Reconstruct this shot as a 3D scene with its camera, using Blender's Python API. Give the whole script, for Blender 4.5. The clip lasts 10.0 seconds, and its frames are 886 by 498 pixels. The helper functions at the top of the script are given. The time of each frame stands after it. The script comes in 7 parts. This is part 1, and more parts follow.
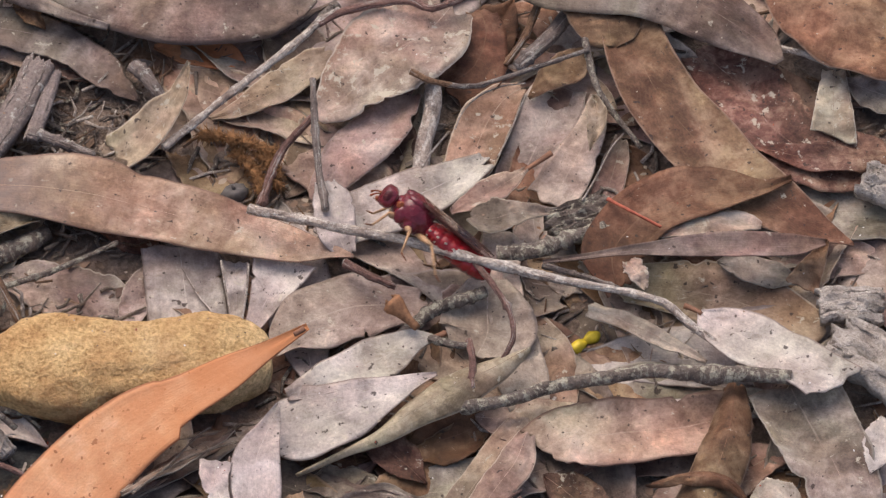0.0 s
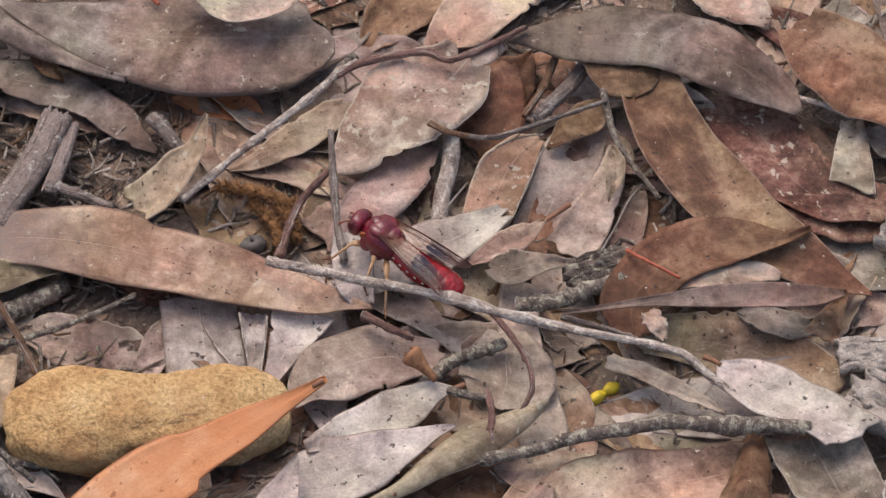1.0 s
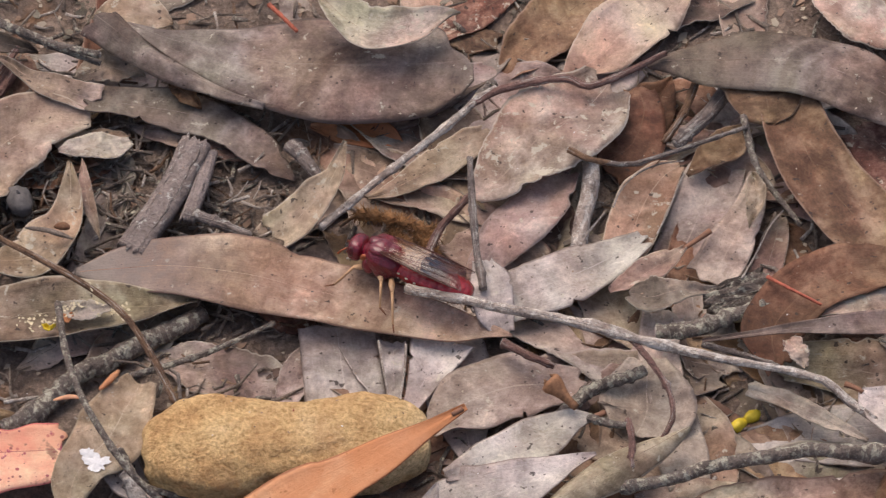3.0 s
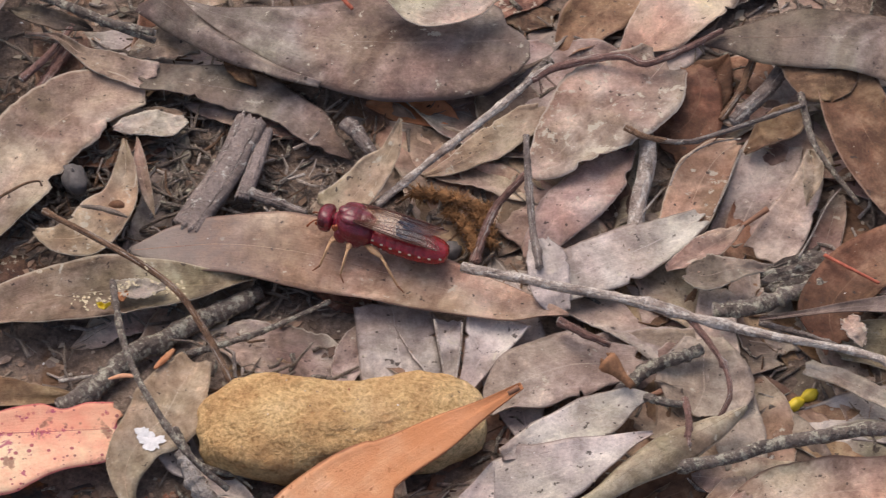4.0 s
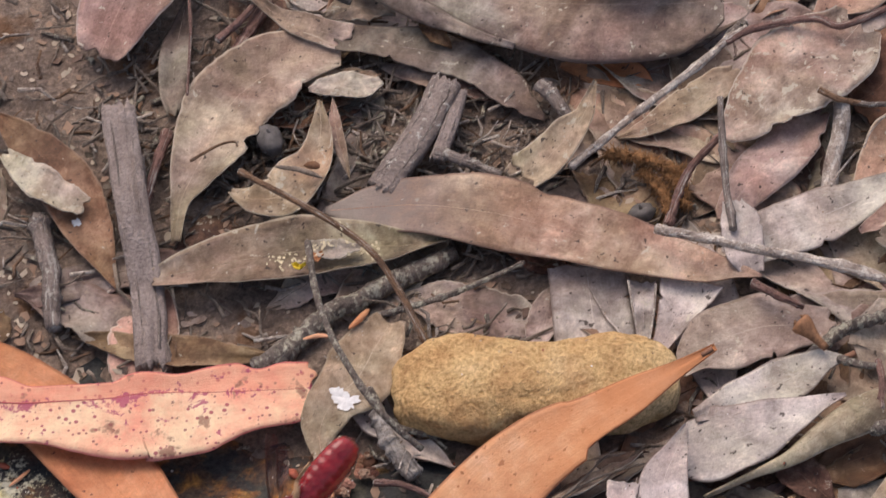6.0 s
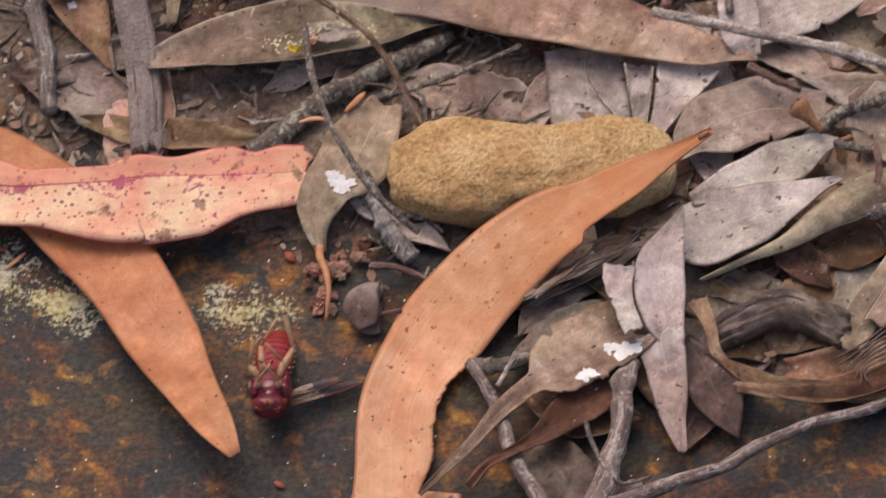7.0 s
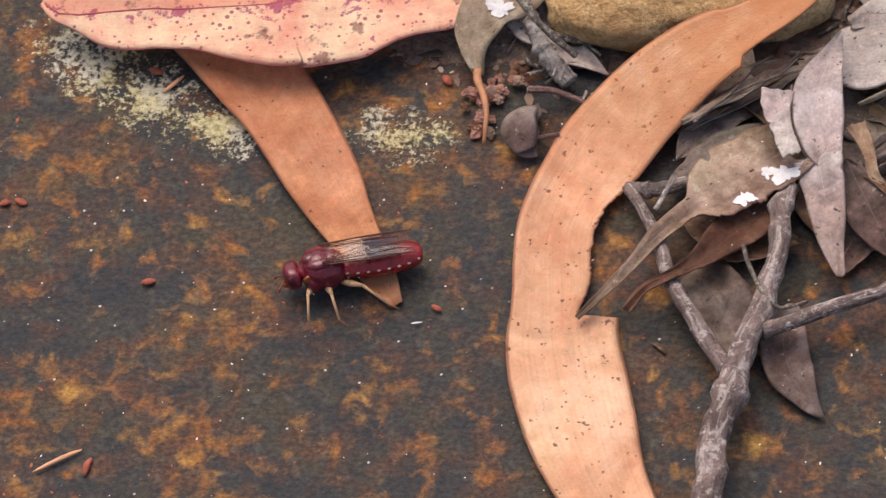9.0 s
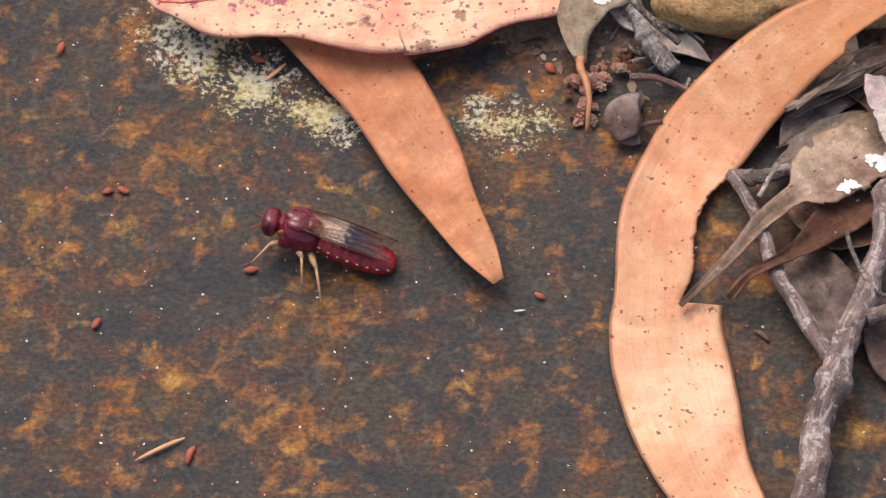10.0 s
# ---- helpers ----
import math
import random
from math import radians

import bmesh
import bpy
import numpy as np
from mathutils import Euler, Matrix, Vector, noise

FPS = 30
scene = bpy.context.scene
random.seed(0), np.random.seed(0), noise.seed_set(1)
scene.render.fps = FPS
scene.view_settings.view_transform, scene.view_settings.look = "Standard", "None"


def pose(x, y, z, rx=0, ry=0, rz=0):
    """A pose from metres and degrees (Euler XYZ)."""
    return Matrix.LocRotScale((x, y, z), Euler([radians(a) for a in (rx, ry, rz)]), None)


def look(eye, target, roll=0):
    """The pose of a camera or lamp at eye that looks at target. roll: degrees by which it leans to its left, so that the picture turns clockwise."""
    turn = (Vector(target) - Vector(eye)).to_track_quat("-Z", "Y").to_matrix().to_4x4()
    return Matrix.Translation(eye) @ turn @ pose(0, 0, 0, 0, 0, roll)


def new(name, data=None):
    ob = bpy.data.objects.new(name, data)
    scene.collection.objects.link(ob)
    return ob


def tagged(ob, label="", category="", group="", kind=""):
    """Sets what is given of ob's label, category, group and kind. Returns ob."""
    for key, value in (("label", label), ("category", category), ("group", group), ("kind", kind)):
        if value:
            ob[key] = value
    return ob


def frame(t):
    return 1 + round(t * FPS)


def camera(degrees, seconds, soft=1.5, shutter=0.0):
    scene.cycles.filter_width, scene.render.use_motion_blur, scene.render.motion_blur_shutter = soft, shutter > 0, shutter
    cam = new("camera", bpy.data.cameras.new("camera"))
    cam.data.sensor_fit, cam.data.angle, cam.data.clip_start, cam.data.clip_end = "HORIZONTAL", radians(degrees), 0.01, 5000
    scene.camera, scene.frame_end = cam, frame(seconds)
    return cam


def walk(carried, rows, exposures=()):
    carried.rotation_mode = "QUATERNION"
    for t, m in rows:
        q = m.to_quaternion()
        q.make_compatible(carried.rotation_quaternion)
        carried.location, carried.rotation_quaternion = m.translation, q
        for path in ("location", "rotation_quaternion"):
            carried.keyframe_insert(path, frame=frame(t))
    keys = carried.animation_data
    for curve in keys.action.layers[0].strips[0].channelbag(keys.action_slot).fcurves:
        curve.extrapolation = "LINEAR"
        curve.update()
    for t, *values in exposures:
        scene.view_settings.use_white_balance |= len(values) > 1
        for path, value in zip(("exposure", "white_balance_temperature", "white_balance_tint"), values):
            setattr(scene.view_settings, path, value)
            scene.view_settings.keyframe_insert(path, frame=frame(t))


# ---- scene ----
cam = camera(8.0, 10.0, soft=1.25, shutter=0.3)
PATH = [
    (0, pose(-0.0000, -0.7485, 1.0690, 35.000, -0.000, 0.000)),
    (0.5, pose(0.0000, -0.7474, 1.0673, 35.214, 0.200, -0.189)),
    (1, pose(0.0000, -0.7477, 1.0677, 35.470, 0.218, -0.018)),
    (1.5, pose(0.0001, -0.7479, 1.0677, 35.749, 0.465, 0.146)),
    (2, pose(0.0002, -0.7472, 1.0668, 35.689, 0.702, 0.114)),
    (2.2, pose(0.0002, -0.7473, 1.0669, 35.752, 0.780, 0.229)),
    (3.5, pose(0.0002, -0.7420, 1.0595, 35.656, 1.600, 0.732)),
    (4, pose(0.0002, -0.7414, 1.0588, 35.540, 1.752, 0.909)),
    (4.5, pose(0.0003, -0.7415, 1.0589, 35.541, 2.242, 1.278)),
    (5, pose(0.0002, -0.7406, 1.0577, 35.645, 2.380, 1.157)),
    (5.2, pose(0.0002, -0.7402, 1.0571, 35.585, 2.560, 1.338)),
    (6.3, pose(-0.0008, -0.7445, 1.0633, 34.700, 3.095, 2.089)),
    (6.5, pose(-0.0008, -0.7435, 1.0615, 34.136, 2.835, 1.899)),
    (7, pose(-0.0009, -0.7433, 1.0607, 33.295, 2.985, 2.057)),
    (7.5, pose(-0.0012, -0.7427, 1.0594, 32.493, 3.432, 2.548)),
    (8, pose(-0.0012, -0.7431, 1.0600, 32.280, 3.592, 2.509)),
    (8.5, pose(-0.0009, -0.7455, 1.0635, 31.940, 3.825, 2.779)),
    (9, pose(-0.0013, -0.7433, 1.0601, 31.768, 4.110, 2.915)),
    (9.5, pose(-0.0015, -0.7429, 1.0593, 31.568, 4.576, 3.191)),
    (10, pose(-0.0017, -0.7425, 1.0587, 31.693, 4.929, 3.339)),
]
walk(cam, PATH, [(0.0, 0.27, 6850, 16), (0.7, 0.26, 6850, 16), (1.5, 0.20, 6850, 16), (2.0, 0.20, 6850, 16), (4.0, 0.21, 6850, 16), (5.2, 0.24, 6850, 16), (6.5, 0.10, 6900, 18), (7.0, 0.03, 7150, 20), (7.5, 0.06, 7250, 21), (8.0, 0.15, 7050, 19),
                 (8.5, 0.18, 7000, 18), (9.0, 0.23, 7000, 18), (9.5, 0.25, 7000, 18), (10.0, 0.40, 7000, 18)])

# soft daylight under a bright hazy sky
world = bpy.data.worlds.new("sky")
scene.world = world
world.use_nodes = True
wn, wl = world.node_tree.nodes, world.node_tree.links
sky = wn.new("ShaderNodeTexSky")
sky.sky_type, sky.sun_disc = "NISHITA", False
sky.sun_elevation, sky.sun_rotation = radians(62), radians(-25)
sky.dust_density, sky.air_density = 5.0, 1.0
wl.new(sky.outputs["Color"], wn["Background"].inputs["Color"])
wn["Background"].inputs["Strength"].default_value = 0.15
sun = new("sun", bpy.data.lights.new("sun", "SUN"))
sun.data.energy, sun.data.angle, sun.data.color = 1.15, radians(50), (1.0, 0.96, 0.9)
sun.matrix_world = look((-0.42, 0.9, 1.9), (0, 0, 0))


# ---------------------------------------------------------------- small tools
MM = 0.001


def link_mesh(name, bm, material, smooth=True):
    me = bpy.data.meshes.new(name)
    bm.normal_update()
    bm.to_mesh(me)
    bm.free()
    me.materials.append(material)
    if smooth:
        for p in me.polygons:
            p.use_smooth = True
    return new(name, me)


def part(name, bm, material, parent, label="", smooth=True):
    """One mesh object under a thing or under a part, in its parent's space."""
    ob = link_mesh(name, bm, material, smooth)
    ob.parent = parent
    if label:
        ob["label"] = label
    return ob


def thing(name, place, label, category, group="", kind=""):
    ob = new(name)
    ob.empty_display_size = 0.005
    ob.location = place
    return tagged(ob, label, category, group, kind)


def rnd(*key):
    """A steady random number from 0 to 1."""
    return random.Random(repr(key)).random()


def spline(points, n):
    """n + 1 points along a smooth curve through the given ones, evenly spread."""
    p = [Vector(q) for q in points]
    if len(p) == 2:
        return [p[0].lerp(p[1], i / n) for i in range(n + 1)]
    p = [p[0] * 2 - p[1]] + p + [p[-1] * 2 - p[-2]]
    fine = []
    for k in range(1, len(p) - 2):
        a, b, c, d = p[k - 1], p[k], p[k + 1], p[k + 2]
        for i in range(16):
            t = i / 16
            fine.append(0.5 * ((2 * b) + (c - a) * t + (2 * a - 5 * b + 4 * c - d) * t * t + (3 * b - a - 3 * c + d) * t ** 3))
    fine.append(p[-2])
    run = [0.0]
    for a, b in zip(fine, fine[1:]):
        run.append(run[-1] + (b - a).length)
    out, k = [], 0
    for i in range(n + 1):
        s = run[-1] * i / n
        while k < len(run) - 2 and run[k + 1] < s:
            k += 1
        t = (s - run[k]) / max(run[k + 1] - run[k], 1e-9)
        out.append(fine[k].lerp(fine[k + 1], t))
    return out


def tube(bm, line, radii, sides=8, rough=0.0, seed=0.0, flat=1.0, cap=True):
    """A round rod along a line of points, with its own radius at each."""
    rings, count = [], len(line)
    side = None
    for i, p in enumerate(line):
        along = (line[min(i + 1, count - 1)] - line[max(i - 1, 0)]).normalized()
        if side is None:
            side = along.cross(Vector((0, 0, 1)))
            if side.length < 0.1:
                side = along.cross(Vector((0, 1, 0)))
        side = (side - along * side.dot(along)).normalized()
        up = side.cross(along)
        ring = []
        for k in range(sides):
            a = 2 * math.pi * k / sides
            way = side * math.cos(a) + up * math.sin(a) * flat
            r = radii[i]
            if rough:
                r *= 1 + rough * (0.7 * noise.noise(Vector((p.x * 260 + way.x * 1.3 + seed, p.y * 260 + way.y * 1.3, p.z * 260 + way.z * 1.3))) + 0.5 * noise.noise(Vector((p.x * 900 + way.x * 2.3, p.y * 900 + way.y * 2.3, seed + way.z * 2.3))))
            ring.append(bm.verts.new(p + way * r))
        rings.append(ring)
    strips = []
    for a, b in zip(rings, rings[1:]):
        for k in range(sides):
            strips.append(bm.faces.new((a[k], a[(k + 1) % sides], b[(k + 1) % sides], b[k])))
    uvs = bm.loops.layers.uv.verify()
    run = 0.0
    for i in range(1, count):
        step = (line[i] - line[i - 1]).length
        for k in range(sides):
            f = strips[(i - 1) * sides + k]
            for loop, (a, b) in zip(f.loops, ((run, k), (run, k + 1), (run + step, k + 1), (run + step, k))):
                loop[uvs].uv = (a, b / sides)
        run += step
    if cap:
        bm.faces.new(list(reversed(rings[0])))
        bm.faces.new(rings[-1])
    return rings


def blob(bm, place, size, turn=None, lumps=0.0, seed=0.0, scale=1.0, u=12, v=8):
    """A rounded lump with the three half sizes given."""
    made = bmesh.ops.create_uvsphere(bm, u_segments=u, v_segments=v, radius=1)["verts"]
    for q in made:
        c = q.co.copy()
        if lumps:
            c *= 1 + lumps * noise.noise(c * scale + Vector((seed, seed * 0.7, 0)))
        c = Vector((c.x * size[0], c.y * size[1], c.z * size[2]))
        if turn is not None:
            c = turn @ c
        q.co = c + Vector(place)
    return made


# pale lichen on the slab: middle, half sizes (mm) and turn (degrees)
LICHEN = [(-184.9, -50.4, 9, 6, -20), (-173.4, -57.2, 10, 5, -20), (-185.6, -44.9, 17, 9, -30), (-171.3, -54.2, 17, 10, -28), (-157.1, -61.3, 13, 9, -25), (-121.5, -63.5, 12, 8, -20), (-113.5, -62.0, 7, 4, -20)]
# rust stains that run together: the same
RUSTY = [(-113.1, -57.0, 8, 5, 10), (-123.4, -55.0, 7, 4, 10), (-108.3, -62.4, 6, 4, 10), (-164.0, -61.2, 7, 4, 10), (-127.0, -73.1, 5, 3, 10), (-10.7, -74.2, 8, 6, 0), (-197.9, -85.6, 24, 22, 20), (-192, -124.2, 22, 20, 10), (-159.5, -134.6, 16, 12, 15), (-38.3, -114.8, 6, 7, 15), (-28.2, -128, 8, 7, 15), (-47.4, -94.4, 6, 5, 15), (-124.7, -104.2, 8, 5, 15), (-109.5, -98.2, 6, 4, 15), (-118.7, -122.5, 8, 6, 15), (-166.5, -112.2, 9, 5, 15), (-158.5, -136.6, 10, 7, 15), (-114.5, -49.5, 13, 9, 15), (-122.5, -55.4, 14, 9, 15), (-131.6, -51.3, 8, 6, 15), (-198.8, -38.8, 16, 10, 15), (-194.8, -71.3, 16, 12, 15), (-194.9, -94.7, 14, 8, 15), (-181.8, -122.3, 12, 10, 15), (-133, -134.7, 12, 8, 15), (-122.8, -125.6, 10, 6, 15), (-145.1, -107.2, 10, 6, 15), (-43.5, -132, 14, 10, 15), (-33.2, -112.8, 16, 12, 15), (-102.4, -110.4, 9, 7, 15), (-167.6, -129.4, 9, 6, 15)]

# ---------------------------------------------------------------- materials
def graph(name, rough=0.6):
    m = bpy.data.materials.new(name)
    m.use_nodes = True
    nodes, links = m.node_tree.nodes, m.node_tree.links
    return m, nodes, links, nodes["Principled BSDF"]


def add(nodes, kind, **values):
    n = nodes.new(kind)
    for key, value in values.items():
        if key in n.inputs:
            n.inputs[key].default_value = value
    return n


def local_coords(nodes, links, spread=3.0):
    """Object space, shifted by a random step for each object."""
    tc, info = nodes.new("ShaderNodeTexCoord"), nodes.new("ShaderNodeObjectInfo")
    step = nodes.new("ShaderNodeVectorMath")
    step.operation = "ADD"
    shift = nodes.new("ShaderNodeMath")
    shift.operation = "MULTIPLY"
    shift.inputs[1].default_value = spread
    links.new(info.outputs["Random"], shift.inputs[0])
    links.new(tc.outputs["Object"], step.inputs[0])
    links.new(shift.outputs[0], step.inputs[1])
    return step.outputs[0], tc, info


def noise_tex(nodes, links, coords, scale, detail=4.0, rough=0.55, distort=0.0):
    n = add(nodes, "ShaderNodeTexNoise", Scale=scale, Detail=detail, Roughness=rough, Distortion=distort)
    links.new(coords, n.inputs["Vector"])
    return n.outputs["Fac"]


def ramp(nodes, links, fac, stops):
    r = nodes.new("ShaderNodeValToRGB")
    while len(r.color_ramp.elements) < len(stops):
        r.color_ramp.elements.new(0.5)
    for e, (at, c) in zip(r.color_ramp.elements, stops):
        e.position = at
        e.color = (*c, 1) if len(c) == 3 else c
    links.new(fac, r.inputs["Fac"])
    return r.outputs["Color"]


def mix(nodes, links, fac, a, b, mode="MIX"):
    m = nodes.new("ShaderNodeMix")
    m.data_type, m.blend_type = "RGBA", mode
    for socket, value in ((m.inputs[0], fac), (m.inputs[6], a), (m.inputs[7], b)):
        if isinstance(value, (int, float)):
            socket.default_value = value
        elif isinstance(value, tuple):
            socket.default_value = (*value, 1)
        else:
            links.new(value, socket)
    return m.outputs[2]


def math_node(nodes, links, op, a, b=0.0, clamp=False):
    m = nodes.new("ShaderNodeMath")
    m.operation, m.use_clamp = op, clamp
    for socket, value in zip(m.inputs, (a, b)):
        if isinstance(value, (int, float)):
            socket.default_value = value
        else:
            links.new(value, socket)
    return m.outputs[0]


def bump(nodes, links, bsdf, height, distance, strength=1.0):
    b = add(nodes, "ShaderNodeBump", Strength=strength, Distance=distance)
    links.new(height, b.inputs["Height"])
    links.new(b.outputs["Normal"], bsdf.inputs["Normal"])


def leaf_material(name, dark, mid, light, spot=(0.60, 0.56, 0.45), spots=0.64, fleck=(0.05, 0.035, 0.03), flecks=0.685,
                  rough=0.62, vein=0.22, vary=0.3, edge=None, blotch=60, stain=0.8, fibres=0.22, grains=0.9, speckle=None, upper=None, line=0.4, root=None, fade_to=0.55):
    m, nodes, links, bsdf = graph(name)
    co, tc, info = local_coords(nodes, links)
    big = noise_tex(nodes, links, co, blotch, 6, 0.62, 0.6)
    mid_n = noise_tex(nodes, links, co, blotch * 4.5, 5, 0.65, 0.3)
    fine = noise_tex(nodes, links, co, 1500, 4, 0.75)
    tone = math_node(nodes, links, "ADD", math_node(nodes, links, "MULTIPLY", big, 0.6), math_node(nodes, links, "MULTIPLY", mid_n, 0.4))
    col = ramp(nodes, links, tone, [(0.41, dark), (0.5, mid), (0.58, light)])
    # fibres along the blade, and faint side veins
    uv = nodes.new("ShaderNodeSeparateXYZ")
    links.new(tc.outputs["UV"], uv.inputs[0])
    across = math_node(nodes, links, "ABSOLUTE", math_node(nodes, links, "SUBTRACT", uv.outputs[1], 0.5))
    run = math_node(nodes, links, "SUBTRACT", math_node(nodes, links, "MULTIPLY", uv.outputs[0], 130.0),
                    math_node(nodes, links, "MULTIPLY", across, 60.0))
    run = math_node(nodes, links, "ADD", run, math_node(nodes, links, "MULTIPLY", mid_n, 16.0))
    veins = math_node(nodes, links, "POWER", math_node(nodes, links, "ABSOLUTE", math_node(nodes, links, "SINE", run)), 10.0)
    veinmix = math_node(nodes, links, "MULTIPLY", math_node(nodes, links, "MULTIPLY", veins, mid_n), vein)
    col = mix(nodes, links, veinmix, col, light)
    col = mix(nodes, links, ramp(nodes, links, across, [(0.005, (line,) * 3), (0.016, (0, 0, 0))]), col, light)
    stretch = nodes.new("ShaderNodeMapping")
    stretch.inputs["Scale"].default_value = (5.0, 34.0, 1.0)
    links.new(tc.outputs["UV"], stretch.inputs["Vector"])
    fibre = noise_tex(nodes, links, stretch.outputs["Vector"], 1.0, 5, 0.6, 0.2)
    col = mix(nodes, links, fibres, col, ramp(nodes, links, fibre, [(0.32, (0.72, 0.69, 0.66)), (0.5, (1, 1, 1)), (0.7, (1.14, 1.13, 1.12))]), "MULTIPLY")
    # old water stains
    st = noise_tex(nodes, links, co, 34, 4, 0.6, 0.8)
    col = mix(nodes, links, stain, col, ramp(nodes, links, st, [(0.42, (0.52, 0.44, 0.40)), (0.54, (1, 1, 1)), (0.7, (1.12, 1.1, 1.06))]), "MULTIPLY")
    tint = noise_tex(nodes, links, co, 22, 3, 0.55, 0.5)
    col = mix(nodes, links, stain, col, ramp(nodes, links, tint, [(0.38, (0.96, 0.78, 0.68)), (0.49, (1, 1, 1)), (0.62, (0.95, 1.02, 0.90))]), "MULTIPLY")
    blush = noise_tex(nodes, links, co, 48, 4, 0.6, 0.4)
    col = mix(nodes, links, stain, col, ramp(nodes, links, blush, [(0.38, (1.06, 0.95, 0.96)), (0.50, (1, 1, 1)), (0.62, (0.97, 1.02, 0.92))]), "MULTIPLY")
    grain = ramp(nodes, links, fine, [(0.32, (0.80, 0.79, 0.78)), (0.5, (1, 1, 1)), (0.68, (1.14, 1.13, 1.11))])
    col = mix(nodes, links, grains, col, grain, "MULTIPLY")
    # dusty mottling and fine worn grain
    dust = noise_tex(nodes, links, co, 240, 7, 0.72, 0.4)
    col = mix(nodes, links, grains, col, ramp(nodes, links, dust, [(0.35, (0.74, 0.71, 0.69)), (0.46, (1, 1, 1)), (0.54, (1.02, 1.02, 1.02)), (0.64, (1.34, 1.34, 1.32))]), "MULTIPLY")
    # pale lichen spots and dark flecks
    s = noise_tex(nodes, links, co, 330, 5, 0.65, 0.3)
    smask = ramp(nodes, links, s, [(spots, (0, 0, 0)), (min(spots + 0.05, 1), (0.75, 0.75, 0.75))])
    col = mix(nodes, links, smask, col, spot)
    f = noise_tex(nodes, links, co, 620, 2, 0.5)
    fmask = ramp(nodes, links, f, [(flecks, (0, 0, 0)), (min(flecks + 0.04, 1), (0.85, 0.85, 0.85))])
    col = mix(nodes, links, fmask, col, fleck)
    if speckle:
        vor = add(nodes, "ShaderNodeTexVoronoi", Scale=speckle[1])
        links.new(co, vor.inputs["Vector"])
        dots = math_node(nodes, links, "SUBTRACT", math_node(nodes, links, "MULTIPLY", mid_n, speckle[2]), vor.outputs["Distance"])
        col = mix(nodes, links, ramp(nodes, links, dots, [(0.0, (0, 0, 0)), (0.05, (0.85, 0.85, 0.85))]), col, speckle[0])
    if root:
        # deeper colour towards the stalk
        fade = math_node(nodes, links, "ADD", uv.outputs[0], math_node(nodes, links, "MULTIPLY", math_node(nodes, links, "SUBTRACT", mid_n, 0.5), 0.25))
        col = mix(nodes, links, ramp(nodes, links, fade, [(0.12, (0.85, 0.85, 0.85)), (fade_to * 0.55, (0.5, 0.5, 0.5)), (fade_to, (0, 0, 0))]), col, root)
    if upper:
        # flushed half above the midrib, with purple splashes and small brown scars
        half = ramp(nodes, links, uv.outputs[1], [(0.46, (0.55, 0.55, 0.55)), (0.52, (0, 0, 0))])
        col = mix(nodes, links, half, col, upper[1])
        splash = noise_tex(nodes, links, co, 260, 5, 0.7, 0.4)
        near = ramp(nodes, links, across, [(0.0, (0.10, 0.10, 0.10)), (0.16, (0, 0, 0))])
        splash = math_node(nodes, links, "ADD", splash, near)
        col = mix(nodes, links, ramp(nodes, links, splash, [(0.61, (0, 0, 0)), (0.65, (0.8, 0.8, 0.8))]), col, upper[0])
        dots = add(nodes, "ShaderNodeTexVoronoi", Scale=420.0)
        links.new(co, dots.inputs["Vector"])
        grow = math_node(nodes, links, "SUBTRACT", math_node(nodes, links, "MULTIPLY", mid_n, 0.34), dots.outputs["Distance"])
        col = mix(nodes, links, ramp(nodes, links, grow, [(0.02, (0, 0, 0)), (0.06, (0.8, 0.8, 0.8))]), col, (0.24, 0.05, 0.07))
        scar = noise_tex(nodes, links, co, 150, 4, 0.6, 0.2)
        col = mix(nodes, links, ramp(nodes, links, scar, [(0.61, (0, 0, 0)), (0.66, (0.75, 0.75, 0.75))]), col, (0.24, 0.10, 0.07))
    if edge:
        frayed = math_node(nodes, links, "ADD", across, math_node(nodes, links, "MULTIPLY", math_node(nodes, links, "SUBTRACT", mid_n, 0.5), 0.06))
        rim = ramp(nodes, links, frayed, [(0.468, (0, 0, 0)), (0.488, (0.75, 0.75, 0.75))])
        col = mix(nodes, links, rim, col, edge)
    # each leaf a little lighter, darker or redder than the next
    hsv = nodes.new("ShaderNodeHueSaturation")
    val = math_node(nodes, links, "ADD", math_node(nodes, links, "MULTIPLY", info.outputs["Random"], vary), 1 - vary / 2)
    hue = math_node(nodes, links, "ADD", math_node(nodes, links, "MULTIPLY", info.outputs["Random"], -0.07 * min(vary, 0.3)), 0.5 + 0.035 * min(vary, 0.3))
    links.new(val, hsv.inputs["Value"])
    links.new(hue, hsv.inputs["Hue"])
    links.new(col, hsv.inputs["Color"])
    links.new(hsv.outputs["Color"], bsdf.inputs["Base Color"])
    links.new(ramp(nodes, links, big, [(0.3, (rough + 0.1,) * 3), (0.7, (rough - 0.1,) * 3)]), bsdf.inputs["Roughness"])
    bsdf.inputs["Specular IOR Level"].default_value = 0.35
    h = math_node(nodes, links, "ADD", math_node(nodes, links, "MULTIPLY", fibre, 0.4), math_node(nodes, links, "MULTIPLY", fine, 0.6))
    h = math_node(nodes, links, "ADD", h, math_node(nodes, links, "MULTIPLY", tone, 1.2))
    bump(nodes, links, bsdf, h, 0.0006, 0.7)
    # dry blades let a little light through
    thin, blend = nodes.new("ShaderNodeBsdfTranslucent"), nodes.new("ShaderNodeMixShader")
    links.new(hsv.outputs["Color"], thin.inputs["Color"])
    blend.inputs[0].default_value = 0.2
    links.new(bsdf.outputs[0], blend.inputs[1])
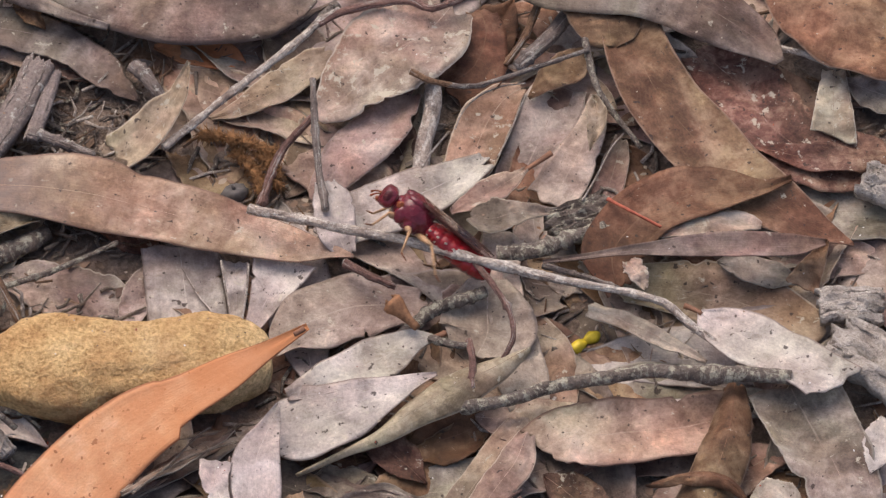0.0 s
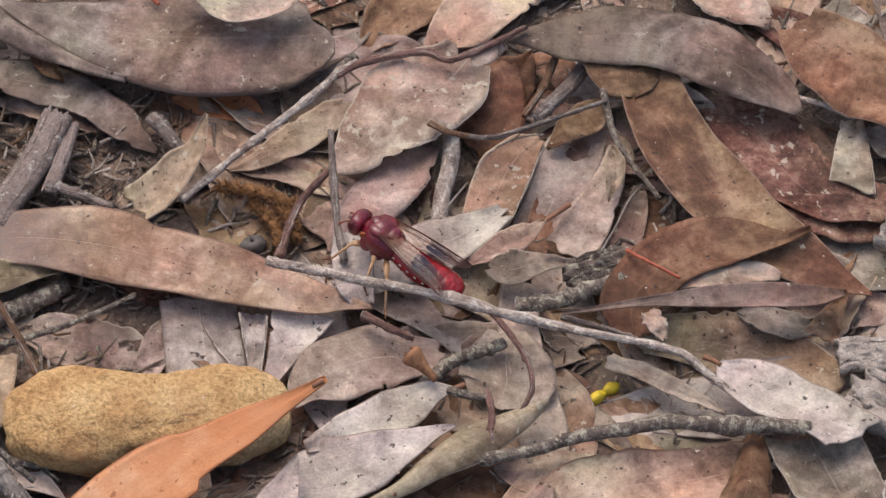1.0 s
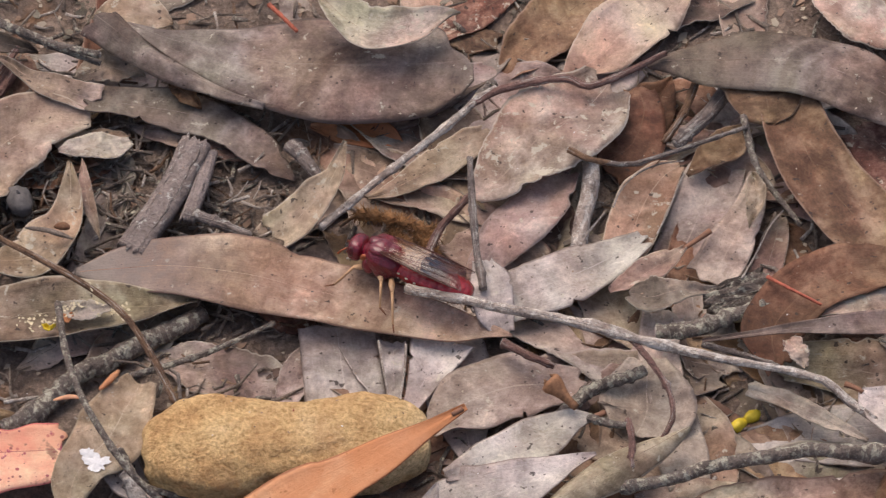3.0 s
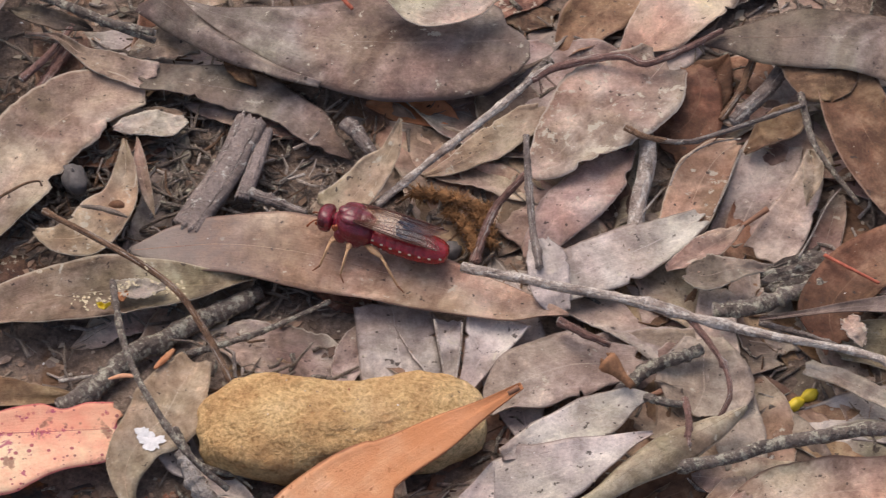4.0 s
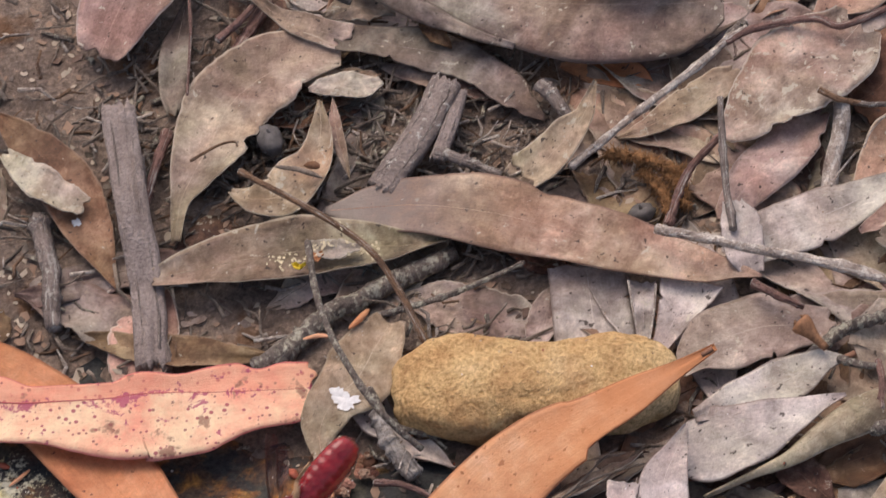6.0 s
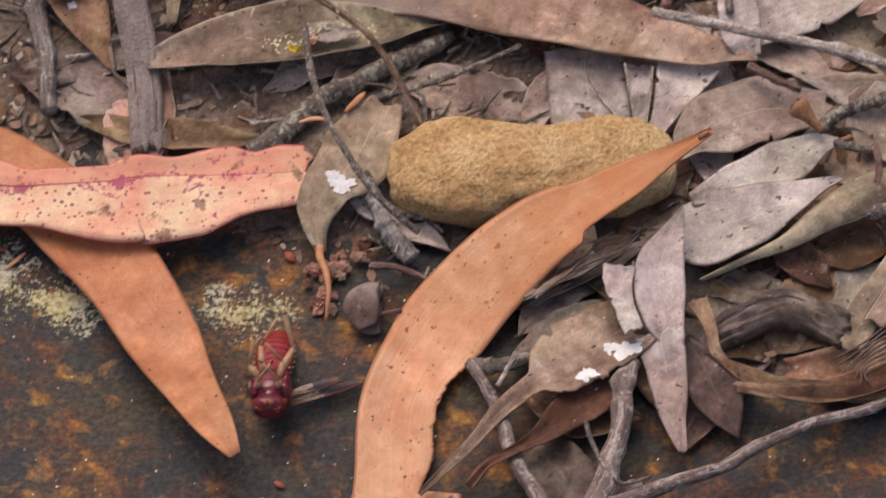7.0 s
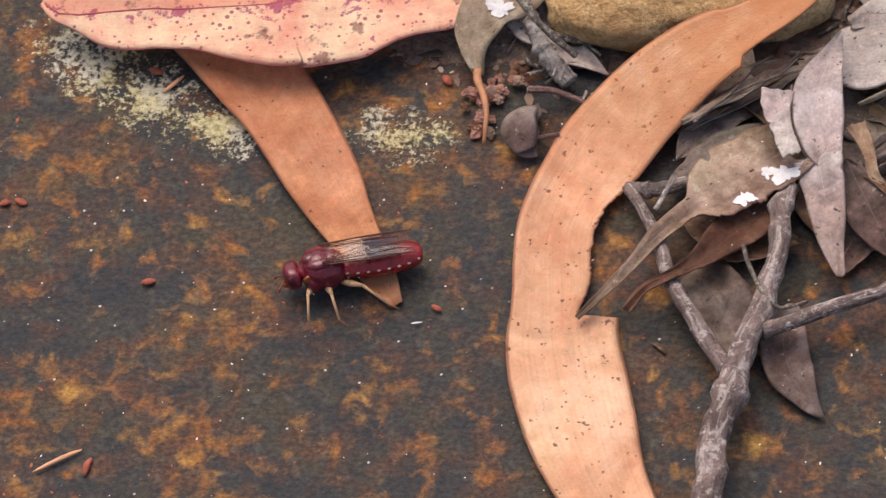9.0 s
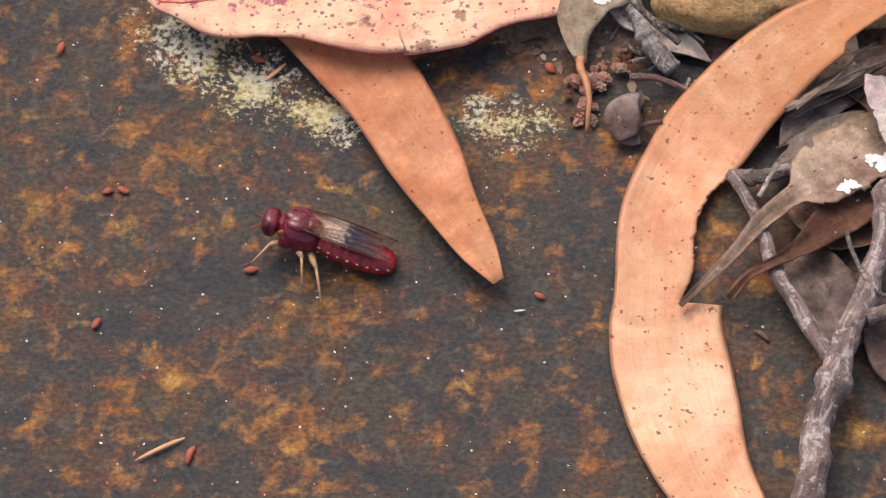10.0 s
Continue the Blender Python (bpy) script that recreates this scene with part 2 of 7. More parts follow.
    links.new(thin.outputs[0], blend.inputs[2])
    links.new(blend.outputs[0], nodes["Material Output"].inputs["Surface"])
    return m


def bark_material(name, dark, light, lichen=(0.5, 0.48, 0.43), amount=0.56, scale=1.0, rough=0.8, grain=(110.0, 9.0)):
    m, nodes, links, bsdf = graph(name)
    co, tc, info = local_coords(nodes, links)
    big = noise_tex(nodes, links, co, 160 * scale, 6, 0.65, 0.5)
    fine = noise_tex(nodes, links, co, 1500 * scale, 3, 0.7)
    col = ramp(nodes, links, big, [(0.32, dark), (0.68, light)])
    li = noise_tex(nodes, links, co, 420 * scale, 6, 0.7, 0.3)
    lm = ramp(nodes, links, li, [(amount, (0, 0, 0)), (amount + 0.06, (0.9, 0.9, 0.9))])
    col = mix(nodes, links, lm, col, lichen)
    # cracks and worn streaks along the grain
    stretch = nodes.new("ShaderNodeMapping")
    stretch.inputs["Scale"].default_value = (*grain, 1.0)
    links.new(tc.outputs["UV"], stretch.inputs["Vector"])
    streak = noise_tex(nodes, links, stretch.outputs["Vector"], 1.0, 5, 0.65, 0.4)
    col = mix(nodes, links, ramp(nodes, links, streak, [(0.535, (0, 0, 0)), (0.61, (0.75, 0.75, 0.75))]), col, lichen)
    col = mix(nodes, links, 0.9, col, ramp(nodes, links, streak, [(0.33, (0.5, 0.48, 0.47)), (0.45, (1, 1, 1))]), "MULTIPLY")
    col = mix(nodes, links, 0.85, col, ramp(nodes, links, fine, [(0.3, (0.6, 0.58, 0.56)), (0.6, (1.1, 1.1, 1.1))]), "MULTIPLY")
    links.new(col, bsdf.inputs["Base Color"])
    bsdf.inputs["Roughness"].default_value = rough
    h = math_node(nodes, links, "ADD", math_node(nodes, links, "MULTIPLY", big, 1.5), fine)
    h = math_node(nodes, links, "ADD", h, math_node(nodes, links, "MULTIPLY", streak, 1.6))
    bump(nodes, links, bsdf, h, 0.0008, 1.0)
    return m


def plain_material(name, colour, rough=0.5, vary=0.25, scale=500, depth=0.0002, spec=0.5, dark=None):
    m, nodes, links, bsdf = graph(name)
    co, tc, info = local_coords(nodes, links)
    n = noise_tex(nodes, links, co, scale, 5, 0.65)
    low = dark or tuple(c * (1 - vary) for c in colour)
    high = tuple(min(c * (1 + vary), 1) for c in colour)
    links.new(ramp(nodes, links, n, [(0.3, low), (0.7, high)]), bsdf.inputs["Base Color"])
    bsdf.inputs["Roughness"].default_value = rough
    bsdf.inputs["Specular IOR Level"].default_value = spec
    bump(nodes, links, bsdf, n, depth, 0.7)
    return m


GREY = leaf_material("grey_leaf", (0.209, 0.171, 0.149), (0.361, 0.305, 0.271), (0.522, 0.456, 0.404), edge=(0.50, 0.45, 0.38))
LILAC = leaf_material("lilac_grey_leaf", (0.395, 0.345, 0.329), (0.582, 0.520, 0.496), (0.725, 0.661, 0.628), vary=0.18, flecks=0.675, stain=0.5, edge=(0.25, 0.19, 0.17))
PALE = leaf_material("pale_leaf", (0.355, 0.296, 0.252), (0.533, 0.456, 0.395), (0.690, 0.608, 0.531), spots=0.57, vary=0.18, edge=(0.64, 0.58, 0.50))
TAN = leaf_material("tan_leaf", (0.293, 0.214, 0.171), (0.460, 0.355, 0.291), (0.596, 0.480, 0.395), edge=(0.58, 0.49, 0.39))
ROSY = leaf_material("rosy_leaf", (0.30, 0.215, 0.175), (0.48, 0.37, 0.30), (0.60, 0.49, 0.41), vary=0.16, edge=(0.22, 0.13, 0.10))
BROWN = leaf_material("brown_leaf", (0.143, 0.078, 0.047), (0.265, 0.160, 0.098), (0.413, 0.285, 0.191), line=0.12, spots=0.67, edge=(0.36, 0.25, 0.18))
MAUVE = leaf_material("mauve_leaf", (0.274, 0.206, 0.189), (0.406, 0.314, 0.287), (0.527, 0.427, 0.389), edge=(0.46, 0.38, 0.34), vary=0.15)
RUST = leaf_material("rust_leaf", (0.120, 0.054, 0.034), (0.210, 0.096, 0.060), (0.324, 0.180, 0.120), spots=0.75)
RED = leaf_material("reddish_leaf", (0.105, 0.056, 0.044), (0.205, 0.108, 0.080), (0.345, 0.225, 0.172), spots=0.605, blotch=130, flecks=0.66)
DARK = leaf_material("dark_leaf", (0.138, 0.106, 0.095), (0.250, 0.200, 0.179), (0.375, 0.312, 0.281), spots=0.66)
OLIVE = leaf_material("olive_leaf", (0.199, 0.152, 0.107), (0.366, 0.292, 0.219), (0.502, 0.421, 0.336), edge=(0.52, 0.45, 0.35))
ORANGE = leaf_material("orange_leaf", (0.80, 0.42, 0.24), (0.86, 0.52, 0.315), (0.91, 0.63, 0.425), line=0.0, root=(0.64, 0.265, 0.105), spot=(0.76, 0.43, 0.22), spots=0.74,
                       fleck=(0.16, 0.055, 0.035), flecks=0.67, vein=0.05, vary=0.06, edge=(0.34, 0.12, 0.06), speckle=((0.40, 0.13, 0.06), 330.0, 0.22), blotch=34, stain=0.28, fibres=0.35, grains=0.35)
SIENNA = leaf_material("sienna_leaf", (0.54, 0.212, 0.097), (0.66, 0.287, 0.14), (0.73, 0.36, 0.195), spot=(0.60, 0.30, 0.17), spots=0.74,
                       fleck=(0.14, 0.05, 0.035), flecks=0.685, vein=0.05, vary=0.06, edge=(0.30, 0.12, 0.06), blotch=40, stain=0.35, fibres=0.3, grains=0.5, line=0.0)
SLATE = leaf_material("slate_leaf", (0.157, 0.125, 0.114), (0.261, 0.218, 0.198), (0.387, 0.331, 0.302), edge=(0.12, 0.09, 0.08), vary=0.12)
PINK = leaf_material("pink_leaf", (0.84, 0.38, 0.27), (0.88, 0.53, 0.36), (0.91, 0.68, 0.46), line=0.0, spot=(0.52, 0.12, 0.15), spots=0.66,
                     fleck=(0.16, 0.05, 0.05), flecks=0.70, vein=0.05, vary=0.02, edge=(0.55, 0.10, 0.12), blotch=38, stain=0.12, fibres=0.08, grains=0.35, speckle=((0.38, 0.055, 0.10), 470.0, 0.40), upper=((0.40, 0.04, 0.14), (0.80, 0.30, 0.20)))
BLUSH = leaf_material("blush_leaf", (0.342, 0.268, 0.231), (0.510, 0.417, 0.362), (0.655, 0.560, 0.488), vary=0.14, stain=0.5, edge=(0.36, 0.29, 0.25))
TAWNY = leaf_material("tawny_leaf", (0.25, 0.17, 0.12), (0.41, 0.295, 0.22), (0.54, 0.415, 0.325), vary=0.04, line=0.1, edge=(0.20, 0.12, 0.09))
MOSSY = leaf_material("pale_olive_leaf", (0.36, 0.285, 0.19), (0.53, 0.445, 0.32), (0.66, 0.58, 0.45), vary=0.04, stain=0.6, edge=(0.42, 0.34, 0.24))
UMBER = leaf_material("umber_leaf", (0.083, 0.063, 0.057), (0.165, 0.124, 0.112), (0.277, 0.217, 0.195), spots=0.69)
CREAM = leaf_material("cream_leaf", (0.303, 0.221, 0.156), (0.460, 0.353, 0.268), (0.606, 0.485, 0.380), spots=0.60, flecks=0.67, vary=0.14, edge=(0.60, 0.52, 0.41))
LONGROSY = leaf_material("two_toned_leaf", (0.35, 0.225, 0.165), (0.53, 0.375, 0.285), (0.65, 0.50, 0.395), vary=0.04, line=0.1, edge=(0.22, 0.13, 0.10), root=(0.27, 0.232, 0.205), fade_to=0.38)
WOOD = bark_material("grey_bark", (0.125, 0.096, 0.085), (0.31, 0.252, 0.222), amount=0.58)
FORKWOOD = bark_material("fork_bark", (0.115, 0.080, 0.070), (0.345, 0.258, 0.230), lichen=(0.56, 0.50, 0.46), amount=0.54)
PEEL = bark_material("peeled_bark", (0.215, 0.17, 0.153), (0.39, 0.325, 0.295), amount=0.68)
WHITEWOOD = bark_material("weathered_twig", (0.27, 0.205, 0.17), (0.60, 0.525, 0.455), lichen=(0.73, 0.68, 0.61), amount=0.52, grain=(160.0, 5.0))
DARKWOOD = bark_material("dark_lichened_bark", (0.095, 0.073, 0.061), (0.225, 0.184, 0.155), lichen=(0.45, 0.43, 0.34), amount=0.53, grain=(620.0, 3.0))
BROWNWOOD = bark_material("brown_twig", (0.13, 0.065, 0.035), (0.30, 0.175, 0.10), amount=0.7)
REDWOOD = bark_material("reddish_twig", (0.143, 0.072, 0.058), (0.325, 0.182, 0.150), amount=0.68)
STRAW = bark_material("dull_straw", (0.16, 0.12, 0.095), (0.42, 0.34, 0.27), amount=0.66)
FLAKE = bark_material("white_wood_flake", (0.28, 0.24, 0.21), (0.58, 0.54, 0.49), lichen=(0.16, 0.13, 0.11), amount=0.58)
RIB = plain_material("leaf_rib", (0.36, 0.29, 0.24), 0.7)
RIB_ORANGE = plain_material("orange_rib", (0.66, 0.33, 0.18), 0.6)
RIB_PINK = plain_material("pink_rib", (0.42, 0.08, 0.08), 0.6)
RUSTSTALK = plain_material("orange_brown_stalk", (0.44, 0.20, 0.095), 0.6)
STALK = plain_material("brown_stalk", (0.22, 0.105, 0.06), 0.7)
WHITE = plain_material("white_crust", (0.75, 0.74, 0.72), 0.8, 0.15, 900)
YELLOW = plain_material("yellow_bud", (0.62, 0.47, 0.03), 0.5, 0.3, 400)
CHIP = plain_material("red_bark_chip", (0.35, 0.088, 0.048), 0.75, 0.4, 700)
FUZZ = plain_material("brown_fuzz", (0.25, 0.125, 0.05), 0.9, 0.6, 700)
CAPSULE = plain_material("capsule", (0.10, 0.09, 0.085), 0.7, 0.4, 500)
ROTTEN = plain_material("rotten_wood", (0.33, 0.17, 0.125), 0.9, 0.5, 420, 0.0006, 0.3, dark=(0.13, 0.065, 0.05))
GRAIN = plain_material("sand_grain", (0.62, 0.54, 0.36), 0.8, 0.4, 900)
NUT = plain_material("gumnut", (0.22, 0.105, 0.05), 0.75, 0.5, 600)


def soil_material():
    m, nodes, links, bsdf = graph("soil")
    tc = nodes.new("ShaderNodeTexCoord")
    co = tc.outputs["Object"]
    big = noise_tex(nodes, links, co, 45, 6, 0.65, 0.4)
    fine = noise_tex(nodes, links, co, 700, 5, 0.75)
    col = ramp(nodes, links, big, [(0.3, (0.17, 0.125, 0.102)), (0.5, (0.30, 0.228, 0.182)), (0.68, (0.46, 0.36, 0.285))])
    grain = ramp(nodes, links, fine, [(0.3, (0.4, 0.38, 0.36)), (0.55, (1, 1, 1)), (0.72, (1.9, 1.8, 1.7))])
    col = mix(nodes, links, 0.9, col, grain, "MULTIPLY")
    rust = noise_tex(nodes, links, co, 70, 3, 0.5)
    rm = ramp(nodes, links, rust, [(0.6, (0, 0, 0)), (0.7, (0.6, 0.6, 0.6))])
    col = mix(nodes, links, rm, col, (0.20, 0.085, 0.025))
    links.new(col, bsdf.inputs["Base Color"])
    bsdf.inputs["Roughness"].default_value = 0.95
    bsdf.inputs["Specular IOR Level"].default_value = 0.2
    bump(nodes, links, bsdf, math_node(nodes, links, "ADD", big, fine), 0.002, 1.0)
    return m


def spots_mask(nodes, links, co, spots):
    """1 in the middle of each oval spot, falling to 0 at its rim."""
    spot = None
    for cx, cy, rx, ry, turn in spots:
        mp = nodes.new("ShaderNodeMapping")
        mp.vector_type = "TEXTURE"
        mp.inputs["Location"].default_value = (cx * MM, cy * MM, 0)
        mp.inputs["Rotation"].default_value = (0, 0, radians(turn))
        mp.inputs["Scale"].default_value = (rx * MM, ry * MM, 1)
        links.new(co, mp.inputs["Vector"])
        flat = nodes.new("ShaderNodeVectorMath")
        flat.operation = "MULTIPLY"
        flat.inputs[1].default_value = (1, 1, 0)
        links.new(mp.outputs["Vector"], flat.inputs[0])
        ln = nodes.new("ShaderNodeVectorMath")
        ln.operation = "LENGTH"
        links.new(flat.outputs[0], ln.inputs[0])
        near = math_node(nodes, links, "SUBTRACT", 1.0, ln.outputs["Value"], True)
        spot = near if spot is None else math_node(nodes, links, "MAXIMUM", spot, near)
    return spot


def slab_material():
    """Dark slate with rust stains, pale dust and a belt of pale crusty lichen."""
    m, nodes, links, bsdf = graph("slab_rock")
    tc = nodes.new("ShaderNodeTexCoord")
    co = tc.outputs["Object"]
    streak = nodes.new("ShaderNodeMapping")
    streak.inputs["Scale"].default_value = (0.78, 1.0, 1.0)
    streak.inputs["Rotation"].default_value = (0.0, 0.0, -0.08)
    links.new(co, streak.inputs["Vector"])
    sc = streak.outputs["Vector"]
    tone = noise_tex(nodes, links, sc, 42, 7, 0.64)
    col = ramp(nodes, links, tone, [(0.36, (0.019, 0.022, 0.027)), (0.50, (0.033, 0.035, 0.035)), (0.66, (0.057, 0.051, 0.040))])
    # olive and red-brown films, then soft round orange patches that run together
    wide = noise_tex(nodes, links, co, 34, 4, 0.6)
    home = math_node(nodes, links, "ADD", wide, math_node(nodes, links, "MULTIPLY", spots_mask(nodes, links, co, RUSTY), 0.16))
    algae = noise_tex(nodes, links, co, 75, 5, 0.62, 0.3)
    col = mix(nodes, links, ramp(nodes, links, algae, [(0.48, (0, 0, 0)), (0.64, (0.5, 0.5, 0.5))]), col, (0.070, 0.057, 0.028))
    film = noise_tex(nodes, links, co, 135, 5, 0.64, 0.3)
    fm = math_node(nodes, links, "ADD", math_node(nodes, links, "MULTIPLY", film, 0.6), math_node(nodes, links, "MULTIPLY", home, 0.4))
    col = mix(nodes, links, ramp(nodes, links, fm, [(0.47, (0, 0, 0)), (0.64, (0.62, 0.62, 0.62))]), col, (0.118, 0.045, 0.018))
    r1 = noise_tex(nodes, links, co, 175, 6, 0.60, 0.35)
    both = math_node(nodes, links, "ADD", math_node(nodes, links, "MULTIPLY", r1, 0.80), math_node(nodes, links, "MULTIPLY", home, 0.36))
    rm = ramp(nodes, links, both, [(0.615, (0, 0, 0)), (0.69, (0.32, 0.32, 0.32)), (0.77, (0.74, 0.74, 0.74))])
    rc = ramp(nodes, links, noise_tex(nodes, links, co, 110, 4, 0.6), [(0.34, (0.26, 0.078, 0.022)), (0.48, (0.38, 0.150, 0.027)), (0.66, (0.45, 0.25, 0.06))])
    col = mix(nodes, links, rm, col, rc)
    fine = noise_tex(nodes, links, sc, 1000, 4, 0.72, 0.1)
    grain = ramp(nodes, links, fine, [(0.36, (0.54, 0.54, 0.55)), (0.5, (1, 1, 1)), (0.62, (1.5, 1.48, 1.4))])
    col = mix(nodes, links, 0.9, col, grain, "MULTIPLY")
    # thin grey-green dust film
    d = noise_tex(nodes, links, co, 230, 6, 0.70)
    dm = ramp(nodes, links, d, [(0.55, (0, 0, 0)), (0.74, (0.38, 0.38, 0.38))])
    col = mix(nodes, links, dm, col, (0.175, 0.162, 0.125))
    # lichen belt, broken into grains, part yellowish and part white
    lich = math_node(nodes, links, "ADD", math_node(nodes, links, "MULTIPLY", noise_tex(nodes, links, co, 900, 4, 0.7), 0.62), math_node(nodes, links, "MULTIPLY", noise_tex(nodes, links, co, 170, 5, 0.6), 0.48))
    spot = spots_mask(nodes, links, co, LICHEN)
    lf = math_node(nodes, links, "ADD", math_node(nodes, links, "MULTIPLY", spot, 0.17), lich)
    keep = ramp(nodes, links, spot, [(0.0, (0, 0, 0)), (0.16, (1, 1, 1))])
    lm = mix(nodes, links, 1.0, ramp(nodes, links, lf, [(0.615, (0, 0, 0)), (0.70, (0.85, 0.85, 0.85))]), keep, "MULTIPLY")
    lc = ramp(nodes, links, fine, [(0.36, (0.25, 0.22, 0.085)), (0.6, (0.66, 0.60, 0.34))])
    lc = mix(nodes, links, ramp(nodes, links, algae, [(0.42, (0.6, 0.6, 0.6)), (0.54, (0, 0, 0))]), lc, (0.60, 0.60, 0.52))
    col = mix(nodes, links, lm, col, lc)
    # pinprick white grains
    vor = add(nodes, "ShaderNodeTexVoronoi", Scale=240.0)
    links.new(co, vor.inputs["Vector"])
    wm = ramp(nodes, links, vor.outputs["Distance"], [(0.055, (0.8, 0.8, 0.8)), (0.075, (0, 0, 0))])
    pick = ramp(nodes, links, noise_tex(nodes, links, co, 120, 1, 0.5), [(0.48, (0, 0, 0)), (0.52, (1, 1, 1))])
    col = mix(nodes, links, mix(nodes, links, 1.0, wm, pick, "MULTIPLY"), col, (0.58, 0.58, 0.56))
    links.new(col, bsdf.inputs["Base Color"])
    links.new(ramp(nodes, links, tone, [(0.3, (0.55,) * 3), (0.7, (0.8,) * 3)]), bsdf.inputs["Roughness"])
    bsdf.inputs["Specular IOR Level"].default_value = 0.25
    h = math_node(nodes, links, "ADD", math_node(nodes, links, "MULTIPLY", r1, 1.0), math_node(nodes, links, "MULTIPLY", fine, 0.5))
    bump(nodes, links, bsdf, h, 0.0008, 0.7)
    return m


def stone_material():
    m, nodes, links, bsdf = graph("ochre_sandstone")
    tc = nodes.new("ShaderNodeTexCoord")
    co = tc.outputs["Object"]
    big = noise_tex(nodes, links, co, 40, 5, 0.6, 0.3)
    fine = noise_tex(nodes, links, co, 1050, 6, 0.7)
    mid = noise_tex(nodes, links, co, 260, 4, 0.7)
    col = ramp(nodes, links, big, [(0.32, (0.46, 0.27, 0.115)), (0.5, (0.61, 0.42, 0.20)), (0.68, (0.72, 0.55, 0.31))])
    col = mix(nodes, links, 0.9, col, ramp(nodes, links, fine, [(0.36, (0.60, 0.54, 0.47)), (0.5, (1, 1, 1)), (0.64, (1.32, 1.34, 1.42))]), "MULTIPLY")
    col = mix(nodes, links, ramp(nodes, links, mid, [(0.60, (0, 0, 0)), (0.70, (0.45, 0.45, 0.45))]), col, (0.26, 0.13, 0.04))
    crust = noise_tex(nodes, links, co, 24, 5, 0.62, 0.5)
    col = mix(nodes, links, ramp(nodes, links, crust, [(0.46, (0, 0, 0)), (0.60, (0.7, 0.7, 0.7))]), col, (0.40, 0.205, 0.085))
    links.new(col, bsdf.inputs["Base Color"])
    bsdf.inputs["Roughness"].default_value = 0.9
    bsdf.inputs["Specular IOR Level"].default_value = 0.25
    bump(nodes, links, bsdf, math_node(nodes, links, "ADD", fine, mid), 0.0008, 1.0)
    return m


SOIL, SLAB, STONE = soil_material(), slab_material(), stone_material()


# ---------------------------------------------------------------- ground
def sheet(name, material, x0, x1, y0, y1, nx, ny, height, label, thick=0.0):
    """A bumpy sheet; height(x, y) in metres."""
    bm = bmesh.new()
    grid = []
    for i in range(nx + 1):
        x = x0 + (x1 - x0) * i / nx
        grid.append([bm.verts.new((x, y0 + (y1 - y0) * j / ny, height(x, y0 + (y1 - y0) * j / ny))) for j in range(ny + 1)])
    for i in range(nx):
        for j in range(ny):
            bm.faces.new((grid[i][j], grid[i + 1][j], grid[i + 1][j + 1], grid[i][j + 1]))
    if thick:
        rim = [grid[i][0] for i in range(nx + 1)] + [grid[nx][j] for j in range(1, ny + 1)]
        rim += [grid[i][ny] for i in range(nx - 1, -1, -1)] + [grid[0][j] for j in range(ny - 1, 0, -1)]
        low = [bm.verts.new((v.co.x, v.co.y, v.co.z - thick)) for v in rim]
        for k in range(len(rim)):
            n = (k + 1) % len(rim)
            bm.faces.new((rim[n], rim[k], low[k], low[n]))
    ob = link_mesh(name, bm, material)
    return tagged(ob, label, kind="structure")


def soil_edge(x):
    """Where the soil ends on the slab, as y for x (metres)."""
    y = -0.030 - 0.40 * max(0.0, min(x + 0.150, 0.115)) - 0.1 * max(0.0, x + 0.035)
    return y + 0.004 * noise.noise(Vector((x * 60, 1.3, 0))) + 0.002 * noise.noise(Vector((x * 260, 4.3, 0)))


def slab_height(x, y):
    return 0.0006 * noise.noise(Vector((x * 30, y * 30, 2))) + 0.0003 * noise.noise(Vector((x * 150, y * 190, 5)))


def soil_height(x, y):
    rise = min(max((y - soil_edge(x)) / 0.03, -1.0), 1.0)
    bumps = 0.0013 * noise.noise(Vector((x * 55, y * 55, 0))) + 0.0010 * noise.noise(Vector((x * 190, y * 190, 3))) + 0.0005 * noise.noise(Vector((x * 600, y * 600, 7)))
    return -0.0002 + 0.0022 * rise + bumps * min(1.0, 0.3 + abs(rise))


sheet("rock_slab", SLAB, -0.36, 0.20, -0.34, 0.0, 150, 90, slab_height, "dark slate slab with rust stains and pale lichen", 0.03)
sheet("soil", SOIL, -0.36, 0.30, -0.13, 0.26, 330, 195, soil_height, "dark crumbly soil with fine plant debris")
# the forest floor all around, out to the horizon
bm = bmesh.new()
rings = []
for r in (0.0, 0.4, 0.9, 2.0, 6.0, 20.0, 80.0, 400.0):
    if r == 0:
        rings.append([bm.verts.new((-0.06, -0.04, -0.006))])
        continue
    rings.append([bm.verts.new((-0.06 + r * math.cos(a * math.pi / 24), -0.04 + r * math.sin(a * math.pi / 24), -0.006)) for a in range(48)])
for k in range(48):
    bm.faces.new((rings[0][0], rings[1][k], rings[1][(k + 1) % 48]))
for a, b in zip(rings[1:], rings[2:]):
    for k in range(48):
        bm.faces.new((a[k], b[k], b[(k + 1) % 48], a[(k + 1) % 48]))
tagged(link_mesh("ground", bm, SOIL), "dark forest soil", kind="structure")


